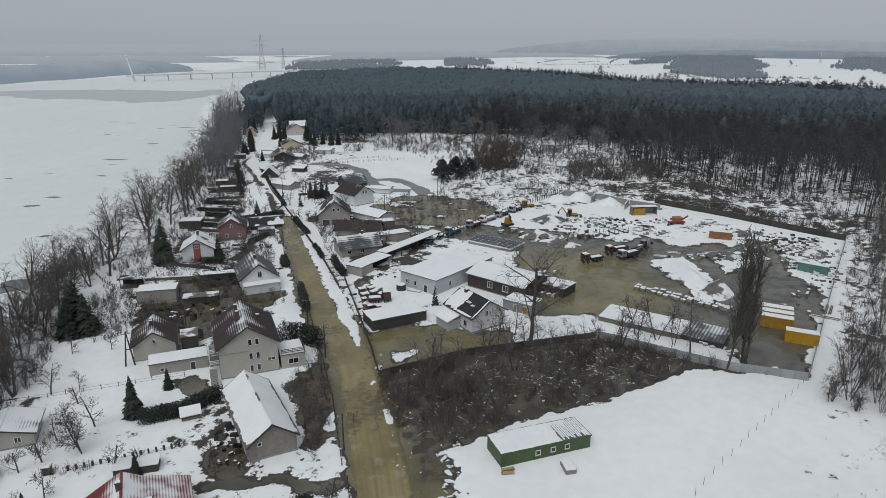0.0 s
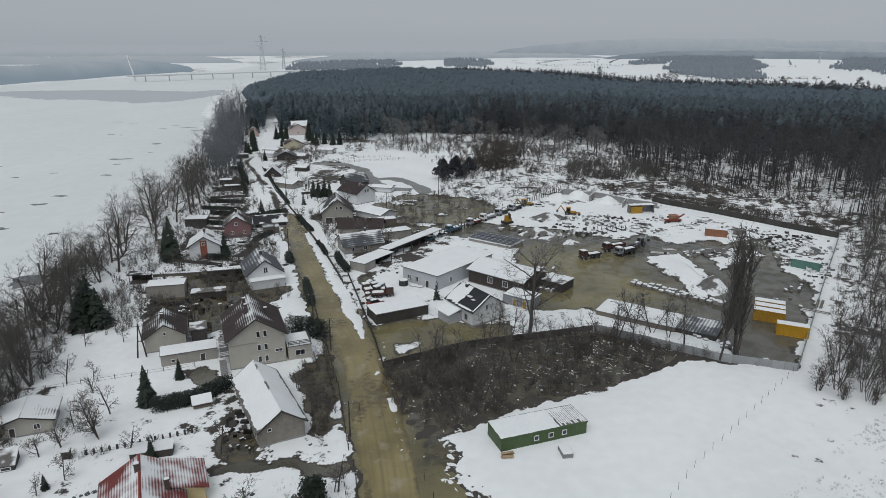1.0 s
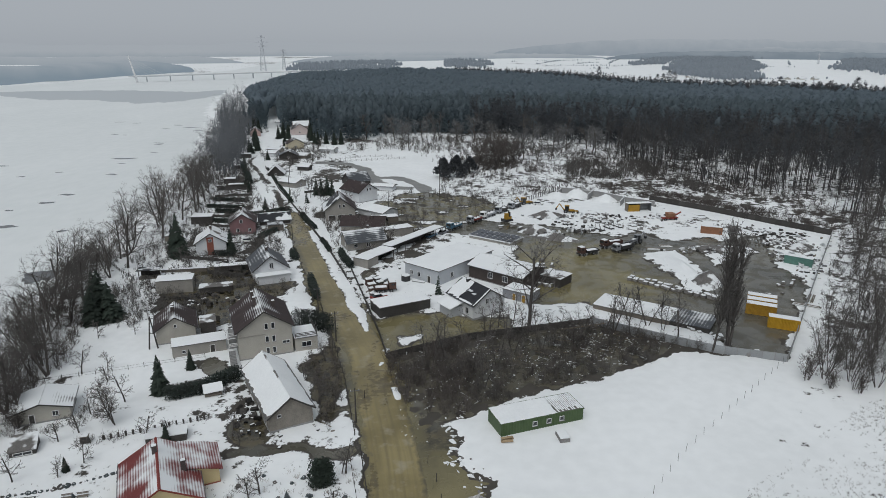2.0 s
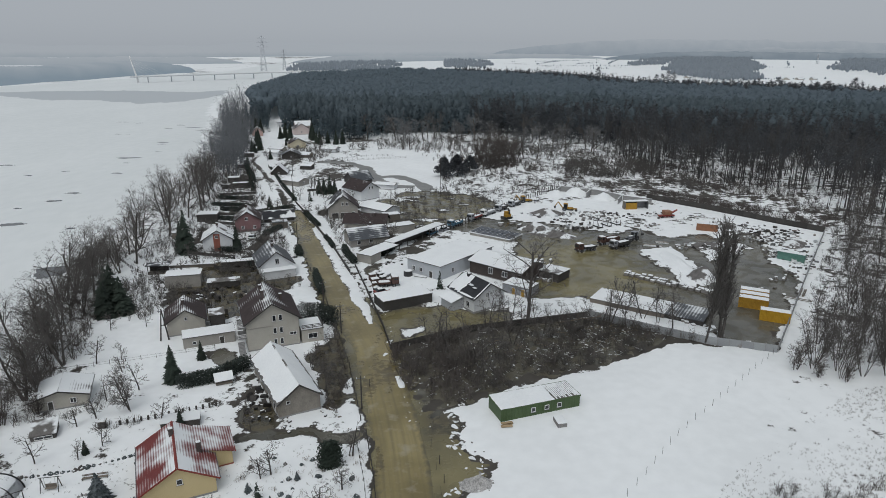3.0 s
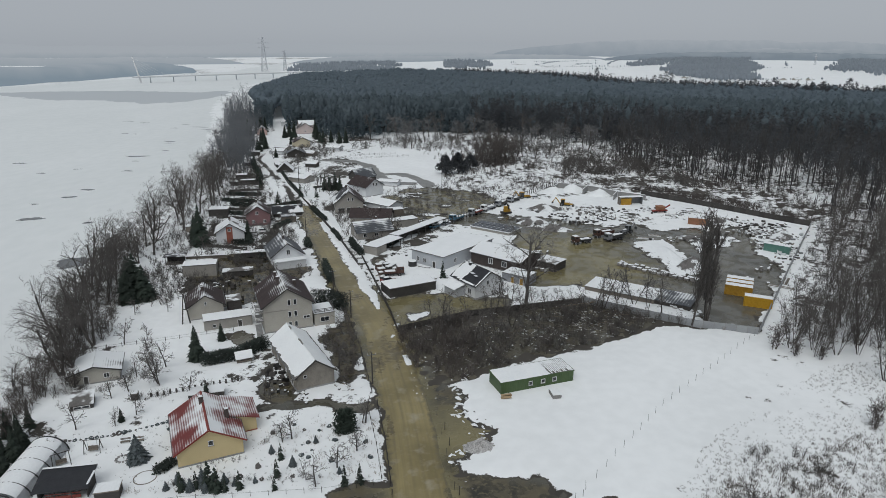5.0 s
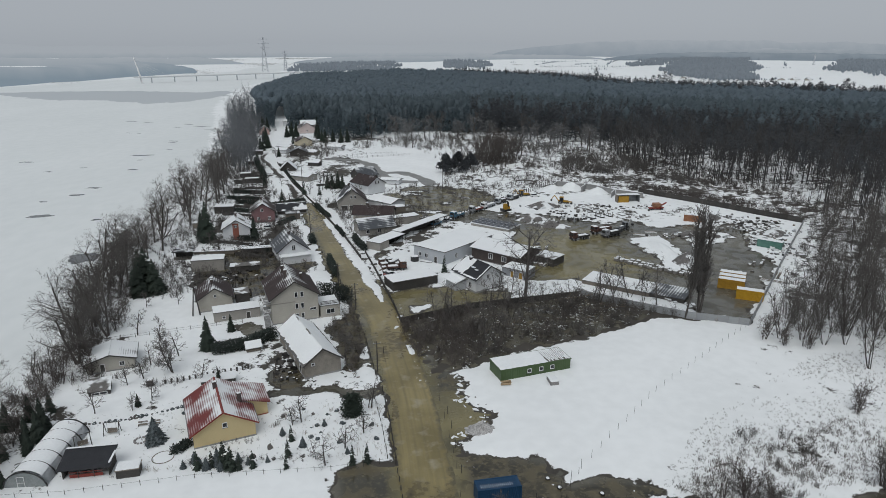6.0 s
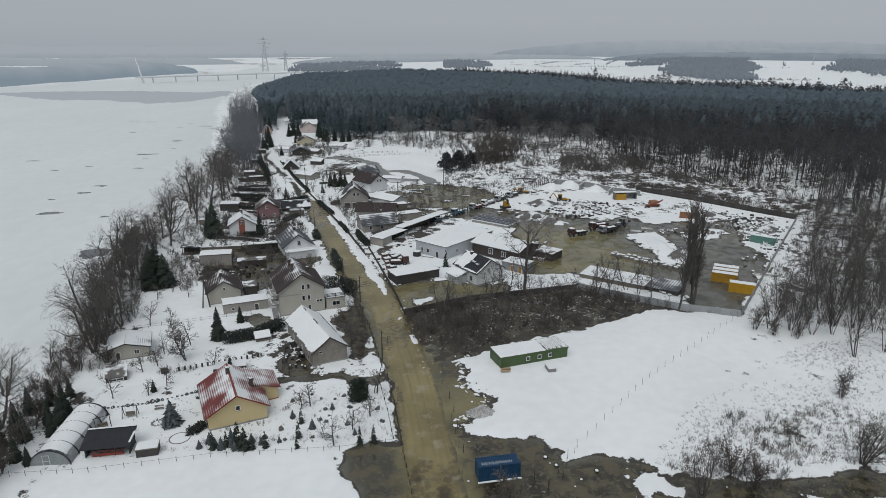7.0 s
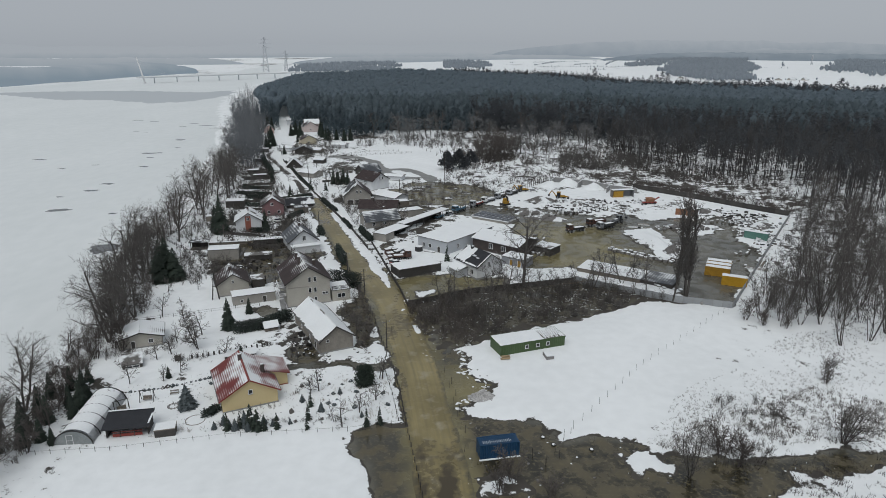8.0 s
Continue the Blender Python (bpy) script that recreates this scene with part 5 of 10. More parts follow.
# depot buildings
e1, e2 = -39.6, 50.4
flat_house("pale grey flat-roofed workshop with a snow roof", -6.4, 154.3, e2, 12.0, 24.0, 4.1, M["plaster_grey"], True, wins=[("f", 3.6, 1.2, 1.1, 1.3), ("f", 1.0, 1.2, 1.1, 1.3), ("r", -6.5, 1.2, 1.2, 1.4)], doors=[("f", -2.6, 0, 1.2, 2.2)], name="workshop", category="workshop", over=0.3)
dk = house("dark brown clad office building with a snowy ribbed roof", 10.0, 161.4, e1, 11.0, 17.0, 4.0, 5.6, M["cladding_dark"], ("sheet", 1), ("sheet", 0.86), 0.5, wins=[("r", -1.5, 1.5, 1.5, 1.7), ("r", 3.2, 1.5, 1.7, 1.6)], name="office_building", category="office")
wh = house("small white-rendered house with a black roof half under snow", 10.1, 130.9, 124, 9.2, 10.0, 3.9, 6.8, M["plaster_white"], ("dark", 0.16), ("sheet", 0.9), 0.5,
           wins=[("l", -2.6, 1.0, 1.3, 1.5), ("f", 0.6, 3.3, 0.9, 1.3)], chims=[(2.6, 0.5, 5.4, 7.1, 0.7, M["dark_paint"])])
snow_slab(0.4, 5.45, 0.06, 6.9, 5.0, 3.70, wh, 0.14, 0.7)
snow_slab(-5.45, -5.05, 0.06, 6.9, 5.0, 3.70, wh, 0.06)
snow_slab(-5.0, 0.6, 4.45, 4.05, 5.0, 3.70, wh, 0.06)
part("skylight", bm_box([(-2.6, 2.6, 5.4, 1.0, 0.8, 0.12)]), M["film"], wh)
part("skylight", bm_box([(-0.8, 2.3, 5.6, 1.4, 0.9, 0.12)]), M["film"], wh)
part("porch_wall", bm_box([(1.5, 6.3, 1.1, 4.6, 3.4, 2.4)]), M["plaster_grey"], wh)
sheet_roof("porch_roof", -1.2, 4.4, 4.4, 3.35, 8.5, 2.35, 0.12, roof("sheet", 0.9), wh)
snow_slab(-1.1, 4.3, 4.5, 3.36, 8.4, 2.37, wh)
flat_house("row of site cabins under one snowy roof", 17.4, 140.2, 54, 7.6, 5.4, 2.5, M["grey_paint"], True, doors=[("f", 0.5, 0, 1.0, 2.0), ("f", -2.2, 0, 1.2, 2.1)], door_mat=M["yellow_rust"], name="site_cabin", category="cabin")
flat_house("dark open store behind the office with thin snow", 27.5, 151.5, 50, 6.5, 6.0, 2.4, M["timber_dark"], 0.6, name="shed")
pv = empty("solar_shed", pose(14.3, 190.7, 0, 0, 0, -36), "low shed carrying rows of dark solar panels", "solar panels")
part("shed_wall", bm_box([(0, 4, 0.45, 15.4, 8.2, 1.3)]), M["plaster_dun"], pv)
part("roof_deck", bm_box([(0, 4, 1.17, 16.0, 8.8, 0.15)]), roof("felt", 0.9), pv)
for i in range(8):
    for j in range(2):
        part("solar_panel", bm_box([(-6.9 + 1.97 * i, 2.0 + 3.7 * j, 1.45 + 0.05 * j, 1.86, 3.5, 0.07)]), M["panel_dark"], pv)
for i in range(9):
    part("panel_rail", bm_box([(-7.88 + 1.97 * i, 4, 1.47, 0.09, 7.6, 0.09)]), M["white_paint"], pv)
flat_house("long low snow-roofed stock shed by the fence", 43.0, 130.4, 57, 18.0, 8.5, 1.2, M["timber_grey"], True, name="stock_shed", category="shed")
flat_house("open stock shed with a ribbed dark roof dusted with snow", 54.2, 123.6, 57, 9.0, 8.5, 1.2, M["timber_dark"], 0.45, name="stock_shed", category="shed", top="grey")

def corrugated(length, w, z0, z1, pitch=0.28, deep=0.05):
    """A box whose long sides are folded like trapezoid sheet."""
    k = int(length / pitch)
    side = []
    for i in range(k):
        x = -length / 2 + length * i / k
        for u, d in ((0.0, 0), (0.35, 0), (0.5, deep), (0.85, deep)):
            side.append((x + u * length / k, -w / 2 + d))
    side.append((length / 2, -w / 2))
    ring = side + [(-x, -y) for x, y in side]
    bm = bmesh.new()
    a, b = [bm.verts.new((x, y, z0)) for x, y in ring], [bm.verts.new((x, y, z1)) for x, y in ring]
    bm.faces.new(a[::-1])
    bm.faces.new(b)
    for i in range(len(ring)):
        bm.faces.new((a[i], a[(i + 1) % len(ring)], b[(i + 1) % len(ring)], b[i]))
    bmesh.ops.recalc_face_normals(bm, faces=bm.faces[:])
    return bm


# the green site hut in the snowfield
gr = empty("site_hut", pose(15.75, 83.45, 0, 0, 0, 19.4), "long green sheet-metal site hut with a snowy roof", "site hut")
bm = corrugated(15.0, 5.26, 0.3, 2.8, 0.5, 0.03)
bmesh.ops.translate(bm, verts=bm.verts[:], vec=(0, 2.65, 0))
part("wall", bm, M["green_sheet"], gr)
part("roof_edge", bm_box([(0, 0.03, 2.83, 15.3, 0.1, 0.2), (0, 5.3, 2.83, 15.3, 0.1, 0.2), (-7.6, 2.65, 2.83, 0.1, 5.4, 0.2), (7.6, 2.65, 2.83, 0.1, 5.4, 0.2)]), M["green_sheet"], gr)
part("roof_deck", bm_box([(0, 2.65, 2.86, 15.1, 5.2, 0.1)]), roof("felt", 0.45), gr)
snow_slab(-7.55, 2.6, 0.05, 2.92, 5.25, 2.93, gr, 0.12, 0.3)
for k in range(13):
    part("roof_rib", bm_box([(2.9 + 0.36 * k, 2.65, 2.925, 0.05, 5.1, 0.05)]), roof("felt", 0.45), gr)
    reach = 5.0 - 0.9 * max(0.0, math.sin(k * 2.3))
    part("snow_strip", bm_box([(3.08 + 0.36 * k, 5.2 - max(reach, 0.8) / 2, 2.935, 0.28, max(reach, 0.8), 0.04)], 0.01), snow, gr)
for u in (-1.5, 1.05, 3.45):
    window(gr, "r", u, 1.4, 0.85, 0.85, 15.0, 0.05)
for k in range(6):
    for sy in (0.2, 5.0):
        part("block_foot", bm_box([(-7.2 + 2.88 * k, sy, 0.12, 0.4, 0.3, 0.5)]), M["concrete"], gr)
tr = empty("snowed_trailer", pose(18.5, 80.6, 0, 0, 0, 100), "small grey box trailer topped with snow", "trailer")
part("load_bed", bm_box([(0, 0, 0.8, 2.5, 1.6, 1.05)], 0.05), M["stone"], tr)
part("snow_cover", bm_box([(0.0, 0, 1.42, 2.5, 1.62, 0.22)], 0.09), snow, tr)
for sy in (-0.75, 0.75):
    part("wheel", bm_cyl((0, sy - 0.08, 0.32), (0, sy + 0.08, 0.32), 0.32, sides=12), M["rubber"], tr)
part("drawbar", bm_box([(1.5, 0, 0.45, 0.7, 0.08, 0.08)]), M["steel"], tr)
bl = empty("timber_scrap", pose(9.6, 79.9, 0.2, 0, 0, 10), "heap of raw boards at the corner of the hut", "timber")
for k in range(9):
    part("board", bm_box([(0.3 * math.sin(k * 2.1), 0.5 * math.cos(k * 1.7), 0.05 + 0.10 * k, 2.1 - 0.08 * k, 0.5, 0.09, 9 * math.sin(k * 1.9))]), M["raw_board"], bl)


def container(label, x, y, ang, material, length=6.06, roofing=True, z=0.0, snow_all=True):
    """A ribbed steel container: sides, corner posts, rails, doors and lock rods. (x, y): middle of its long front."""
    a = radians(ang)
    w, h = 2.44, 2.55
    ob = empty("container", pose(x - math.sin(a) * w / 2, y + math.cos(a) * w / 2, z, 0, 0, ang), label, "container")
    part("body", corrugated(length - 0.1, w - 0.06, 0.08, h), material, ob)
    for sx in (-1, 1):
        for sy in (-1, 1):
            part("corner_post", bm_box([(sx * (length / 2 - 0.07), sy * (w / 2 - 0.07), h / 2 + 0.03, 0.14, 0.14, h + 0.06)]), material, ob)
    part("rail", bm_box([(0, s * (w / 2 - 0.06), q, length - 0.28, 0.12, 0.14) for s in (-1, 1) for q in (0.1, h)]), material, ob)
    for sy in (-0.57, 0.57):
        d = part("door", bm_box([(length / 2 - 0.03, sy, h / 2 + 0.05, 0.05, 1.08, h - 0.25)]), material, ob)
        part("lock_rod", bm_box([(length / 2 + 0.02, sy + q, h / 2, 0.04, 0.04, h - 0.2) for q in (-0.25, 0.25)]), M["steel"], d)
    if snow_all:
        snow_slab(-length / 2 + 0.04, length / 2 - 0.04, -w / 2 + 0.05, h + 0.08, w / 2 - 0.05, h + 0.08, ob, 0.14)
    else:
        part("roof_rib", bm_box([(-length / 2 + 0.25 + 0.28 * i, 0, h + 0.06, 0.1, w - 0.3, 0.05) for i in range(int(length / 0.28) - 1)]), material, ob)
        part("snow_strip", bm_box([(-length / 2 + 0.39 + 0.28 * i, -0.45 + 0.05 * math.sin(i * 1.3), h + 0.05, 0.05, 0.6 + 0.25 * math.sin(i * 2.9), 0.05) for i in range(1, int(length / 0.34))]), snow, ob)
    return ob


bc = container("blue steel container standing in flood water", 5.6, 47.1, 11, M["blue_sheet"], 6.4, snow_all=False)
part("snow_ledge", bm_box([(0, -1.33, 0.06, 6.7, 0.32, 0.16)], 0.05), snow, bc)
container("bright yellow container with a snowy roof", 75.6, 123.7, -25, M["yellow_sheet"], 6.4)
container("rust-yellow container with a snowy roof", 74.2, 131.6, -27, M["yellow_rust"], 6.6)
container("rust-yellow container with a snowy roof", 75.6, 134.4, -27, M["yellow_rust"], 6.6)
container("dull yellow container with a snowy roof", 77.0, 137.2, -27, M["yellow_rust"], 6.6)
container("pale green container with a snowy roof", 102.0, 167.9, -39, M["green_pale"], 7.4)
container("faded orange container with a snowy roof", 89.9, 200.4, -21, M["orange_sheet"], 6.8)

# far houses along the road
FAR = ((-81.5, 299, 100, 7.6, 8, 1.6, 5.2, "timber_dark", "felt", 0.85, "dark wooden A-frame cabin with snow on its roof"), (-64.3, 275, 150, 7.0, 10, 2.6, 3.6, "plaster_dun", "felt", 1, "low house with a white roof"),
       (-68.0, 315, 165, 4.5, 6, 2.4, 3.0, "timber_dark", "felt", 1, "dark shed with a white roof"), (-90.5, 385, 112, 10, 9, 3.8, 6.4, "plaster_cream", "brown", 0.50, "cream-yellow house with a brown snow-edged roof"),
       (-86.0, 346, 100, 10, 8, 2.8, 5.2, "timber_dark", "grey", 0.45, "dark house with a grey roof and snow"), (-95, 358, 170, 6, 9, 2.6, 3.6, "plaster_white", "felt", 1, "low white house with a snowy roof"),
       (-102, 451, 110, 11, 10, 4.6, 8.0, "plaster_shell", "brown", 0.62, "pale pink house with a snow-streaked brown roof"), (-109, 462, 20, 10, 11, 5.6, 8.6, "plaster_shell", "felt", 1, "pale two-storey house with a white roof"), (-121, 500, 170, 9, 9, 4.0, 6.0, "plaster_white", "felt", 1, "white house with a snowy roof"),
       (-131, 442, 105, 7, 8, 3.6, 6.4, "plaster_rose", "brown", 0.55, "small brick-coloured house with a brown snowy roof"), (-150, 452, 105, 7, 7, 2.6, 4.6, "timber_dark", "felt", 0.9, "hut among trees with a snowy roof"),
       (-44.5, 280, 38, 8.5, 10, 2.2, 5.4, "timber_dark", "grey", 0.34, "dark barn with a grey snow-streaked roof"), (-22.0, 268, 165, 5, 9, 2.4, 3.0, "plaster_white", "felt", 1, "low white shed with a snowy roof"),
       (-76, 352, 160, 5, 8, 2.2, 3.2, "timber_grey", "felt", 0.9, "shed with a snowy roof"), (-96, 372, 160, 5, 9, 2.4, 3.2, "plaster_dun", "felt", 0.9, "shed with a snowy roof"),
       (-133, 395, 105, 8, 8, 2.6, 4.6, "timber_dark", "felt", 0.9, "hut among trees with a snowy roof"), (-122, 352, 105, 7, 7, 2.6, 4.2, "timber_dark", "felt", 1, "hut by the river trees with a snowy roof"), (-64, 372, 165, 6, 9, 2.5, 3.4, "plaster_white", "felt", 1, "low snow-covered building by the orchard"))
for x, y, ang, W, L, he, hr, wall, kind, amount, lab in FAR:
    house(lab, x, y, ang, W, L, he, hr, M[wall], (kind, amount), (kind, amount), 0.5, wins=[("f", 0, he * 0.35, 1.0, 1.1)] if W > 6 else ())


# ---- fences ----
def panel_fence(label, pts, height, material, step=2.5, name="fence"):
    """Posts with a panel between each two, along a line on the ground."""
    c = along_line(pts, step)
    ob = empty(name, pose(c[0][0], c[0][1], 0), label, "fence")
    post_me, panel_me = {}, {}
    for i, (p, q) in enumerate(zip(c[:-1], c[1:])):
        d, a = math.hypot(*(q - p)), math.degrees(math.atan2(*(q - p)[::-1]))
        key = round(d, 2)
        if key not in panel_me:
            bm = bm_box([(0, 0, height / 2 - 0.1, d - 0.14, 0.06, height)] + [(0, 0, height * k, d - 0.14, 0.09, 0.05) for k in (0.25, 0.5, 0.75)])
            panel_me[key] = bpy.data.meshes.new("panel")
            bm.to_mesh(panel_me[key])
            bm.free()
            panel_me[key].materials.append(material)
        o = new("panel", panel_me[key])
        o.parent = ob
        m = (p + q) / 2 - c[0]
        o.matrix_local = pose(m[0], m[1], 0, 0, 0, a)
        if not post_me:
            bm = bm_box([(0, 0, height / 2 - 0.1, 0.16, 0.16, height + 0.15)])
            post_me[0] = bpy.data.meshes.new("post")
            bm.to_mesh(post_me[0])
            bm.free()
            post_me[0].materials.append(M["concrete"] if material == M["fence_panel"] else material)
        o = new("post", post_me[0])
        o.parent = ob
        o.matrix_local = pose(p[0] - c[0][0], p[1] - c[0][1], 0, 0, 0, a)
    return ob


def wire_fence(label, pts, height=1.2, step=2.5, rails=(0.3, 0.75, 1.1), r=0.05, material="timber_dark", lean=0.0, name="fence"):
    c = along_line(pts, step)
    ob = empty(name, pose(c[0][0], c[0][1], 0), label, "fence")
    me = bpy.data.meshes.new("post")
    bm = bm_box([(0, 0, height / 2 - 0.1, r * 2, r * 2, height + 0.3)])
    bm.to_mesh(me)
    bm.free()
    me.materials.append(M[material])
    jig = random.Random(len(c))
    for p in c:
        o = new("post", me)
        o.parent = ob
        o.matrix_local = pose(p[0] - c[0][0], p[1] - c[0][1], 0, jig.uniform(-lean, lean), jig.uniform(-lean, lean), jig.uniform(0, 90))
    for z in rails:
        bm, last = bmesh.new(), None
        for p in c:
            x, y = p - c[0]
            ring = [bm.verts.new((x, y, z - 0.018)), bm.verts.new((x + 0.016, y, z)), bm.verts.new((x, y, z + 0.018)), bm.verts.new((x - 0.016, y, z))]
            if last:
                for q in range(4):
                    bm.faces.new((last[q], last[(q + 1) % 4], ring[(q + 1) % 4], ring[q]))
            last = ring
        part("rail", bm, M[material], ob)
    return ob


panel_fence("dark panel fence round the house court", [(-11.8, 109), (4.4, 118), (18.1, 122), (33, 126.3)], 1.7, M["fence_dark"])
panel_fence("grey panel fence round the depot", [(33.2, 126.2), (46.6, 117.5), (55.2, 112.2), (68.4, 107.8)], 2.0, M["fence_panel"])
panel_fence("grey panel fence along the depot's far side", [(68.6, 108.0), (82, 128), (95.7, 148.6), (129.6, 198.7)], 2.0, M["fence_panel"])
panel_fence("dark panel fence at the back of the depot", [(129.6, 199), (120.5, 209), (103.6, 229.5), (84, 250)], 2.4, M["fence_dark"])
wire_fence("dark post-and-rail mesh fence behind the parked trucks", [(50.7, 270.4), (25.3, 236.5), (1.7, 203), (-1.5, 200)], 2.2, 1.9, (0.3, 0.7, 1.1, 1.5, 2.0), 0.11)
panel_fence("dark roadside fence of the depot", [(-12.0, 109.2), (-14.6, 120.3), (-21.0, 143.4), (-26.6, 163)], 1.3, M["fence_dark"])
panel_fence("dark low roadside fence of the house plots", [(-27, 156.4), (-35.5, 180), (-53, 223), (-72.4, 268), (-93.2, 324)], 1.3, M["fence_dark"])
wire_fence("roadside garden fence with dark posts", [(-13.6, 78.0), (-11.5, 68), (-9.6, 56.6)], 1.2, 2.0, (0.08, 0.2, 0.5, 0.8, 1.1), 0.06)
wire_fence("inner garden fence line", [(-15.2, 77.0), (-12.6, 66), (-11.0, 57.5)], 0.7, 2.0, (0.2, 0.5), 0.06)
wire_fence("thin garden fence at the edge of the snowfield", [(-9.7, 56.6), (-19.3, 54.3), (-39.2, 52.4), (-56.3, 48.6), (-69.7, 47.3)], 1.1, 2.4, (0.9,), 0.03)
wire_fence("roadside fence of the farm plots", [(-15.0, 82), (-19.5, 101), (-25.5, 121), (-31.5, 140), (-41, 165)], 1.3, 2.4, (0.3, 0.7, 1.1), 0.06)
wire_fence("dark garden fence between plots", [(-41, 86.5), (-50, 82.5), (-55, 80.5)], 1.0, 1.1, (0.3, 0.6), 0.13)
wire_fence("wire fence along the river gardens", [(-48.8, 109), (-62, 104), (-78, 98)], 1.2, 3.0, (0.5, 1.0), 0.04)
wire_fence("dark garden fence down to the river", [(-84.4, 155.1), (-90, 160), (-97, 168)], 1.1, 1.6, (0.3, 0.6, 0.9), 0.08)
wire_fence("snowy ladder fence by the pond", [(-62, 338), (-40, 345), (-22, 352)], 1.4, 3.0, (0.4, 0.8, 1.2), 0.07)
wire_fence("orchard fence by the far houses", [(-70, 331), (-60, 345), (-45, 356), (-30, 358)], 1.4, 3.0, (0.5, 1.0), 0.06)
wire_fence("roadside fence by the flooded verge", [(-9.6, 56), (-7.7, 46), (-6.3, 38), (-5.6, 26)], 0.9, 2.2, (0.4,), 0.06, lean=4)
for k, (px, py) in enumerate(along_line([(14.6, 49.8), (37.1, 77.4), (67.1, 106.8)], 3.3)):
    o = empty("fence_stake", pose(px, py, 0, 3 * math.sin(k * 2.3), 3 * math.cos(k * 1.7)), "thin bare wooden stake in the snow", "stake", "stakes across the snowfield")
    part("stake", bm_cyl((0, 0, -0.3), (0, 0, 1.9), 0.03, 0.025, 6), M["timber_dark"], o)

# posts beside the mud
for px, py in ((-1.6, 70.5), (-0.9, 66), (-0.4, 60.5), (0.4, 54), (15.0, 47.2), (12.5, 45), (10.8, 47.6), (-14.8, 94)):
    o = empty("marker_post", pose(px, py, 0), "thin dark marker post in shallow water", "post", "marker posts")
    part("stake", bm_cyl((0, 0, -0.4), (0, 0, 1.5), 0.07, 0.06, 6), M["timber_dark"], o)


for pts in ([(-91, 222), (-70, 219)], [(-98.5, 266.5), (-87, 270.5)], [(-95.4, 253.3), (-81.3, 257.4)], [(-86, 209), (-71, 206)], [(-78, 173), (-63, 169)], [(-101, 272), (-84, 268)], [(-64, 131), (-52, 128)], [(-66, 160), (-55, 157)], [(-98, 285), (-88, 283)], [(-24, 168), (-14, 184)], [(-44, 226), (-33, 232)], [(-60, 262), (-49, 267)]):
    panel_fence("dark low board fence between garden plots", pts, 1.3, M["fence_dark"])


# ---- poles ----
def power_pole(x, y, h=8.5, a_frame=False, label="slim dark utility pole"):
    ob = empty("utility_pole", pose(x, y, 0, 0, 0, 20), label, "utility pole", "utility poles")
    if a_frame:
        for s in (-1, 1):
            part("leg", bm_cyl((s * 0.9, 0, -0.4), (0, 0, h), 0.17, 0.11, 8), M["timber_dark"], ob)
        part("tie", bm_box([(0, 0, h * 0.5, 1.0, 0.1, 0.12)]), M["timber_dark"], ob)
    else:
        part("mast", bm_cyl((0, 0, -0.4), (0, 0, h), 0.16, 0.10, 8), M["timber_dark"], ob)
    part("crossarm", bm_box([(0, 0, h - 0.5, 1.6, 0.1, 0.1)]), M["steel"], ob)
    for s in (-0.7, 0, 0.7):
        part("insulator", bm_cyl((s, 0, h - 0.42), (s, 0, h - 0.2), 0.06, 0.04, 6), M["white_paint"], ob)


power_pole(-15.3, 86.0, 6.5)
power_pole(-30.0, 131.5, 7.0)
power_pole(-23.6, 117.2, 7.0)
power_pole(-47.5, 183.5, 7.5)
power_pole(-60.9, 113.0, 7.5, True)
power_pole(-66.5, 262, 8.0)
power_pole(-74, 296, 8.0)
power_pole(-55, 254, 8.0, True)
power_pole(-80.5, 331, 8.0)
power_pole(-2.2, 259.0, 15.0, label="tall bare pole in the wet meadow")
power_pole(-21.5, 231, 8.0)


# ---- vehicles and machines ----
def wheel(parent, x, y, r, w=0.28):
    t = part("wheel", bm_cyl((x, y - w / 2, r), (x, y + w / 2, r), r, sides=14), M["rubber"], parent)
    part("rim", bm_cyl((x, y - w / 2 - 0.02, r), (x, y + w / 2 + 0.02, r), r * 0.5, sides=10), M["steel"], t)


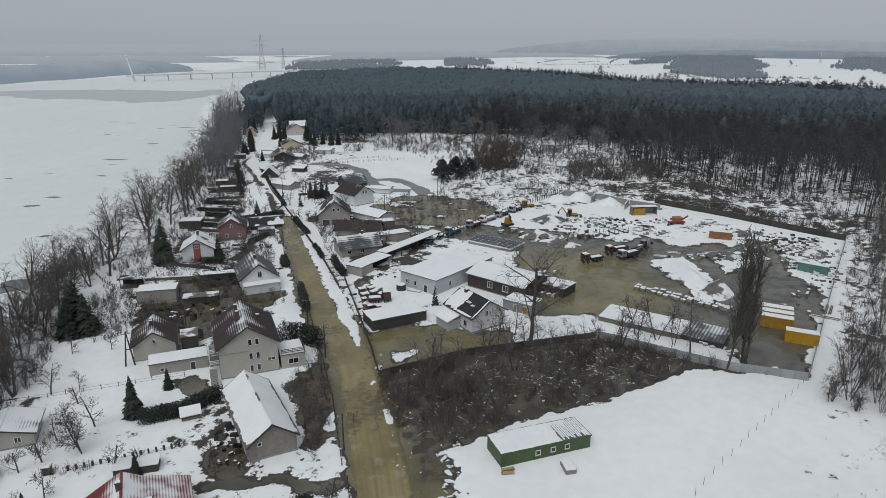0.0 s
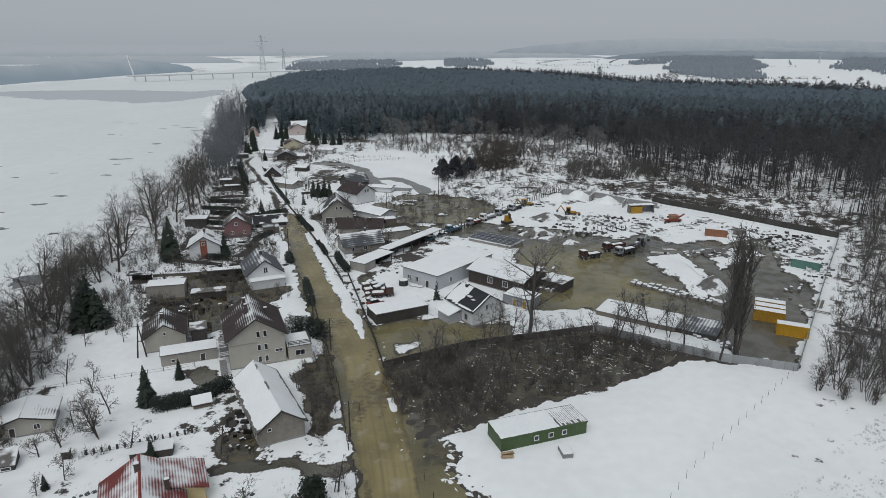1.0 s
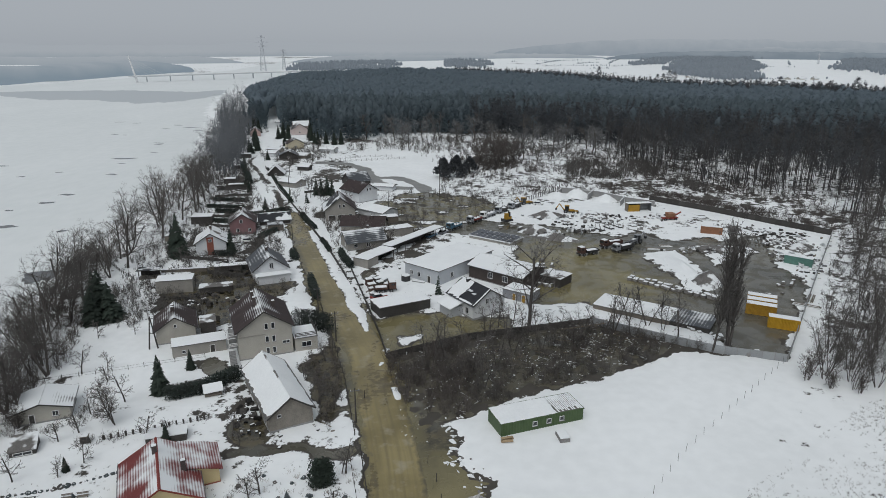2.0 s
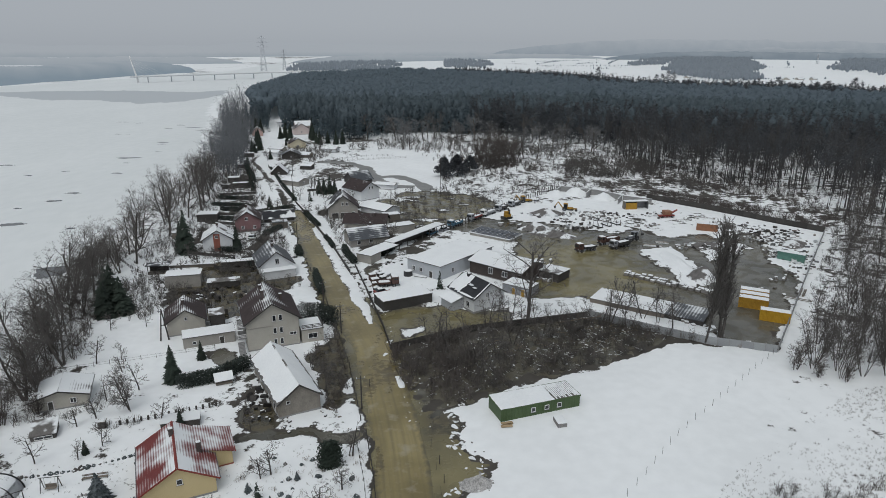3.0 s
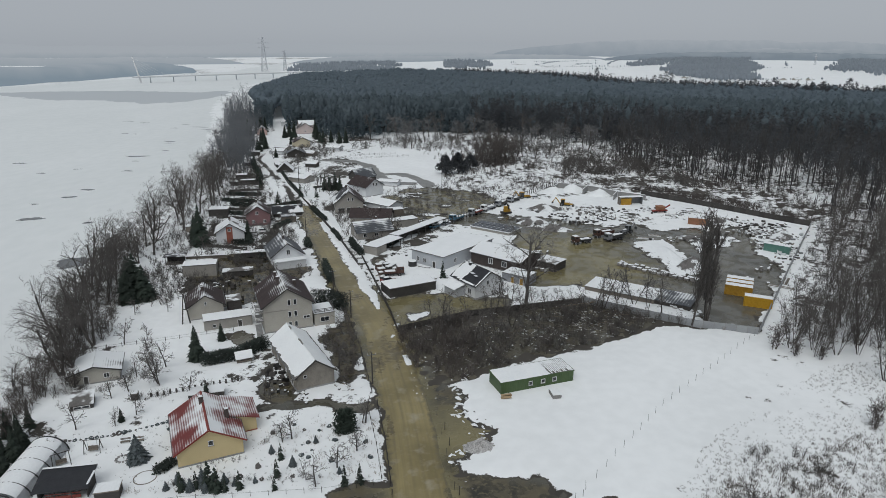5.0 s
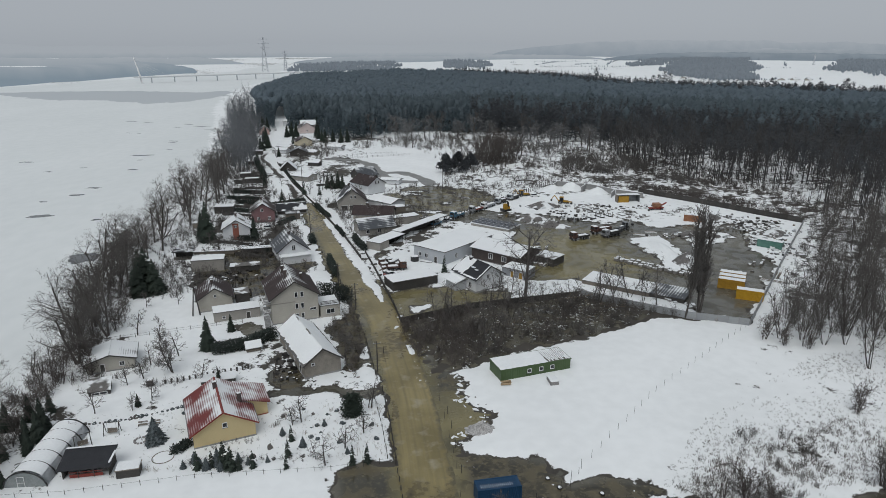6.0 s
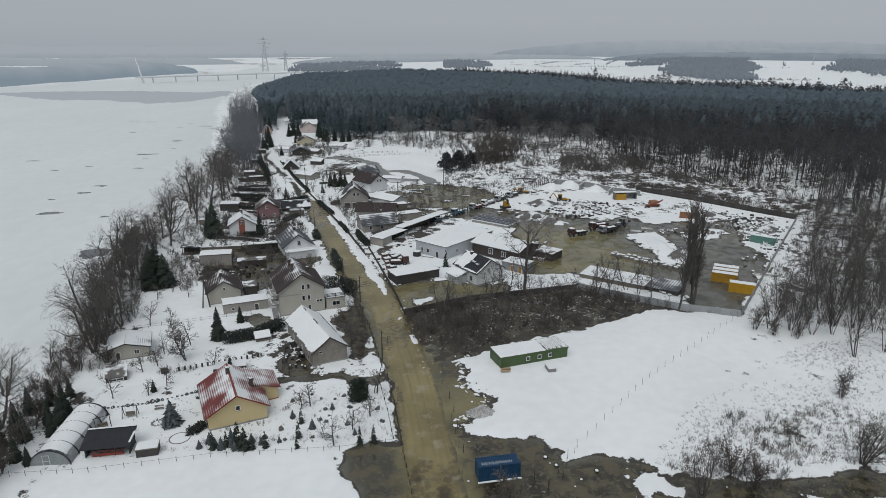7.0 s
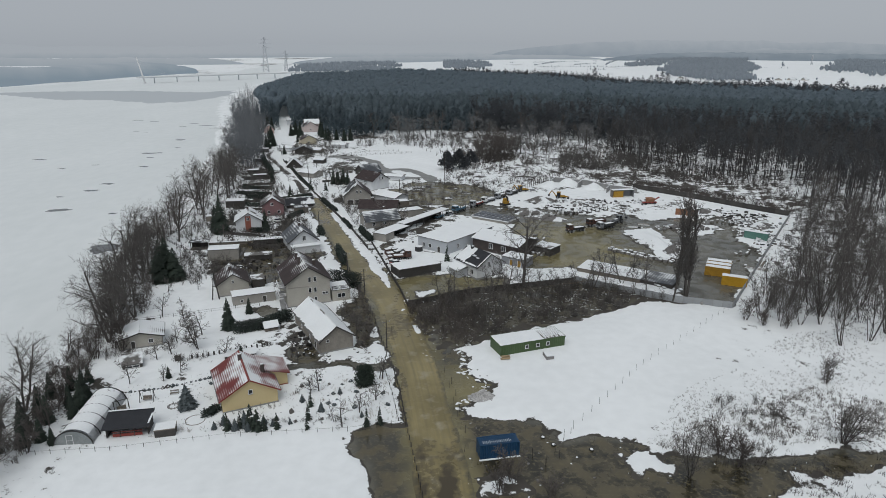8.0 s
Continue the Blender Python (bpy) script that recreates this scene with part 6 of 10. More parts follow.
def truck(x, y, ang, cab, bed, label, bed_h=0.9, length=7.0, loaded=True):
    ob = empty("truck", pose(x, y, 0, 0, 0, ang), label, "truck", "trucks in the depot")
    part("chassis", bm_box([(0, 0, 0.8, length, 0.9, 0.25)]), M["dark_paint"], ob)
    bm = bm_prism([(-1.15, 0.9), (1.15, 0.9), (1.15, 1.9), (1.0, 2.75), (-1.0, 2.75), (-1.15, 1.9)], length / 2 - 1.9, length / 2)
    bmesh.ops.bevel(bm, geom=bm.edges[:], offset=0.1, segments=2, affect="EDGES")
    c = part("cab", bm, cab, ob)
    part("windscreen", bm_box([(length / 2 - 0.01, 0, 2.1, 0.06, 1.8, 0.75)]), M["glass"], c)
    for s in (-1, 1):
        part("side_window", bm_box([(length / 2 - 0.8, s * 1.08, 2.15, 0.9, 0.1, 0.6)]), M["glass"], c)
        part("headlight", bm_box([(length / 2 + 0.01, s * 0.85, 1.15, 0.05, 0.3, 0.2)]), M["white_paint"], c)
    part("cab_snow", bm_box([(length / 2 - 0.95, 0, 2.82, 1.7, 1.9, 0.14)], 0.06), snow, c)
    part("bumper", bm_box([(length / 2 + 0.05, 0, 0.7, 0.2, 2.2, 0.3)], 0.03), M["dark_paint"], ob)
    bx, bl = -1.0, length - 2.3
    part("load_bed", bm_box([(bx, 0, 1.1, bl, 2.3, 0.12), (bx, 1.15, 1.1 + bed_h / 2, bl, 0.08, bed_h), (bx, -1.15, 1.1 + bed_h / 2, bl, 0.08, bed_h), (bx - bl / 2, 0, 1.1 + bed_h / 2, 0.08, 2.3, bed_h), (bx + bl / 2, 0, 1.2 + bed_h / 2, 0.1, 2.3, bed_h + 0.3)]), bed, ob)
    if loaded:
        part("bed_snow", bm_box([(bx, 0, 1.15 + bed_h * 0.45, bl - 0.3, 2.1, bed_h * 0.7)], 0.2), snow, ob)
    for wx in (length / 2 - 1.3, -length / 2 + 1.0, -length / 2 + 2.2):
        for s in (-1, 1):
            wheel(ob, wx, s * 1.0, 0.5)
    return ob


def car(x, y, ang, paint_mat, label, length=4.3, snowy=True):
    ob = empty("car", pose(x, y, 0, 0, 0, ang), label, "car")
    bm = bm_prism([(-0.85, 0.35), (0.85, 0.35), (0.88, 0.75), (0.82, 0.95), (-0.82, 0.95), (-0.88, 0.75)], -length / 2, length / 2)
    bmesh.ops.bevel(bm, geom=bm.edges[:], offset=0.08, segments=2, affect="EDGES")
    body = part("body", bm, paint_mat, ob)
    cabin = bmesh.new()
    v0 = [cabin.verts.new(p) for p in ((-1.6, -0.76, 0.93), (1.0, -0.76, 0.93), (1.0, 0.76, 0.93), (-1.6, 0.76, 0.93), (-1.2, -0.6, 1.45), (0.3, -0.6, 1.45), (0.3, 0.6, 1.45), (-1.2, 0.6, 1.45))]
    for q in ((4, 5, 6, 7), (0, 1, 5, 4), (1, 2, 6, 5), (2, 3, 7, 6), (3, 0, 4, 7)):
        cabin.faces.new([v0[i] for i in q])
    bmesh.ops.recalc_face_normals(cabin, faces=cabin.faces[:])
    part("glasshouse", cabin, M["glass"], ob)
    part("car_roof", bm_box([(-0.45, 0, 1.48, 1.5, 1.2, 0.08)], 0.03), snow if snowy else paint_mat, ob)
    if snowy:
        part("bonnet_snow", bm_box([(length / 2 - 0.6, 0, 0.99, 1.0, 1.5, 0.08)], 0.03), snow, ob)
    for wx in (-1.3, 1.3):
        for s in (-1, 1):
            wheel(ob, wx, s * 0.78, 0.31, 0.2)
    for s in (-1, 1):
        part("headlight", bm_box([(length / 2 + 0.0, s * 0.6, 0.7, 0.05, 0.3, 0.15)]), M["white_paint"], body)


def digger(x, y, ang, paint_mat, label, boom_ang=50):
    """A wheeled backhoe loader: cab, bonnet, front bucket, rear boom."""
    ob = empty("digger", pose(x, y, 0, 0, 0, ang), label, "excavator", "machines in the depot")
    part("engine_bonnet", bm_box([(1.2, 0, 1.2, 2.0, 1.1, 0.9)], 0.12), paint_mat, ob)
    c = part("cab", bm_box([(-0.5, 0, 1.75, 1.5, 1.5, 2.0)], 0.1), M["glass"], ob)
    part("cab_roof", bm_box([(-0.5, 0, 2.82, 1.7, 1.7, 0.16)], 0.05), paint_mat, c)
    part("cab_pillar", bm_box([(-0.5 + a * 0.72, b * 0.72, 1.8, 0.1, 0.1, 1.95) for a in (-1, 1) for b in (-1, 1)]), paint_mat, c)
    part("chassis", bm_box([(0.3, 0, 0.75, 4.0, 1.0, 0.5)], 0.05), M["dark_paint"], ob)
    part("boom", bm_cyl((-1.5, 0, 1.0), (-3.4, 0, 3.4), 0.22, 0.18, 6), paint_mat, ob)
    d = part("dipper", bm_cyl((-3.4, 0, 3.4), (-4.6, 0, 1.6), 0.17, 0.13, 6), paint_mat, ob)
    part("bucket", bm_box([(-4.6, 0, 1.3, 0.7, 0.8, 0.7)], 0.1), M["dark_paint"], d)
    part("loader_arm", bm_box([(2.5, s * 0.7, 1.0, 2.2, 0.14, 0.25) for s in (-1, 1)]), paint_mat, ob)
    part("front_bucket", bm_prism([(-1.15, 0.1), (1.15, 0.1), (1.15, 0.9), (-1.15, 0.9)], 3.2, 3.9), M["dark_paint"], ob)
    for wx, r in ((-0.9, 0.75), (2.0, 0.5)):
        for s in (-1, 1):
            wheel(ob, wx, s * 0.95, r, 0.4)
    part("snow_cap", bm_box([(1.2, 0, 1.68, 1.7, 0.9, 0.08)], 0.03), snow, ob)
    return ob


truck(43.5, 178.2, 205, M["rust_paint"], M["dark_paint"], "dark flatbed truck with snow standing in flood water", 0.5)
truck(52.5, 186.0, 205, M["rust_paint"], M["rust_paint"], "rusty orange-cabbed truck with a dark snow-topped bed", 1.1, 7.5)
truck(55.0, 181.8, 212, M["grey_paint"], M["dark_paint"], "pale truck with a snow-covered bed", 1.0, 7.5)
truck(16.0, 222.6, 232, M["white_paint"], M["grey_paint"], "white truck parked along the fence", 0.6, 8.0)
truck(27.5, 237.0, 232, M["grey_paint"], M["dark_paint"], "old grey truck at the fence with snow", 0.8, 7.0)
truck(3.2, 206.4, 232, M["blue_faded"], M["blue_faded"], "faded blue truck parked along the fence", 0.6, 6.5)
truck(21.6, 229.6, 232, M["grey_paint"], M["timber_dark"], "old truck with a dark bed at the fence", 0.9, 6.5)
truck(10.6, 215.6, 232, M["grey_paint"], M["red_paint"], "truck with a red low bed beside the fence", 0.5, 7.0)
truck(-15.6, 146.6, 12, M["rust_paint"], M["rust_paint"], "rust-red truck under thick snow in the court", 0.5, 5.6)
digger(61.5, 190.0, 215, M["grey_paint"], "dull grey-yellow wheel loader in shallow water")
digger(47.0, 229.6, -15, M["yellow_rust"], "yellow backhoe digger on snow with its arm raised")
digger(32.0, 243.0, 20, M["yellow_rust"], "yellow backhoe at the back fence")
car(37.4, 242.0, 5, M["white_paint"], "silver car parked on the snow", 4.2)
car(-63.6, 190.2, 10, M["white_paint"], "white car under snow in a yard", 4.4)
car(-4.6, 196.6, 55, M["blue_faded"], "faded blue car beside the lean-to", 4.6)
car(-16.8, 141.5, 30, M["red_paint"], "red car under snow by the court fence", 4.2)
car(-16.0, 137.6, 25, M["red_paint"], "second red car under snow by the fence", 4.2)
car(-0.6, 200.6, 55, M["grey_paint"], "grey car by the depot fence")

yl = empty("tipper", pose(22.8, 217.4, 0, 0, 0, 35), "yellow tracked loader at the snow's edge", "loader", "machines in the depot")
part("engine_body", bm_box([(0, 0, 1.3, 2.4, 1.8, 1.3)], 0.15), M["yellow_rust"], yl)
part("cab", bm_box([(-0.6, 0, 2.4, 1.2, 1.4, 1.1)], 0.08), M["yellow_rust"], yl)
for s in (-1, 1):
    part("track", bm_box([(0, s * 1.1, 0.45, 3.2, 0.5, 0.9)], 0.2), M["rubber"], yl)
    part("exhaust", bm_cyl((0.5 * s + 0.6, s * 0.9, 1.9), (0.5 * s + 0.6, s * 0.9, 3.6), 0.3, 0.26, 8), M["dark_paint"], yl)
part("blade", bm_box([(-2.0, 0, 0.6, 0.3, 2.8, 1.0)], 0.05), M["dark_paint"], yl)
rm = empty("red_crusher", pose(82.0, 219.0, 0, 0, 0, 10), "red and orange conveyor machine with snow", "machine", "machines in the depot")
part("frame_beam", bm_box([(0, 0, 1.0, 6, 1.6, 0.4)]), M["red_paint"], rm)
part("hopper", bm_prism([(-1.4, 2.8), (1.4, 2.8), (0.6, 1.2), (-0.6, 1.2)], -1.2, 1.6), M["orange_sheet"], rm)
part("conveyor", bm_cyl((1.0, 0, 1.2), (4.2, 0, 3.0), 0.35, 0.3, 6), M["red_paint"], rm)
for wx in (-2, 2):
    for s in (-1, 1):
        wheel(rm, wx, s * 0.9, 0.5)
bn = empty("steel_bin", pose(74.6, 231.5, 0, 0, 0, 8), "open-fronted yellow and grey steel store", "bin")
part("back", bm_box([(0, 2.4, 1.6, 9.5, 0.15, 3.4), (4.7, 1.2, 1.6, 0.15, 2.5, 3.4)]), M["steel"], bn)
part("yellow_front", bm_box([(-2.2, 0.0, 1.4, 4.4, 0.2, 2.8)]), M["yellow_rust"], bn)
part("side", bm_box([(-4.7, 1.2, 1.6, 0.2, 2.6, 3.4), (0.2, 1.2, 1.6, 0.15, 2.5, 3.3)]), M["timber_grey"], bn)
part("lid_snow", bm_box([(0, 1.2, 3.38, 9.6, 2.6, 0.15)], 0.05), snow, bn)

# storage bays of concrete walls with snow heaps
for x, y, ang, ln, h in ((55, 262, -22, 14, 2.6), (68, 252, -52, 14, 2.6), (78, 243, -35, 12, 2.4), (49.5, 262, -115, 9, 2.4), (61, 255, -115, 10, 2.6), (71, 243, -115, 9, 2.6), (60, 258, -20, 10, 2.6)):
    o = empty("bay_wall", pose(x, y, 0, 0, 0, ang), "grey concrete wall of a storage bay", "wall", "storage bays")
    for k in range(int(ln / 2)):
        part("block", bm_box([(-ln / 2 + 1 + 2 * k, 0, h / 2 - 0.1, 1.96, 0.35, h + 0.2)], 0.03), M["concrete"], o)
    part("snow_cap", bm_box([(0, 0, h + 0.06, ln, 0.3, 0.1)], 0.03), snow, o)


def heap(name, label, x, y, rx, ry, h, material, seed, rough=0.35, ang=0):
    """A low mound with a lumpy skin."""
    k = 26
    u = np.linspace(-1, 1, k)
    U, V = np.meshgrid(u, u)
    r = np.hypot(U, V)
    z = np.clip(1 - r * (0.85 + 0.4 * fbm(U * 3, V * 3, 1.0, seed, 3)), -0.1, 1) ** 1.0
    z = h * z * (1 - rough + 2 * rough * fbm(U * 6 + seed, V * 6, 1.0, seed + 4, 3)) - 0.05
    a = radians(ang)
    X, Y = U * rx, V * ry
    v = np.stack([x + X * math.cos(a) - Y * math.sin(a), y + X * math.sin(a) + Y * math.cos(a), z], -1).reshape(-1, 3)
    return tagged(new(name, fast_mesh(name, v, grid_faces(k, k), material, rough < 0.3)), label, "heap", kind="stuff")


pile_mat = roof_mat("rubble_under_snow", (0.075, 0.07, 0.065), (0.20, 0.19, 0.185), 0.45, 0.0, 0.9)
heap("snow_heap", "high snow-covered heap in a storage bay", 56, 258, 6, 6, 3.8, snow, 1, 0.2)
heap("snow_heap", "snow-covered heap in a storage bay", 66, 250, 6, 5.5, 3.0, snow, 2, 0.2)
heap("snow_heap", "snow-covered heap in a storage bay", 74, 239, 5, 5, 2.4, snow, 3, 0.2)
heap("snow_heap", "snow-covered heap beside the fence", 47, 255, 6, 5, 3.0, snow, 4, 0.2)
heap("rubble_heap", "grey rubble heap dusted with snow", 38, 224, 8, 5, 2.4, pile_mat, 5)
heap("rubble_heap", "snowy rubble heap at the water's edge", 31, 204, 6.5, 4, 2.4, pile_mat, 6, 0.3)
heap("rubble_heap", "pale snowy rubble heap by the office", 36, 196, 9, 4, 1.8, pile_mat, 7, 0.3, -20)
heap("rubble_heap", "grey rubble heap half under snow", 71, 155, 4.5, 8, 3.2, pile_mat, 8, 0.3, -25)
heap("snow_heap", "smooth snow heap in the flooded yard", 67.6, 166, 4, 14, 1.7, snow, 9, 0.25, 2)
heap("gravel_heap", "low pale gravel heap beside the mud", 4.2, 65.4, 3.1, 2.1, 1.5, M["gravel"], 10, 0.8)
heap("rubble_heap", "row of snow-dusted rubble at the depot's back", 100, 205, 9, 4, 1.5, pile_mat, 11, 0.35, -30)
heap("rubble_heap", "snow-dusted scrap heap by the far fence", 112, 185, 8, 4, 1.8, pile_mat, 12, 0.4, 50)
heap("rubble_heap", "snow-dusted scrap in shallow water", 84, 184, 8, 4, 1.2, pile_mat, 13, 0.4, -15)


def pallet(x, y, ang, hgt, sx=1.3, sy=1.1, snowy=True):
    ob = empty("stone_pallet", pose(x, y, 0, 0, 0, ang), "pallet of grey stone under a cap of snow" if snowy else "pallet of grey stone", "pallet", "pallets of stone")
    part("pallet_deck", bm_box([(0, 0, 0.12, sx, sy, 0.06)] + [(0, q, 0.0, sx, 0.12, 0.3) for q in (-sy / 2 + 0.1, 0, sy / 2 - 0.1)]), M["timber_grey"], ob)
    part("stone_load", bm_box([(0, 0, 0.15 + hgt / 2, sx * 0.92, sy * 0.92, hgt)], 0.06), M["stone"], ob)
    if snowy:
        part("snow_cap", bm_box([(0, 0, 0.2 + hgt, sx * 0.95, sy * 0.95, 0.14)], 0.06), snow, ob)


rng = random.Random(11)
for k, (px, py) in enumerate(along_line([(50.0, 155.5), (57, 149.5), (67.5, 141.0)], 1.55)):
    for row in (0, 1):
        pallet(px + 1.0 * row + rng.uniform(-0.3, 0.3), py + 1.3 * row + rng.uniform(-0.3, 0.3), -39 + rng.uniform(-8, 8), rng.uniform(0.4, 1.0))
for cx, cy, rx, ry, count in ((22, 208, 4, 2.5, 8), (54, 222, 8, 4, 14), (50, 214, 7, 3, 9), (60, 214, 4, 3, 8), (84, 181, 6, 3, 16), (76, 181, 3, 2, 7), (70, 206, 4, 2, 7), (97, 158, 4, 2, 7), (104, 176, 6, 5, 18), (112, 190, 8, 5, 20), (98, 190, 6, 4, 8), (92, 152, 5, 3, 9), (84, 143, 3, 3, 6), (105, 207, 6, 3, 10), (22, 160, 3, 8, 12), (28, 168, 3, 5, 7), (64, 111, 3, 1.2, 5), (-18.5, 153, 2.2, 3, 5), (60, 118, 2, 5, 6), (56, 124, 3, 3, 7), (86, 216, 5, 3, 8), (26, 152, 2, 3, 6)):
    for _ in range(count):
        small = 0.62 if cx > 75 else 0.85
        pallet(cx + rng.uniform(-rx, rx), cy + rng.uniform(-ry, ry), rng.uniform(0, 90), small * rng.uniform(0.25, 1.2), small * rng.uniform(1.0, 2.4), small * rng.uniform(0.8, 1.3), rng.random() < 0.75)


def beam_stack(x, y, ang, count, ln, label):
    ob = empty("beam_stack", pose(x, y, 0, 0, 0, ang), label, "beam stack", "stacks of beams")
    for k in range(count):
        part("beam", bm_box([(rng.uniform(-0.3, 0.3), 0.32 * (k % 6) - 0.8, 0.15 + 0.25 * (k // 6), ln * rng.uniform(0.8, 1), 0.24, 0.2)]), M["timber_grey"] if k % 3 else snow, ob)


beam_stack(74, 207, 35, 10, 5, "stack of steel beams with snow between them")
beam_stack(66, 183.5, -15, 8, 6, "low stack of planks in shallow water")
beam_stack(92, 142, 55, 12, 6, "leaning stack of snowy frames by the fence")
beam_stack(88, 137, -35, 12, 6, "pale stack of snowy boards behind the containers")
beam_stack(96, 218, -25, 10, 7, "stack of long beams under thin snow")
beam_stack(62, 209, 70, 8, 4, "stack of steel posts on the snow")
beam_stack(-19, 147, 62, 9, 4, "stack of boards with snow by the court fence")
beam_stack(70, 187, -10, 6, 4, "dark trestle with snow in the flooded yard")
# crowd of low snowy scrap round the yard's edge
for k in range(54):
    t = rng.random()
    px, py = 102 + 22 * t + rng.uniform(-6, 2), 158 + 40 * t + rng.uniform(-6, 6)
    o = empty("scrap_block", pose(px, py, 0, 0, 0, rng.uniform(0, 180)), "snow-capped piece of scrap on the depot ground", "scrap", "scrap along the fence")
    a, b, h = rng.uniform(0.4, 1.5), rng.uniform(0.3, 0.8), rng.uniform(0.2, 0.8)
    part("core", bm_box([(0, 0, h / 2 - 0.05, a, b, h + 0.1)], 0.04), rng.choice([M["timber_grey"], M["dark_paint"], M["stone"], M["steel"]]), o)
    if rng.random() < 0.8:
        part("snow_cap", bm_box([(0, 0, h + 0.05, a * 0.95, b * 0.95, 0.12)], 0.05), snow, o)
# snowed-up stored goods in the office court, the rain tank and the log rack
for k, (px, py, a, b, h) in enumerate(((-20.2, 151, 1.8, 1.4, 1.9), (-18.2, 152.4, 1.6, 1.3, 1.6), (-16.4, 152.8, 2.2, 1.2, 1.2), (-19.3, 149, 2.0, 1.5, 1.3), (-17.2, 149.6, 1.7, 1.4, 1.7), (-15.4, 149.8, 1.5, 1.2, 1.1), (-19.2, 146.6, 1.2, 1.1, 1.0), (-18.6, 143.6, 1.2, 0.9, 0.8), (-19.6, 154.2, 1.6, 1.2, 1.4))):
    o = empty("stored_crate", pose(px, py, 0, 0, 0, 25 + 17 * k % 50), "dark stored crate topped with thick snow", "crate", "stored goods in the court")
    part("crate_body", bm_box([(0, 0, h / 2 - 0.05, a, b, h + 0.1)], 0.06), M["rust_paint"] if k % 3 == 0 else M["timber_dark"] if k % 3 == 1 else M["steel"], o)
    part("crate_rib", bm_box([(q * a * 0.32, -b / 2 - 0.03, h / 2, 0.1, 0.06, h * 0.9) for q in (-1, 0, 1)]), M["timber_grey"], o)
    part("snow_cap", bm_box([(0, 0, h + 0.12, a * 1.04, b * 1.04, 0.26)], 0.11), snow, o)
tk = empty("water_tank", pose(-10.7, 154.6, 0), "squat black water tank with a snowy lid", "tank")
part("shell", bm_cyl((0, 0, -0.05), (0, 0, 1.7), 1.25, 1.2, 24), M["dark_paint"], tk)
part("lid_snow", bm_cyl((0, 0, 1.68), (0, 0, 1.84), 1.2, 1.0, 24), snow, tk)
dk = empty("loading_step", pose(-7.2, 153.4, 0, 0, 0, -25), "low snow-topped concrete step by the office wall", "step")
part("slab", bm_box([(0, 0, 0.2, 3.6, 1.2, 0.5)], 0.03), M["concrete"], dk)
part("snow_cap", bm_box([(0, 0, 0.5, 3.5, 1.1, 0.14)], 0.06), snow, dk)
for k in range(3):
    lr = empty("log_rack", pose(53.5 + 3.6 * k, 205.6 + 1.9 * k, 0, 0, 0, 118), "rack of dark logs between upright stakes", "log rack", "log racks")
    for q in range(6):
        part("log", bm_cyl((-2.0, -0.7 + 0.28 * q, 0.3 + 0.12 * (q % 2)), (2.0, -0.7 + 0.28 * q, 0.3 + 0.12 * (q % 2)), 0.13, 0.11, 7), M["timber_dark"], lr)
    for sx in (-1.4, 1.4):
        for sy in (-0.95, 0.95):
            part("upright", bm_box([(sx, sy, 0.95, 0.12, 0.12, 2.0)]), M["dark_paint"], lr)
    part("snow_cap", bm_box([(0, 0, 0.6, 3.4, 1.2, 0.1)], 0.04), snow, lr)
# farm clutter by the barn and in the gardens
for cx, cy, count in ((-32, 84, 9), (-33, 88, 7), (-21, 84, 6), (-36, 93, 6), (-27.5, 80.5, 4), (-62, 138, 10), (-52, 141, 8), (-66, 168, 10), (-74, 188, 8), (-56, 190, 8), (-50, 175, 6), (-78, 150, 6), (-30, 208, 8), (-24, 200, 6), (-60, 205, 8), (-15, 165, 6), (-12, 206, 8)):
    for _ in range(count):
        o = empty("yard_clutter", pose(cx + rng.uniform(-2.5, 2.5), cy + rng.uniform(-2, 2), 0, 0, 0, rng.uniform(0, 180)), "small snow-capped heap of farm clutter", "clutter", "clutter in the yards")
        k = 0.55 if cy < 95 else 0.9
        a, b, h = k * rng.uniform(0.4, 1.5), k * rng.uniform(0.4, 0.9), k * rng.uniform(0.2, 0.9)
        part("core", bm_box([(0, 0, h / 2 - 0.05, a, b, h + 0.1), (a * 0.3, b * 0.4, h * 0.4, a * 0.5, b * 0.5, h * 0.7, 30)], 0.05), rng.choice([M["timber_dark"], M["dark_paint"], M["stone"], M["timber_grey"]]), o)
        if rng.random() < 0.7:
            part("snow_cap", bm_box([(0, 0, h + 0.04, a * 0.9, b * 0.9, 0.1)], 0.04), snow, o)


# loose rubble and stone over the depot ground, too small to count
def rubble_field(name, label, places, material, seed):
    rg, v, f = np.random.default_rng(seed), [], []
    cube = np.array([(x, y, z) for z in (0, 1) for y in (-0.5, 0.5) for x in (-0.5, 0.5)])
    quad = np.array([(0, 1, 3, 2), (4, 5, 7, 6), (0, 1, 5, 4), (2, 3, 7, 6), (0, 2, 6, 4), (1, 3, 7, 5)])
    n0 = 0
    for cx, cy, rx, ry, count in places:
        for _ in range(count):
            s = rg.uniform(0.25, 1.3)
            w = cube * (s, s * rg.uniform(0.4, 1), s * rg.uniform(0.25, 0.8)) * (1 + 0.25 * rg.uniform(-1, 1, (8, 3)))
            a = rg.uniform(0, 6.28)
            c, q = math.cos(a), math.sin(a)
            v.append(np.stack([cx + rg.normal(0, 0.5) * rx + w[:, 0] * c - w[:, 1] * q, cy + rg.normal(0, 0.5) * ry + w[:, 0] * q + w[:, 1] * c, w[:, 2] + 0.02], 1))
            f.append(quad + n0)
            n0 += 8
    tagged(new(name, fast_mesh(name, np.concatenate(v), np.concatenate(f), material)), label, "rubble", kind="stuff")


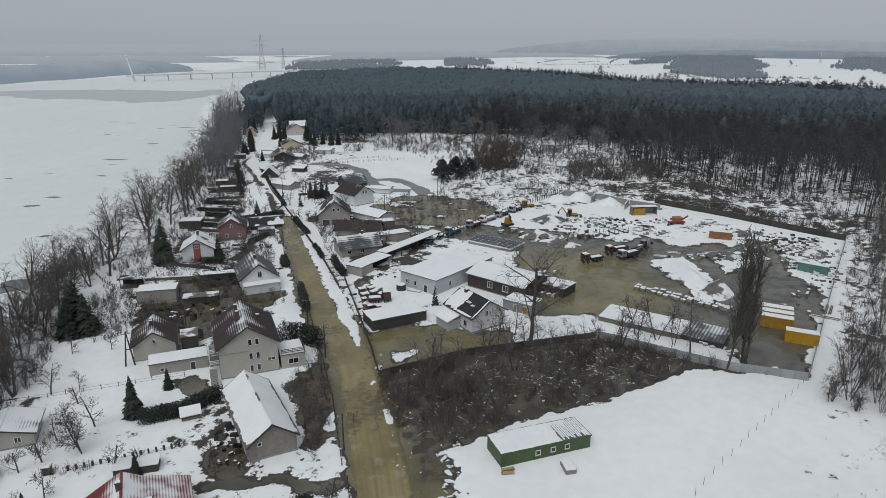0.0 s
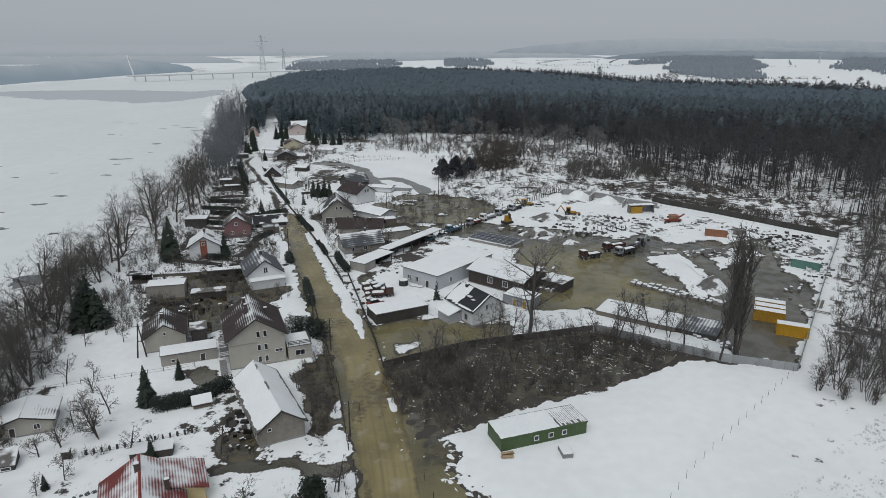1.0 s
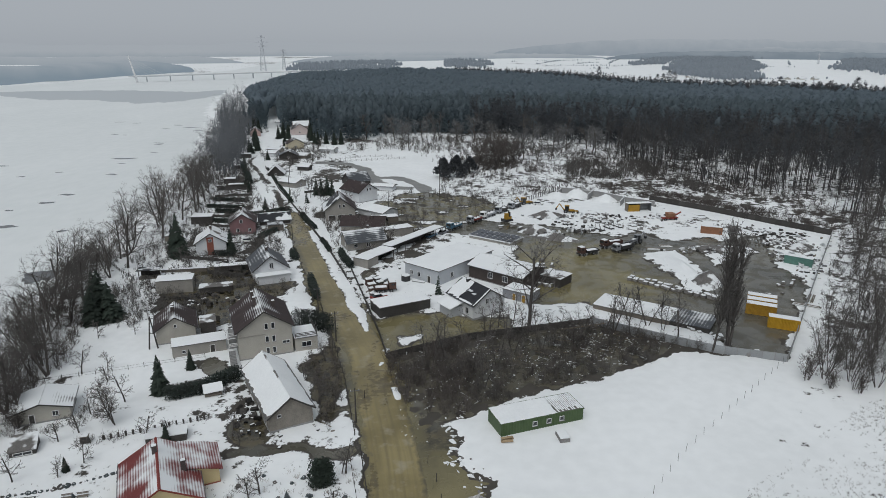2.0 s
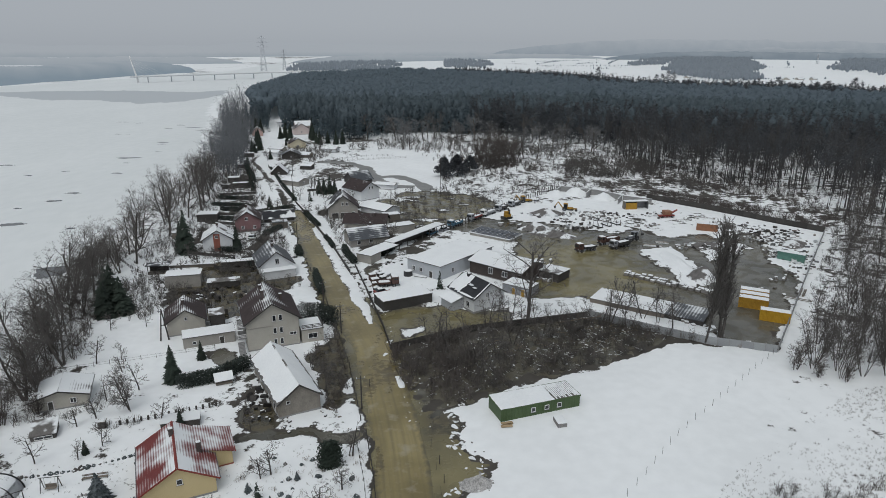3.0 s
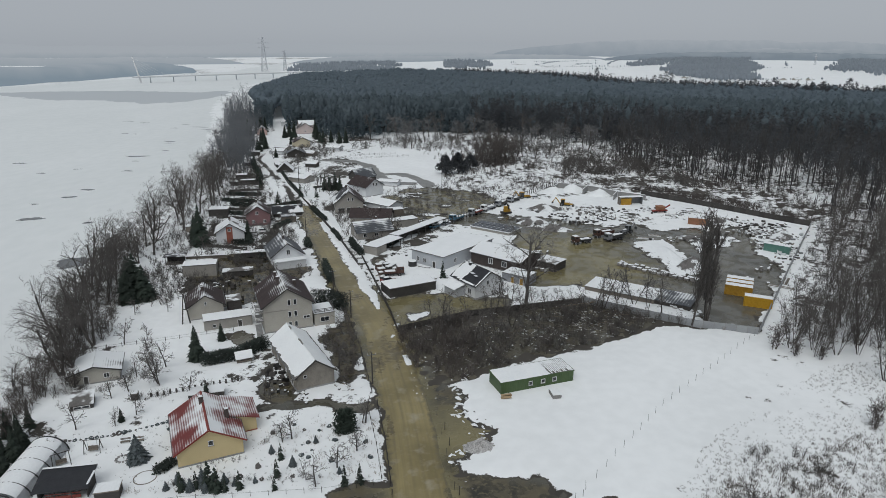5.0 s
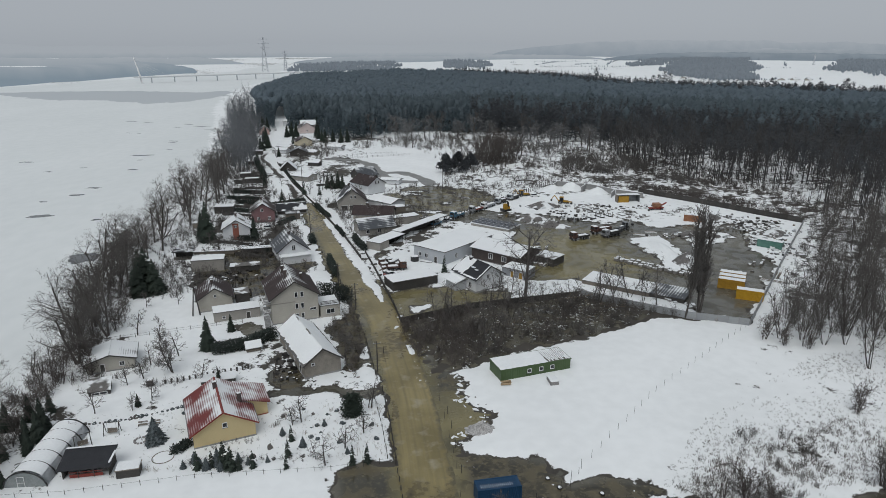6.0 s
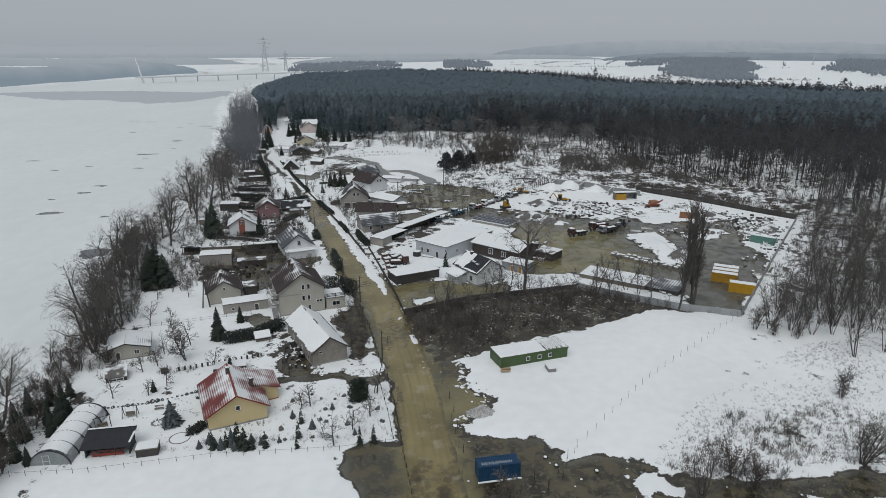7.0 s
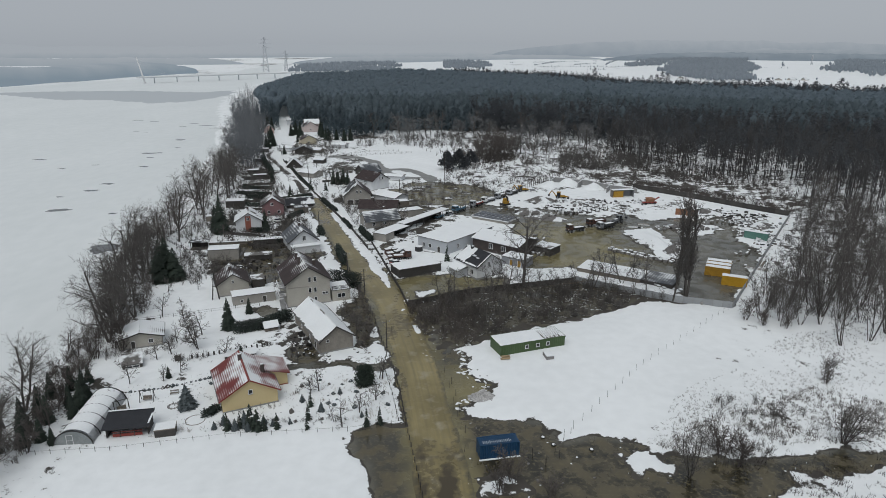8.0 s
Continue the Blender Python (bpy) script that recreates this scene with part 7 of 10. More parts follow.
rubble_field("loose_rubble", "loose grey stones and scrap under thin snow", [(40, 222, 9, 5, 75), (52, 224, 9, 5, 45), (34, 203, 6, 4, 60), (58, 216, 7, 4, 40), (100, 207, 10, 5, 80), (108, 190, 10, 8, 110), (104, 172, 6, 8, 90), (84, 182, 9, 4, 90), (78, 222, 8, 5, 30), (26, 158, 4, 9, 60), (47, 204, 6, 4, 50)], pile_mat, 3)
rubble_field("loose_scrap", "dark loose scrap lying round the yards", [(45, 212, 8, 4, 30), (60, 222, 8, 5, 25), (112, 200, 9, 6, 60), (-18, 150, 3, 6, 30), (-33, 88, 4, 5, 40), (-62, 140, 8, 8, 60), (-55, 165, 8, 8, 60), (-28, 205, 8, 6, 50), (-20, 190, 6, 6, 40)], M["timber_dark"], 4)


# posts along the road's wet edge, clods and tyres in the mud
for k, (px, py) in enumerate(((-3.0, 74.9), (-2.1, 69), (-1.3, 63.3), (-0.7, 59), (-0.3, 55.1), (0.1, 48.7), (0.5, 41.7), (10.7, 41.7), (12.8, 45.8), (14.4, 48), (16.2, 50.8), (18, 53.5))):
    o = empty("road_post", pose(px, py, 0, 4 * math.sin(k * 2.9), 4 * math.cos(k * 1.3)), "thin dark post standing in the mud", "post", "posts along the wet edge")
    part("post", bm_cyl((0, 0, -0.4), (0, 0, 1.4), 0.035, 0.03, 6), M["timber_dark"], o)
rg = random.Random(91)
for k in range(46):
    px, py = (rg.uniform(0.5, 6), rg.uniform(40, 80)) if k < 26 else (rg.uniform(8, 45), rg.uniform(40, 50))
    s = rg.uniform(0.10, 0.32)
    bm = bmesh.new()
    bmesh.ops.create_icosphere(bm, subdivisions=1, radius=s, matrix=Matrix.Diagonal((1, 0.8, 0.6, 1)))
    for q in bm.verts:
        q.co *= 1 + 0.5 * noise.noise(q.co * 5 + Vector((px, py, k)))
    me = bpy.data.meshes.new("mud_clod")
    bm.to_mesh(me)
    bm.free()
    me.materials.append(snow if k % 4 == 0 else M["rubble"])
    o = new("mud_clod", me)
    o.matrix_world = pose(px, py, max(0.02, float(ground_height(np.array(px), np.array(py)))), 0, 0, 50 * k)
    tagged(o, "snowy lump lying in the mud" if k % 4 == 0 else "dark clod of earth lying in the mud", "clod", "clods in the mud")
for px, py in ((14.6, 50.5), (13.2, 52.6), (20.5, 49.2)):
    o = empty("old_tyre", pose(px, py, 0.05, 6, 0, 40), "old tyre lying in mud with snow on it", "tyre", "tyres in the mud")
    bm = bmesh.new()
    for i in range(16):
        for j in range(6):
            a, b = 2 * math.pi * i / 16, 2 * math.pi * j / 6
            bm.verts.new(((0.30 + 0.11 * math.cos(b)) * math.cos(a), (0.30 + 0.11 * math.cos(b)) * math.sin(a), 0.1 + 0.1 * math.sin(b)))
    bm.verts.ensure_lookup_table()
    for i in range(16):
        for j in range(6):
            bm.faces.new([bm.verts[x] for x in (i * 6 + j, (i + 1) % 16 * 6 + j, (i + 1) % 16 * 6 + (j + 1) % 6, i * 6 + (j + 1) % 6)])
    part("tread", bm, M["rubber"], o)
    part("snow_ring", bm_cyl((0, 0, 0.17), (0, 0, 0.22), 0.30, 0.26, 12), snow, o)
# ---- trees and shrubs ----
def tubes(segs, sides=3):
    """Tapered tubes (two sides: slivers for the finest twigs) from rows of (p0, p1, r0, r1), as arrays."""
    s = np.array([(*a, *b, r0, r1) for a, b, r0, r1 in segs])
    p, q, r0, r1 = s[:, :3], s[:, 3:6], s[:, 6], s[:, 7]
    d = q - p
    d /= np.linalg.norm(d, axis=1)[:, None] + 1e-9
    ref = np.where(np.abs(d[:, 2:3]) > 0.9, np.array([[1.0, 0, 0]]), np.array([[0, 0, 1.0]]))
    a = np.cross(d, ref)
    a /= np.linalg.norm(a, axis=1)[:, None]
    b = np.cross(d, a)
    if sides == 2:
        turn = np.random.default_rng(len(s)).uniform(0, 2 * np.pi, len(s))[:, None]
        e = (np.cos(turn) * a + np.sin(turn) * b) * 1.35
        v = np.stack([p - e * r0[:, None], p + e * r0[:, None], q + e * r1[:, None], q - e * r1[:, None]], 1)
        return v.reshape(-1, 3), np.arange(4 * len(s)).reshape(-1, 4)
    w = 2 * np.pi * np.arange(sides) / sides
    ring = np.cos(w)[None, :, None] * a[:, None] + np.sin(w)[None, :, None] * b[:, None]
    v = np.concatenate([p[:, None] + ring * r0[:, None, None], q[:, None] + ring * r1[:, None, None]], 1)
    base = np.arange(len(s))[:, None, None] * 2 * sides
    k = np.arange(sides)
    f = np.stack([k, (k + 1) % sides, (k + 1) % sides + sides, k + sides], 1)[None] + base
    return v.reshape(-1, 3), f.reshape(-1, 4)


def grow(out, rg, p, d, length, r, level, spec, bare=1, sway=0.06):
    """One limb, bent in pieces, with its side limbs. spec: per level (side limbs, their length, spread, lift)."""
    pieces = (5, 3, 2, 2, 1)[level]
    kids, share, spread, lift = spec[level]
    for i in range(pieces):
        bend = 0.13 if level else sway
        d = (d + Vector((rg.gauss(0, bend), rg.gauss(0, bend), rg.gauss(0, 0.08) + lift))).normalized()
        q = p + d * (length / pieces)
        r1 = r * (1 - 0.75 / pieces) if level else r * (1 - 0.55 / pieces)
        out[level].append((tuple(p), tuple(q), r, r1))
        if kids and (i >= bare or level):
            lot = kids / max(1, pieces - (0 if level else bare))
            for _ in range(int(lot) + (rg.random() < lot % 1)):
                a = rg.uniform(0, 2 * math.pi)
                side = d.orthogonal().normalized()
                side.rotate(Matrix.Rotation(a, 3, d))
                way = (d * (1 - spread) + side * spread).normalized()
                start = p + (q - p) * rg.random()
                grow(out, rg, start, way, length * share * rg.uniform(0.65, 1.15) * (1.1 - 0.4 * i / pieces), max(r1 * 0.55, 0.018), level + 1, spec)
        p, r = q, r1


def bare_tree(seed, h, r, spec, trunk_mat, twig_mat, name, label, at, stems=1, sides=2, lean=0.05, twig_r=0.022, fan=0.28):
    rg = random.Random(seed)
    out = [[] for _ in range(6)]
    for s in range(stems):
        a = rg.uniform(0, 6.28)
        w = lean if stems == 1 else fan
        grow(out, rg, Vector((0.25 * math.cos(a) * (stems > 1), 0.25 * math.sin(a) * (stems > 1), -0.3)), Vector((w * math.cos(a), w * math.sin(a), 1)).normalized(), h * rg.uniform(0.8, 1.0), r * (1 if stems == 1 else rg.uniform(0.6, 1)), 0, spec)
    ob = empty(name, at, label, "tree" if name != "shrub" else "shrub")
    thick = out[0] + out[1]
    fine = [(a, b, max(r0, twig_r), max(r1, twig_r * 0.8)) for lev in out[2:] for a, b, r0, r1 in lev]
    for nm, segs, mt, sd in (("trunk", thick, trunk_mat, 4), ("crown", fine, twig_mat, sides)):
        o = new(nm, fast_mesh(nm, *tubes(segs, sd), mt))
        o.parent = ob
    return ob


WIDE = [(9, 0.55, 0.58, 0.03), (6, 0.55, 0.52, 0.04), (5, 0.5, 0.52, 0.03), (2, 0.6, 0.5, 0.0), (0, 0, 0, 0)]
SLIM = [(11, 0.34, 0.5, 0.03), (5, 0.5, 0.5, 0.05), (4, 0.5, 0.5, 0.03), (0, 0, 0, 0)]
BUSH = [(6, 0.55, 0.45, 0.03), (5, 0.5, 0.5, 0.03), (4, 0.5, 0.5, 0.0), (0, 0, 0, 0)]
POPLAR = [(46, 0.22, 0.30, 0.09), (6, 0.42, 0.34, 0.12), (4, 0.5, 0.35, 0.08), (0, 0, 0, 0)]
rng = random.Random(21)


def spread_copies(models, places, label, group, lo=0.8, hi=1.15):
    """The first models stand at the first places; the rest are copies, turned and scaled."""
    for k, (x, y) in enumerate(places):
        s = rng.uniform(lo, hi)
        z = float(ground_height(np.array(x), np.array(y)))
        m = pose(x, y, z, 0, 0, rng.uniform(0, 360)) @ Matrix.Diagonal((s, s, s * rng.uniform(0.9, 1.1), 1))
        if k < len(models):
            models[k].matrix_world = m
            ob = models[k]
        else:
            src = models[k % len(models)]
            ob = copy_thing(src, Matrix.Identity(4))
            ob.matrix_basis = m
        tagged(ob, label, "", group)


# the river bank
BANK_TREE = [(8, 0.58, 0.50, 0.035), (5, 0.58, 0.52, 0.02), (5, 0.52, 0.52, 0.0), (2, 0.6, 0.5, -0.02), (0, 0, 0, 0)]
bank_models = [bare_tree(100 + k, 13.5 + 1.0 * k, 0.34, BANK_TREE, M["bark"], M["twig"], "bare_tree", "", Matrix.Identity(4), (2, 1, 2, 1)[k], 2, 0.14, 0.0175, 0.34) for k in range(4)]
places = []
far_places = []
for y in list(np.arange(88, 290, 6.6)) + list(np.arange(290, 520, 4.4)):
    if 165 < y < 262 and rng.random() < 0.2:
        continue
    for row in range((1 + (rng.random() < 0.6) if y < 150 else 1) if y < 250 else 2 if y < 290 else 3):
        (places if y < 290 else far_places).append((float(bank_x(y)) + (6 if y < 150 else 12 if y < 290 else 17) + row * 5.5 + rng.uniform(-3, 3), float(y) + rng.uniform(-2.5, 2.5)))
spread_copies(bank_models, places, "leafless grey-brown riverside tree with a spreading crown", "trees along the river bank", 0.62, 0.98)
spread_copies([copy_thing(bank_models[0], Matrix.Identity(4))], [(-77, 60), (-80, 57), (-73, 46), (-75, 42), (-72, 38), (-84, 72), (-77, 55), (-70, 40), (-79, 50)], "low spreading leafless tree at the garden's edge", "trees at the garden's edge", 0.5, 0.8)
spread_copies([copy_thing(bank_models[1], Matrix.Identity(4))], [(-92.5, 194), (-96, 203), (-94.5, 229), (-96, 236), (-90, 164), (-95, 217), (-97, 246)], "tall leafless riverside tree with heavy forked limbs", "tall trees along the river bank", 1.15, 1.4)
spread_copies([copy_thing(bank_models[2], Matrix.Identity(4))], [(-79, 101), (-80, 95), (-84, 112), (-88, 121), (-92, 134), (-96, 149), (-101, 157)], "low forked leafless tree on the river bank", "low trees along the river bank", 0.55, 0.85)
spread_copies([copy_thing(bank_models[0], Matrix.Identity(4))], [(-79.5, 91), (-80, 86), (-79, 81), (-82.5, 84)], "small spreading leafless tree at the bank", "small trees at the bank", 0.34, 0.5)
bush_models = [bare_tree(140 + k, 3.6 + 0.7 * k, 0.07, BUSH, M["twig_red"], M["twig_red"], "shrub", "", Matrix.Identity(4), 6, 2, 0.3, 0.016) for k in range(3)]
places = [(float(bank_x(y)) + rng.uniform(3, 8 if y < 80 else 12), float(y)) for y in np.arange(48, 180, 4.0)]
spread_copies(bush_models, places, "leafless brown shrub on the river bank", "shrubs on the river bank", 0.7, 1.5)

# by the depot
bare_tree(171, 27.0, 0.36, POPLAR, M["bark"], M["twig"], "poplar", "tall leafless columnar poplar by the depot fence", pose(58.6, 113.2, 0), 3, 2, 0.05, 0.02, 0.10)
bare_tree(174, 25.0, 0.30, POPLAR, M["bark"], M["twig"], "poplar", "leafless columnar poplar beside its taller neighbour", pose(55.4, 112.6, 0), 2, 2, 0.05, 0.02, 0.10)
bare_tree(185, 18.0, 0.45, WIDE, M["bark"], M["twig"], "bare_tree", "dark leafless tree with twisted limbs in the wet plot", pose(18.5, 123.6, 0), 1, 2, 0.03)
willow_models = [bare_tree(230 + k, 10.5 + 1.4 * k, 0.085, [(9, 0.30, 0.38, 0.06), (5, 0.5, 0.42, 0.06), (3, 0.5, 0.5, 0.03), (0, 0, 0, 0)], M["bark"], M["twig"], "bare_tree", "", Matrix.Identity(4), 5, 2, 0.2, 0.014, 0.27) for k in range(3)]
slim_models = [bare_tree(190 + k, 10.5 + k, 0.16, SLIM, M["bark"], M["twig"], "bare_tree", "", Matrix.Identity(4), 2, 2, 0.1, 0.02) for k in range(3)]
spread_copies(slim_models, [(2, 100), (5, 104.5), (10, 106), (14, 112), (20, 113.5), (17, 117), (27, 115), (33, 117.5), (40, 117), (12, 101.5), (7, 98), (-3, 104), (0, 110), (45.7, 125.5), (48.4, 122.8), (42, 127.8), (11.7, 124.6), (9, 119), (37, 122), (50.5, 119), (13.5, 119.5), (24, 118), (30, 119)], "slim leafless tree at the edge of the wet plot", "slim trees by the plot", 0.5, 1.0)
places = [(73.5, 102.5), (76, 99.5), (79, 104), (82, 100), (86.5, 103), (90, 108), (85, 110), (79, 112), (92, 120), (95, 128), (99, 118), (102, 133), (88, 117), (105, 145), (109, 138), (112, 155), (118, 150), (116, 165), (122, 172), (127, 165), (128, 182), (133, 176), (100, 108), (107, 112), (112, 122), (118, 132), (125, 143), (131, 155), (138, 190), (94, 98), (103, 99), (112, 105), (120, 115), (130, 130), (84, 106), (88, 112), (93, 115), (97, 123), (104, 126), (108, 132), (103, 140), (110, 148), (115, 158), (121, 160), (124, 177), (130, 170), (135, 184), (140, 175), (136, 162), (128, 150), (122, 138), (115, 128), (108, 118), (99, 104), (90, 100)]
depot_side = [(68.6, 108.0), (82, 128), (95.7, 148.6), (129.6, 198.7)]
places = [q for q in places if q[1] < 113 or line_distance(np.array(q[0]), np.array(q[1]), depot_side) > 5] + [(146, 200), (142, 168), (150, 182), (139, 150), (134, 141), (128, 124), (122, 106), (150, 150), (156, 164), (146, 140), (160, 178), (152, 170), (164, 190), (158, 200), (170, 200), (148, 188), (140, 132), (136, 118), (168, 182), (144, 158), (154, 190), (133, 168), (128, 157), (80, 101), (84, 97), (88, 103), (92, 106), (97, 111), (103, 104), (109, 110), (116, 112), (121, 121), (113, 118), (105, 121), (111, 128), (119, 128), (126, 134), (118, 143), (124, 150), (131, 147), (138, 142), (141, 150), (135, 158), (142, 177), (137, 170)]
places = [q for k, q in enumerate(places) if k % 5 not in (1, 3) or q[1] < 100]
spread_copies(willow_models, places, "leafless many-stemmed willow in the snow", "willows beside the depot fence", 0.75, 1.2)
spread_copies([copy_thing(willow_models[1], Matrix.Identity(4))], [(71.6, 100.4), (74.8, 96.4), (77.4, 98.4), (79.4, 97), (73.2, 103), (78.5, 107.5)], "dense leafless willow clump at the field's corner", "willow clump by the depot corner", 0.75, 0.95)
spread_copies([copy_thing(willow_models[2], Matrix.Identity(4))], [(86.5, 101.4), (82.6, 86.4), (90, 88.4), (88.7, 110.6), (96, 92), (94, 103), (101, 96), (108, 92), (104, 118), (112, 124), (110, 136), (120, 146), (128, 160), (126, 122), (140, 154), (132, 188), (140, 196), (150, 164), (116, 102), (144, 126), (162, 172), (146, 206), (98, 112)], "tall leafless many-stemmed tree east of the depot", "tall trees east of the depot", 1.1, 1.45)
bare_tree(203, 6.6, 0.13, BUSH, M["bark"], M["twig"], "shrub", "slender leafless tree standing in the flood's edge", pose(34.0, 42.6, 0), 5, 2, 0.25, 0.013, 0.4)
bare_tree(201, 6.4, 0.14, BUSH, M["bark"], M["twig"], "shrub", "bushy leafless willow by the flood water", pose(61.5, 50.5, 0), 9, 2, 0.3, 0.02)
spread_copies([copy_thing(bush_models[1], Matrix.Identity(4))], [(42, 45.2), (40.6, 47.2), (44, 47), (7, 41), (5, 39), (75, 52), (82, 58), (70, 70), (88, 66), (68, 100), (71, 97), (75, 95), (12.4, 37.6)], "leafless shrub at the water's edge", "shrubs by the flood water", 0.8, 1.3)

# fruit trees and garden bushes
fruit = [bare_tree(210 + k, 3.2 + 0.4 * k, 0.11, [(7, 0.6, 0.6, 0.03), (5, 0.5, 0.55, 0.05), (4, 0.5, 0.5, 0.0), (0, 0, 0, 0)], M["bark"], M["twig"], "fruit_tree", "", Matrix.Identity(4), 1, 2, 0.15, 0.018) for k in range(3)]
GARDEN = [(-27.8, 66.5), (-26.5, 67.5), (-15.6, 72), (-15.5, 64.2), (-20.4, 55.5), (-22, 57), (-57, 71), (-55, 74.5), (-63, 70), (-62.5, 63), (-61, 88), (-57, 92), (-63.5, 99), (-66, 104), (-70, 102), (-60, 82.5), (-62, 80), (-48, 80), (-45, 82), (-33, 79.5), (-35, 82), (-21, 96), (-19.5, 90), (-20.5, 101), (-25, 117), (-23.5, 112), (-68, 120), (-72, 125), (-75, 118), (-78, 110), (-66, 150), (-72, 152), (-79, 156), (-82, 165), (-77, 170), (-58, 168), (-52, 195), (-56, 200), (-58, 222), (-66, 240), (-76, 262), (-45, 232), (-50, 246), (-58, 262), (-63, 285), (-70, 300), (-17, 240), (-15, 72), (-18, 60)]
spread_copies(fruit, GARDEN, "small leafless fruit tree in a snowy garden", "fruit trees in the gardens", 0.75, 1.4)
garden_trees = [bare_tree(240 + k, 6.5 + k, 0.15, [(9, 0.45, 0.55, 0.03), (5, 0.5, 0.5, 0.02), (4, 0.5, 0.5, 0.0), (0, 0, 0, 0)], M["bark"], M["twig"], "bare_tree", "", Matrix.Identity(4), 2, 2, 0.12, 0.02, 0.25) for k in range(2)]
spread_copies(garden_trees, [(-58, 133), (-66, 137), (-49, 144), (-62, 152), (-72, 163), (-55, 172), (-80, 190), (-70, 186), (-64, 222), (-74, 228), (-83, 242), (-90, 256), (-80, 276), (-92, 296), (-96, 306), (-60, 246), (-52, 222), (-22, 176), (-18, 188), (-26, 196), (-44, 232), (-38, 246), (-52, 256), (-60, 272), (-27, 101), (-24, 108), (-22.5, 92), (-88, 270), (-104, 330), (-98, 342), (-70, 330)], "leafless dark garden tree between the houses", "garden trees between the houses", 0.6, 1.1)
bare_tree(220, 8.6, 0.18, [(14, 0.42, 0.55, 0.03), (7, 0.5, 0.5, 0.02), (6, 0.55, 0.5, -0.03), (0, 0, 0, 0)], M["bark"], M["twig"], "bare_tree", "bushy leafless birch in the garden", pose(-55.2, 85.0, 0), 2, 2, 0.1, 0.018)
places = [(rng.uniform(-60, 30) - 20, rng.uniform(372, 430)) for _ in range(60)]
spread_copies([copy_thing(fruit[0], Matrix.Identity(4))], places[:45], "leafless young tree in the far orchard", "orchard trees", 0.9, 1.6)


def conifer(seed, h, w, name, label, material, at, tiers=9, per=13):
    """A spruce: a trunk and whorls of drooping boughs, each a folded fan of needles."""
    rg = random.Random(seed)
    v, f = [], []
    for t in range(tiers):
        k = t / tiers
        z, reach = h * (0.06 + 0.92 * k), w * (1 - k) ** 0.85 + 0.06
        for b in range(max(5, int(per * (1 - 0.5 * k)))):
            a = rg.uniform(0, 6.283)
            ln, wd = reach * rg.uniform(0.6, 1.12), max(0.12, reach * 0.26)
            c, s = math.cos(a), math.sin(a)
            drop = ln * rg.uniform(0.15, 0.5)
            zz = z + rg.uniform(-0.5, 0.5) * h / tiers
            root, tip = (0.0, 0.0, zz + 0.12 * h / tiers), (c * ln, s * ln, zz - drop)
            mid = (c * ln * 0.55, s * ln * 0.55, zz - drop * 0.25)
            l = (mid[0] - s * wd, mid[1] + c * wd, mid[2] - 0.25 * wd)
            r = (mid[0] + s * wd, mid[1] - c * wd, mid[2] - 0.25 * wd)
            i = len(v)
            v += [root, l, tip, r, (mid[0], mid[1], mid[2] + 0.1)]
            f += [(i, i + 1, i + 4), (i + 1, i + 2, i + 4), (i + 2, i + 3, i + 4), (i + 3, i, i + 4)]
    i = len(v)
    v += [(0.0, 0.0, h), (0.1 * w, 0, h * 0.86), (-0.06 * w, 0.09 * w, h * 0.86), (-0.06 * w, -0.09 * w, h * 0.86)]
    f += [(i, i + 1, i + 2), (i, i + 2, i + 3), (i, i + 3, i + 1)]
    ob = empty(name, at, label, "tree")
    o = new("crown", fast_mesh("crown", v, f, material))
    o.parent = ob
    part("trunk", bm_cyl((0, 0, -0.3), (0, 0, h * 0.7), 0.02 * h + 0.03, 0.02, 6), M["bark"], ob)
    return ob


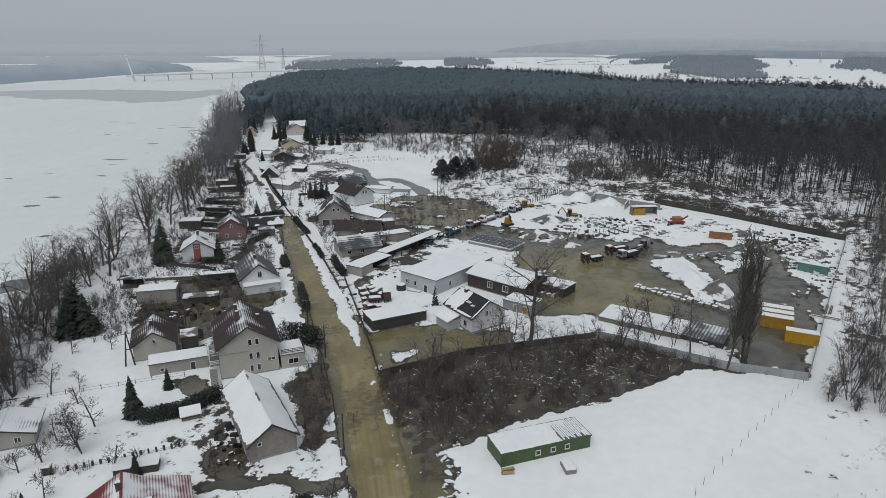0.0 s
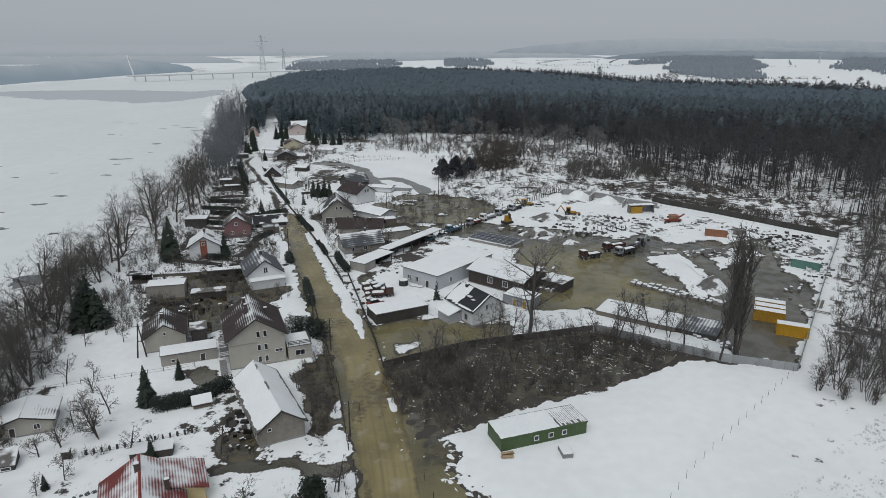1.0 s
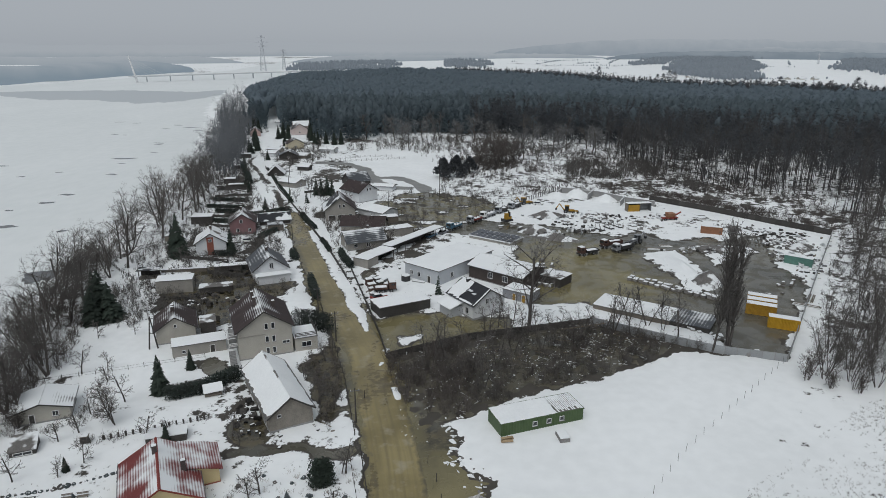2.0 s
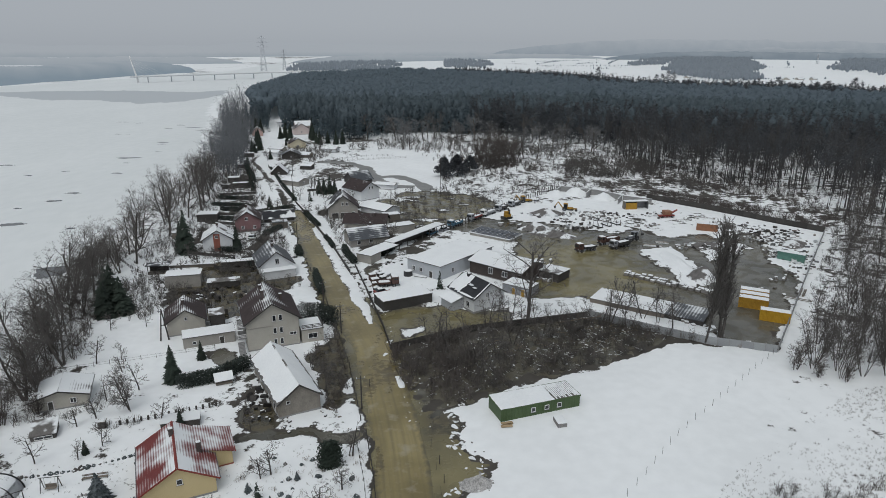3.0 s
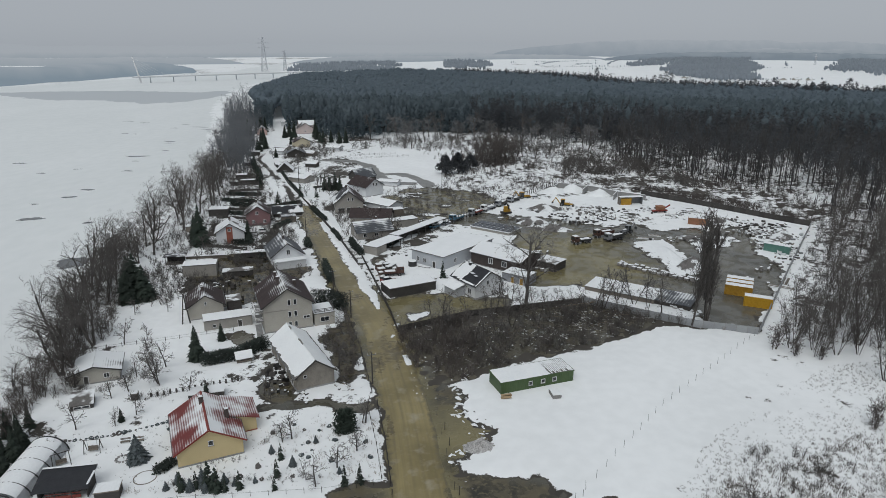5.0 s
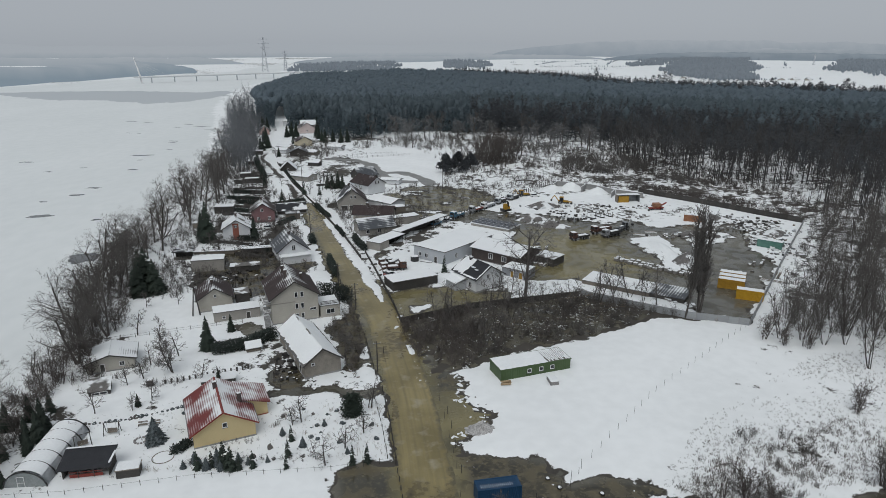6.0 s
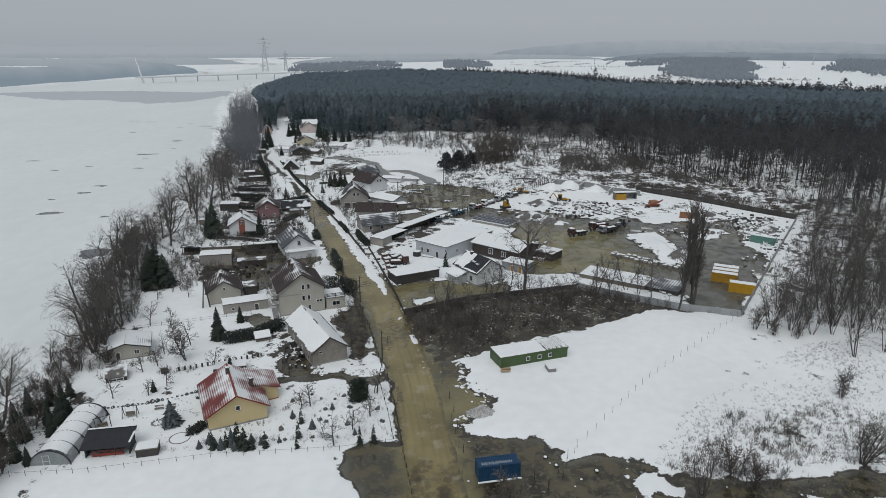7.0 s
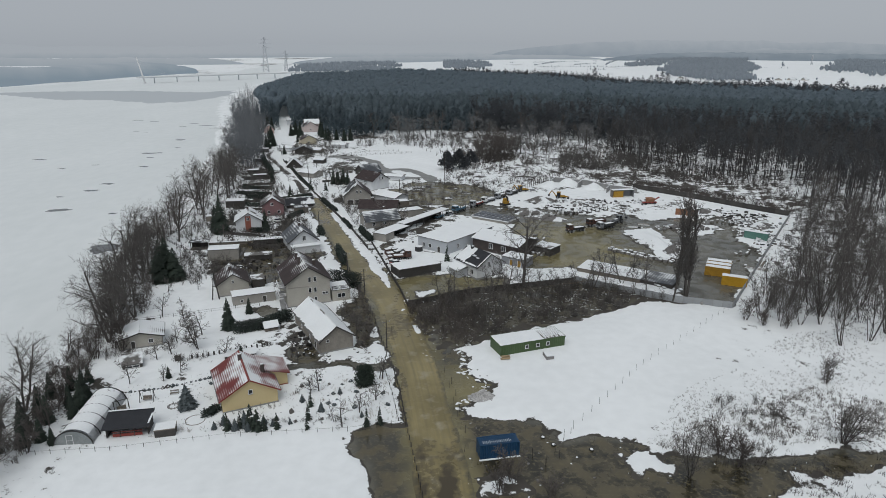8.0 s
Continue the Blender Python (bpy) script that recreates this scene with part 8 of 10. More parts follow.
spr = conifer(1, 8.0, 2.2, "spruce", "dark green spruce dusted with snow", M["needle"], pose(-52.0, 95.2, 0), 26, 22)
blue = conifer(2, 5.0, 2.2, "spruce", "blue-grey young spruce on the lawn", M["needle_blue"], pose(-48.9, 61.6, 0), 20, 22)
for x, y, s, lab in ((-50, 104.5, 0.55, "small spruce behind the shed"), (-80, 130, 1.5, "tall dark spruce at the river bank"), (-83, 133, 1.3, "tall dark spruce at the river bank"), (-77, 128, 1.2, "dark spruce among river trees"), (-80, 126, 1.1, "dark spruce among river trees"),
                     (-79.5, 174.5, 1.75, "tall dark spruce in a garden"), (-82.5, 178, 1.2, "dark spruce in a garden"), (-65.3, 178.5, 1.0, "slim dark spruce beside a house"), (-67.1, 226, 0.85, "dark spruce by the road"), (-73, 68, 0.65, "young spruce by the garden"), (-71, 70.5, 0.55, "young spruce by the garden"), (-75, 65, 0.7, "young spruce by the garden"), (-70, 62, 0.6, "young spruce by the tunnel"), (-71, 57, 0.7, "young spruce by the tunnel"), (-73.5, 59, 0.8, "young spruce by the tunnel"), (-72.5, 53, 0.65, "young spruce by the tunnel"), (-74, 48, 0.6, "young spruce at the field edge"), (-69, 51.5, 0.6, "young spruce beside the tunnel"), (-66.5, 50.5, 0.45, "young spruce beside the tunnel"), (-68, 62, 0.75, "dark spruce behind the tunnel"), (-67.5, 58.5, 0.6, "dark spruce behind the tunnel"), (-69, 65, 0.8, "dark spruce behind the tunnel"), (-71, 50, 0.7, "dark spruce beside the tunnel"), (-74, 55, 0.8, "dark spruce beside the bank"),
                     (-56.6, 72.5, 0.35, "small clipped spruce"), (-44.5, 79.5, 0.5, "small spruce by the hedge"), (-54.2, 258.5, 0.95, "dark spruce in a garden"), (-51.6, 256.8, 0.8, "dark spruce in a garden"), (-49.6, 258.6, 1.05, "dark spruce in a garden"), (-47.4, 257.6, 0.9, "dark spruce in a garden"), (-52.6, 260.5, 0.85, "dark spruce in a garden"), (-87.6, 272.5, 0.95, "dark spruce by the road"), (-84, 263, 0.7, "young spruce by the road"), (-104.5, 326, 0.8, "dark spruce by the road"), (-112, 378, 1.3, "dark spruce by the crossing"), (-112.5, 368, 1.0, "dark spruce by the crossing"), (-115, 372, 1.1, "dark spruce by the crossing"), (-97.5, 346, 0.8, "dark spruce by the crossing")):
    o = copy_thing(spr, Matrix.Identity(4))
    o.matrix_basis = pose(x, y, 0, 0, 0, 40 * s) @ Matrix.Diagonal((1.4 * s, 1.4 * s, s, 1) if "river" in lab else (s, s, s, 1))
    tagged(o, lab + ", dusted with snow")
thu = conifer(3, 3.6, 0.75, "thuja", "dark clipped thuja standing in snow", M["needle"], pose(-16.3, 56.2, 0), 12, 10)
for x, y, s, sw in ((-14.1, 56.6, 1.0, 1.0), (-26.6, 57.8, 0.95, 1.1), (-34.5, 54.6, 1.2, 1.4), (-31.3, 55.0, 0.95, 1.1), (-35.8, 55.3, 1.35, 1.3), (-39.6, 54.6, 1.0, 1.2), (-37.6, 55.2, 0.9, 1.1), (-33.2, 54.5, 0.8, 1.1), (-27.0, 62.0, 0.9, 1.1), (-26.2, 54.8, 0.7, 1.2),
                  (-55.4, 244, 1.5, 1.2), (-62.0, 244, 1.8, 1.3), (-1.9, 144.6, 1.5, 1.1)):
    copy_thing(thu, Matrix.Identity(4)).matrix_basis = pose(x, y, 0, 0, 0, 60 * s) @ Matrix.Diagonal((s * sw, s * sw, s, 1))


def hedge(label, pts, w, h, seed, step=0.8, needles="hedge_needle"):
    """A row of dense evergreen clumps, one thing."""
    rg = random.Random(seed)
    v, f = [], []
    for px, py in along_line(pts, step):
        for _ in range(520):
            a, u, z = rg.uniform(0, 6.283), rg.uniform(0.2, 1) ** 0.5, rg.uniform(0, 1)
            rr = w * u * (1 - 0.45 * z * z)
            c = Vector((px + rr * math.cos(a) + rg.uniform(-0.3, 0.3), py + rr * math.sin(a), h * z))
            s = rg.uniform(0.06, 0.17)
            i = len(v)
            for _ in range(3):
                v.append(tuple(c + Vector((rg.gauss(0, s), rg.gauss(0, s), rg.gauss(0.1, s)))))
            f.append((i, i + 1, i + 2))
    tagged(new("hedge", fast_mesh("hedge", v, f, M[needles])), label, "hedge")


hedge("dark evergreen hedge with a little snow", [(-49.5, 93.2), (-44, 95.8), (-39.8, 101)], 1.3, 2.6, 1, 0.6)
hedge("tall dark thuja hedge along the garden", [(-33.5, 125), (-29.8, 124.5), (-25.8, 122)], 1.9, 4.0, 2, 0.6)
hedge("tall dark conifer hedge along the road", [(-32.2, 141), (-35.8, 152)], 0.9, 3.2, 3)
hedge("double dark evergreen bush in the garden", [(-19.0, 69.3), (-17.2, 69.9)], 1.1, 4.2, 4, 0.16, "needle")
hedge("dark evergreen bushes along the road", [(-44.5, 172), (-46, 177)], 1.2, 2.2, 5)
hedge("dark evergreen hedge by the grey roof", [(-35.5, 180), (-38, 187), (-39.8, 191)], 0.5, 1.3, 7)
hedge("bushy snow-dusted shrub at the house corner", [(-44.4, 59.0), (-43.4, 60.6)], 1.0, 1.2, 9)
hedge("long dark snow-topped hedge between gardens", [(-92, 236), (-78, 234)], 0.9, 1.5, 11)
hedge("long dark hedge between gardens", [(-93, 247), (-80, 246)], 0.9, 1.6, 12)
hedge("tall dark conifer hedge along the far road", [(-104.5, 322), (-96, 300), (-88.5, 280)], 1.3, 3.6, 16, 1.0)
hedge("dark thuja row by the grey house", [(-31.6, 177), (-29.6, 171), (-26.8, 164.5)], 0.9, 2.3, 17, 0.9)
hedge("dark snow-topped hedge by the house plots", [(-53, 224), (-49, 214), (-45, 206)], 0.9, 1.4, 18, 0.9)
hedge("low dark hedge along the roadside fence", [(-90, 317), (-73, 273), (-62, 246)], 0.5, 1.0, 19, 1.3)
hedge("dark mixed hedge between house plots", [(-75, 220), (-60, 232)], 0.9, 1.6, 14)
hedge("dark evergreen bushes by the pink house", [(-60.5, 194), (-57.5, 203)], 1.0, 1.6, 15)
for q, pts in enumerate(([(-82, 214), (-72, 212)], [(-97, 276), (-88, 274)], [(-72, 177), (-64, 175)], [(-62, 164), (-57, 163)], [(-86, 228), (-77, 226)], [(-21, 171), (-17, 178)])):
    hedge("dark clipped hedge with a little snow between gardens", pts, 0.9, 1.7, 30 + q, 0.9)


for x, y, k in ((-40.6, 56.2, 0.42), (-37.2, 56.6, 0.5), (-33.8, 56.2, 0.4), (-36.0, 54.4, 0.36), (-24.8, 60.4, 0.4), (-22.4, 66.4, 0.3), (-28.8, 63.6, 0.34), (-17.4, 58.6, 0.28), (-39.4, 55.2, 0.36), (-38.2, 54.6, 0.44), (-35.2, 55.6, 0.48), (-34.6, 54.8, 0.34), (-32.2, 55.8, 0.3), (-41.8, 54.8, 0.32), (-29.4, 56.4, 0.26), (-36.8, 55.4, 0.4)):
    o = copy_thing(blue, Matrix.Identity(4))
    o.matrix_basis = pose(x, y, 0, 0, 0, 70 * x) @ Matrix.Diagonal((k, k, k * 1.1, 1))
    tagged(o, "small snow-dusted spruce in the flower bed", "", "small spruces in the garden")


# low clipped bushes in the snowy garden
rg = random.Random(31)
LOW = [(-24.5, 65.8), (-23.6, 66.4), (-22.6, 64.2), (-24, 63.0), (-22.8, 62.4), (-19, 61.6), (-19.4, 67), (-25, 70), (-29, 69.5), (-24.2, 57.8), (-28.6, 57.0), (-30, 60), (-14.4, 66.5), (-13.2, 62.5), (-21, 71), (-27, 71.5), (-30, 69), (-32, 57.5), (-22.5, 69.8), (-45, 72), (-44, 70.5), (-47.5, 70)]
LOW += [tuple(p) for p in along_line([(-63, 66.4), (-56, 68.3), (-48.6, 72.2)], 0.85)]
for x, y in LOW:
    s = rg.uniform(0.22, 0.5)
    o = empty("low_bush", pose(x, y, 0, 0, 0, rg.uniform(0, 360)), "small clipped bush with a cap of snow", "bush", "low bushes in the garden")
    bm = bmesh.new()
    bmesh.ops.create_icosphere(bm, subdivisions=2, radius=s, matrix=Matrix.Translation((0, 0, s * 0.5)))
    for q in bm.verts:
        q.co *= 1 + 0.6 * noise.noise(q.co * 6 + Vector((x, y, 0)))
    part("foliage", bm, M["needle_blue"] if rg.random() < 0.7 else M["twig"], o)
    cap = bmesh.new()
    bmesh.ops.create_icosphere(cap, subdivisions=1, radius=s * 0.75, matrix=Matrix.Translation((0.05, 0, s * 0.95)) @ Matrix.Diagonal((1, 0.9, 0.4, 1)))
    part("snow_cap", cap, snow, o)


spruces = [(-80, 402), (-84, 412), (-76, 408), (-70, 404), (-88, 422), (-66, 406), (-92, 436), (-86, 438), (-112, 462), (-110, 436), (-106, 432), (-98, 404), (-100, 398), (-124, 470), (-120, 480), (-131, 500), (-142, 520), (-128, 492), (-112, 430), (-116, 446), (-122, 430), (-126, 456), (-137, 436), (-140, 470), (-146, 500), (-152, 530), (-143, 484), (-134, 462), (-122, 412), (-118, 396), (-104, 486), (-108, 500), (-118, 520), (-98, 470), (-93, 456), (-126, 540), (-134, 560), (-128, 404), (-134, 416), (-138, 428), (-126, 420), (-132, 398), (-142, 446), (-130, 384), (-138, 398), (-146, 458), (-150, 476), (-122, 366), (-128, 372), (-154, 498), (-138, 452), (-144, 412)]
for k, (x, y) in enumerate(q for q in spruces if line_distance(np.array(q[0]), np.array(q[1]), ROAD) > 5.5):
    o = copy_thing(spr, Matrix.Identity(4))
    s = rng.uniform(0.8, 1.5)
    o.matrix_basis = pose(x, y, 0, 0, 0, 33 * k) @ Matrix.Diagonal((s, s, s, 1))
    tagged(o, "dark spruce between the far houses", "", "spruces by the far houses")


# ---- uncountable growth: brush in the wet plot, weeds, bank scrub ----
def scatter(name, label, category, models, points, sizes, material, seed):
    """Many small copies of segment models, joined into one mesh."""
    rg, vs, fs, n0 = np.random.default_rng(seed), [], [], 0
    points = np.asarray(points)
    for (x, y), s, z in zip(points, sizes, ground_height(points[:, 0], points[:, 1])):
        v, f = models[rg.integers(len(models))]
        a = rg.uniform(0, 2 * np.pi)
        c, q = np.cos(a), np.sin(a)
        w = v * s
        vs.append(np.stack([x + w[:, 0] * c - w[:, 1] * q, y + w[:, 0] * q + w[:, 1] * c, w[:, 2] + z], 1))
        fs.append(f + n0)
        n0 += len(v)
    return tagged(new(name, fast_mesh(name, np.concatenate(vs), np.concatenate(fs), material)), label, category, kind="stuff")


def brush_model(seed, h, stems, spec, spread=0.35, twig_r=0.014, r=0.03):
    rg = random.Random(seed)
    out = [[] for _ in range(6)]
    for _ in range(stems):
        a, w = rg.uniform(0, 6.283), rg.uniform(0.05, spread)
        grow(out, rg, Vector((rg.uniform(-0.5, 0.5), rg.uniform(-0.5, 0.5), -0.1)), Vector((w * math.cos(a), w * math.sin(a), 1)).normalized(), h * rg.uniform(0.6, 1.1), r, 0, spec)
    return tubes([(a, b, max(r0, twig_r), max(r1, twig_r * 0.7)) for lev in out for a, b, r0, r1 in lev], 2)


SCRUB = [(5, 0.5, 0.45, 0.02), (2, 0.5, 0.5, 0.0), (0, 0, 0, 0)]
brush = [brush_model(300 + k, 2.6, 5, SCRUB) for k in range(5)]


def twigs(seed, h, stems, side, width=0.03, spread=0.5, base=0.5):
    """A light bush: thin tapering stems with short side twigs, each one sliver."""
    rg = np.random.default_rng(seed)
    segs = []
    for _ in range(stems):
        a, w = rg.uniform(0, 6.283), rg.uniform(0.05, spread)
        p = np.array((rg.uniform(-base, base), rg.uniform(-base, base), -0.1))
        d = np.array((w * math.cos(a), w * math.sin(a), 1.0)) * h * rg.uniform(0.5, 1.1)
        segs.append((tuple(p), tuple(p + d), width, width * 0.3))
        for _ in range(side):
            u = rg.uniform(0.3, 0.95)
            e = rg.normal(0, 0.2, 3) * h + d * 0.22
            segs.append((tuple(p + d * u), tuple(p + d * u + e), width * 0.6, width * 0.25))
    return tubes(segs, 2)


far_trees = [brush_model(160 + k, 15 + 2 * k, 1, [(9, 0.5, 0.6, 0.02), (5, 0.55, 0.55, 0.03), (4, 0.55, 0.5, 0.02), (0, 0, 0, 0)], 0.12, 0.032, 0.30) for k in range(4)]
pts = np.array(far_places + [(float(bank_x(y)) + rng.uniform(8, 40), float(y)) for y in np.arange(400, 700, 7)])
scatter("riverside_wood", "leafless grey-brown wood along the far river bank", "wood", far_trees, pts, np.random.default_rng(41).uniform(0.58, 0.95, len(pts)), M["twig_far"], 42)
bush_light = [twigs(310 + k, 2.4, 9, 4, 0.032) for k in range(6)]
tuft = [twigs(320 + k, 0.75, 9, 0, 0.02, 0.5, 0.35) for k in range(6)]
npr = np.random.default_rng(5)


def inside_points(pts, count, margin=0.0, clump=None):
    xs, ys = [p[0] for p in pts], [p[1] for p in pts]
    out = []
    while len(out) < count:
        p = np.stack([npr.uniform(min(xs), max(xs), 4000), npr.uniform(min(ys), max(ys), 4000)], 1)
        keep = inside_distance(p[:, 0], p[:, 1], pts) > margin
        if clump:
            keep &= fbm(p[:, 0], p[:, 1], clump, 77, 3) > npr.uniform(0.25, 0.65, 4000)
        out += list(p[keep])
    return np.array(out[:count])


pts = inside_points(FLOODS["plot"], 190, 0.3, 7)
scatter("brush_thicket", "dense dark leafless brush standing in shallow water", "brush", brush, pts, npr.uniform(0.5, 1.35, len(pts)), M["twig_red"], 1)
pts = inside_points(FLOODS["plot"], 620, 0.2, 7)
scatter("brush_thicket", "tangled grey-brown twigs in the wet plot", "brush", bush_light, pts[pts[:, 0] > 4], npr.uniform(0.3, 1.1, len(pts)), M["twig"], 18)
scatter("brush_thicket", "reddish-brown brush at the plot's roadside end", "brush", bush_light, pts[pts[:, 0] <= 4], npr.uniform(0.6, 1.3, len(pts)), M["twig_red"], 20)
weed = [brush_model(330 + k, 1.0, 6, [(2, 0.4, 0.4, 0.0), (0, 0, 0, 0)], 0.4, 0.012, 0.016) for k in range(4)]
field = [(30, 50), (60, 52), (130, 48), (140, 100), (95, 96), (75, 92), (58, 80), (40, 66)]
pts = inside_points(field, 5600, 0, 10)
scatter("dry_weeds", "dry grey-brown weeds standing through the snow", "weeds", tuft, pts, npr.uniform(0.2, 0.7, len(pts)), M["stalk_grey"], 2)
pts = inside_points([(35, 49), (52, 48), (68, 48.5), (75, 60), (60, 68), (40, 62)], 330, 0, 6)
scatter("dry_weeds", "dense dry weeds along the flooded edge", "weeds", tuft, pts, npr.uniform(0.3, 0.8, len(pts)), M["stalk_grey"], 13)
pts = inside_points([(36, 46), (44, 38), (60, 36), (90, 38), (90, 47), (62, 49)], 420, 0, 5)
scatter("shore_weeds", "dark weeds and twigs in the slush", "weeds", tuft, pts, npr.uniform(0.5, 1.5, len(pts)), M["twig_red"], 14)
pts = inside_points([(31, 50), (36, 47), (44, 48), (57, 50.5), (72, 52), (78, 62), (66, 68), (54, 62), (48, 60), (40, 57)], 1300, 0, 5)
scatter("tall_weeds", "dense tall grey weeds standing behind the flooded edge", "weeds", tuft, pts, npr.uniform(0.5, 1.3, len(pts)), M["stalk_grey"], 61)
pts = inside_points([(80, 50), (120, 50), (125, 90), (95, 84), (82, 66)], 900, 0, 7)
scatter("tall_weeds", "dense grey weeds and stalks at the field's far side", "weeds", tuft, pts, npr.uniform(0.4, 1.1, len(pts)), M["stalk_grey"], 62)
pts = inside_points([(58, 296), (97, 289), (112, 262), (118, 268), (108, 300), (106, 328), (66, 335)], 330, 0, 13)
scatter("wood_edge_thicket", "dense brown leafless thicket before the wood", "brush", bush_light, pts, npr.uniform(1.0, 2.2, len(pts)), M["twig"], 17)
pts = inside_points([(33, 48.5), (48, 47), (62, 51), (64, 60), (50, 66), (38, 58)], 70, 0, 7)
scatter("water_scrub", "grey-brown scrub at the edge of the water", "brush", bush_light, pts, npr.uniform(0.35, 0.8, len(pts)), M["twig"], 3)
pts = inside_points([(70, 106), (96, 98), (150, 118), (178, 170), (172, 208), (131, 199)], 850, 0, 9)
pts = pts[line_distance(pts[:, 0], pts[:, 1], depot_side) > 2.5]
scatter("east_scrub", "leafless scrub on snow beside the depot", "brush", bush_light, pts, npr.uniform(0.4, 1.3, len(pts)), M["twig"], 4)
pts = inside_points([(-2, 262), (26, 240), (52, 273), (90, 250), (131, 203), (150, 215), (158, 280), (110, 345), (40, 400), (-20, 380), (0, 320)], 2500, 0, 12)
scatter("meadow_scrub", "brown scrub and dry grass on the snowy meadow", "brush", bush_light, pts, npr.uniform(0.3, 1.1, len(pts)), M["twig_red"], 5)
pts = inside_points([(14, 330), (20, 312), (34, 314), (42, 332), (30, 346), (14, 342)], 150, 0)
scatter("willow_thicket", "low brown shoots under the willow thicket", "brush", bush_light, pts, npr.uniform(0.7, 1.6, len(pts)), M["twig_red"], 6)
osier = [bare_tree(250 + k, 10.5 + k, 0.09, [(9, 0.30, 0.34, 0.06), (5, 0.5, 0.4, 0.06), (3, 0.5, 0.45, 0.03), (0, 0, 0, 0)], M["twig_red"], M["twig_red"], "bare_tree", "", Matrix.Identity(4), 9, 2, 0.2, 0.024, 0.34) for k in range(2)]
spread_copies(osier, [(17, 317), (22, 314), (27, 318), (33, 324), (38, 330), (24, 326), (30, 333), (19, 328), (36, 338), (28, 342)], "tall many-stemmed reddish-brown osier thicket", "osiers at the meadow's edge", 1.15, 1.5)
pts = inside_points(MARSH, 260, 0, 6)
scatter("reed_bed", "dry reeds and brush in the flooded meadow", "reeds", tuft + bush_light, pts, npr.uniform(0.5, 1.2, len(pts)), M["twig"], 7)
pts = np.array([(float(bank_x(y)) + npr.uniform(1, 7 if y < 80 else 13 if y < 170 else 24), y) for y in npr.uniform(45, 330, 420)])
scatter("bank_scrub", "brown leafless scrub along the river bank", "brush", bush_light, pts, npr.uniform(0.4, 1.3, len(pts)), M["twig_red"], 8)
pts = np.array([(float(bank_x(y)) + npr.uniform(1, 7 if y < 94 else 14), y) for y in npr.uniform(70, 175, 300)])
scatter("bank_thicket", "brown leafless thicket under the bank trees", "brush", bush_light, pts, npr.uniform(0.45, 1.1, len(pts)), M["twig_red"], 19)
pts = inside_points([(-80, 136), (-66, 128), (-46, 126), (-34, 134), (-50, 200), (-60, 240), (-84, 290), (-100, 296), (-98, 200), (-88, 150)], 1250, 0, 8)
pts = pts[line_distance(pts[:, 0], pts[:, 1], ROAD) > 8.5]
scatter("garden_scrub", "leafless garden bushes and dry stalks", "brush", bush_light, pts, npr.uniform(0.3, 0.95, len(pts)), M["twig"], 9)
for k, (pts, count, lo, hi) in enumerate((([(-122, 335), (-104, 331), (-89, 284), (-98, 268), (-112, 285)], 250, 0.5, 1.2), ([(-92, 207), (-60, 207), (-47, 176), (-56, 164), (-80, 168), (-92, 185)], 330, 0.35, 0.9), ([(-55, 232), (-44, 232), (-29, 204), (-34, 186), (-44, 196)], 170, 0.4, 1.0),
                                         ([(-100, 372), (-92, 340), (-72, 336), (-62, 372), (-80, 398), (-96, 400)], 240, 0.5, 1.4), ([(-150, 470), (-114, 372), (-112, 340), (-122, 335), (-150, 400), (-176, 470)], 520, 0.5, 1.3), ([(-62, 372), (-35, 385), (20, 370), (52, 345), (110, 355), (60, 400), (20, 436), (-45, 432)], 620, 0.5, 1.6),
                                         ([(-75, 122), (-60, 128), (-62, 140), (-80, 152), (-86, 140)], 200, 0.4, 1.0), ([(-100, 205), (-62, 240), (-84, 290), (-104, 296)], 240, 0.35, 0.9), ([(-60, 150), (-46, 146), (-44, 168), (-54, 180), (-70, 172)], 130, 0.3, 0.8))):
    pts = inside_points(pts, count, 0, 9)
    pts = pts[line_distance(pts[:, 0], pts[:, 1], ROAD) > 8]
    scatter("dark_thicket", "dense dark leafless bushes between snowy plots", "brush", bush_light, pts, npr.uniform(lo, hi, count), M["twig"], 50 + k)
pts = inside_points([(-28, 72), (-12, 74), (-10, 58), (-42, 53.5), (-60, 52), (-40, 56)], 160, 0, 5)
scatter("garden_stalks", "dry stalks along the garden beds", "weeds", weed, pts, npr.uniform(0.3, 0.8, len(pts)), M["dry"], 10)
pts = inside_points([(-64, 68), (-46, 76), (-20, 76), (-12, 73), (-10.5, 58), (-20, 55.5), (-40, 54), (-60, 51)], 520, 0, 4)
wall_bed = np.concatenate([along_line(q, 0.45) for q in ([(-40.2, 59.4), (-35.6, 61.0), (-32.6, 62.2)], [(-31.0, 66.0), (-29.6, 69.4)], [(-42, 56), (-31, 57)], [(-30, 57), (-20, 57.5)])])
house_bed = np.concatenate([along_line(q, 0.6) for q in ([(-72, 82), (-66, 82.2), (-61.5, 84.5)], [(-61, 85), (-63, 91)], [(-58, 79), (-52, 80.5)])])
scatter("bed_shrubs", "twiggy leafless shrubs round the summer house", "shrubs", bush_light, house_bed + npr.normal(0, 0.5, house_bed.shape), npr.uniform(0.3, 0.75, len(house_bed)), M["twig"], 60)
wall_bed = wall_bed + npr.normal(0, 0.35, wall_bed.shape)
scatter("bed_shrubs", "twiggy leafless shrubs in the flower beds by the house", "shrubs", bush_light, wall_bed, npr.uniform(0.15, 0.42, len(wall_bed)), M["twig"], 59)
scatter("garden_flecks", "small tufts and dead stalks poking through the garden snow", "weeds", tuft, pts, npr.uniform(0.15, 0.5, len(pts)), M["twig"], 58)
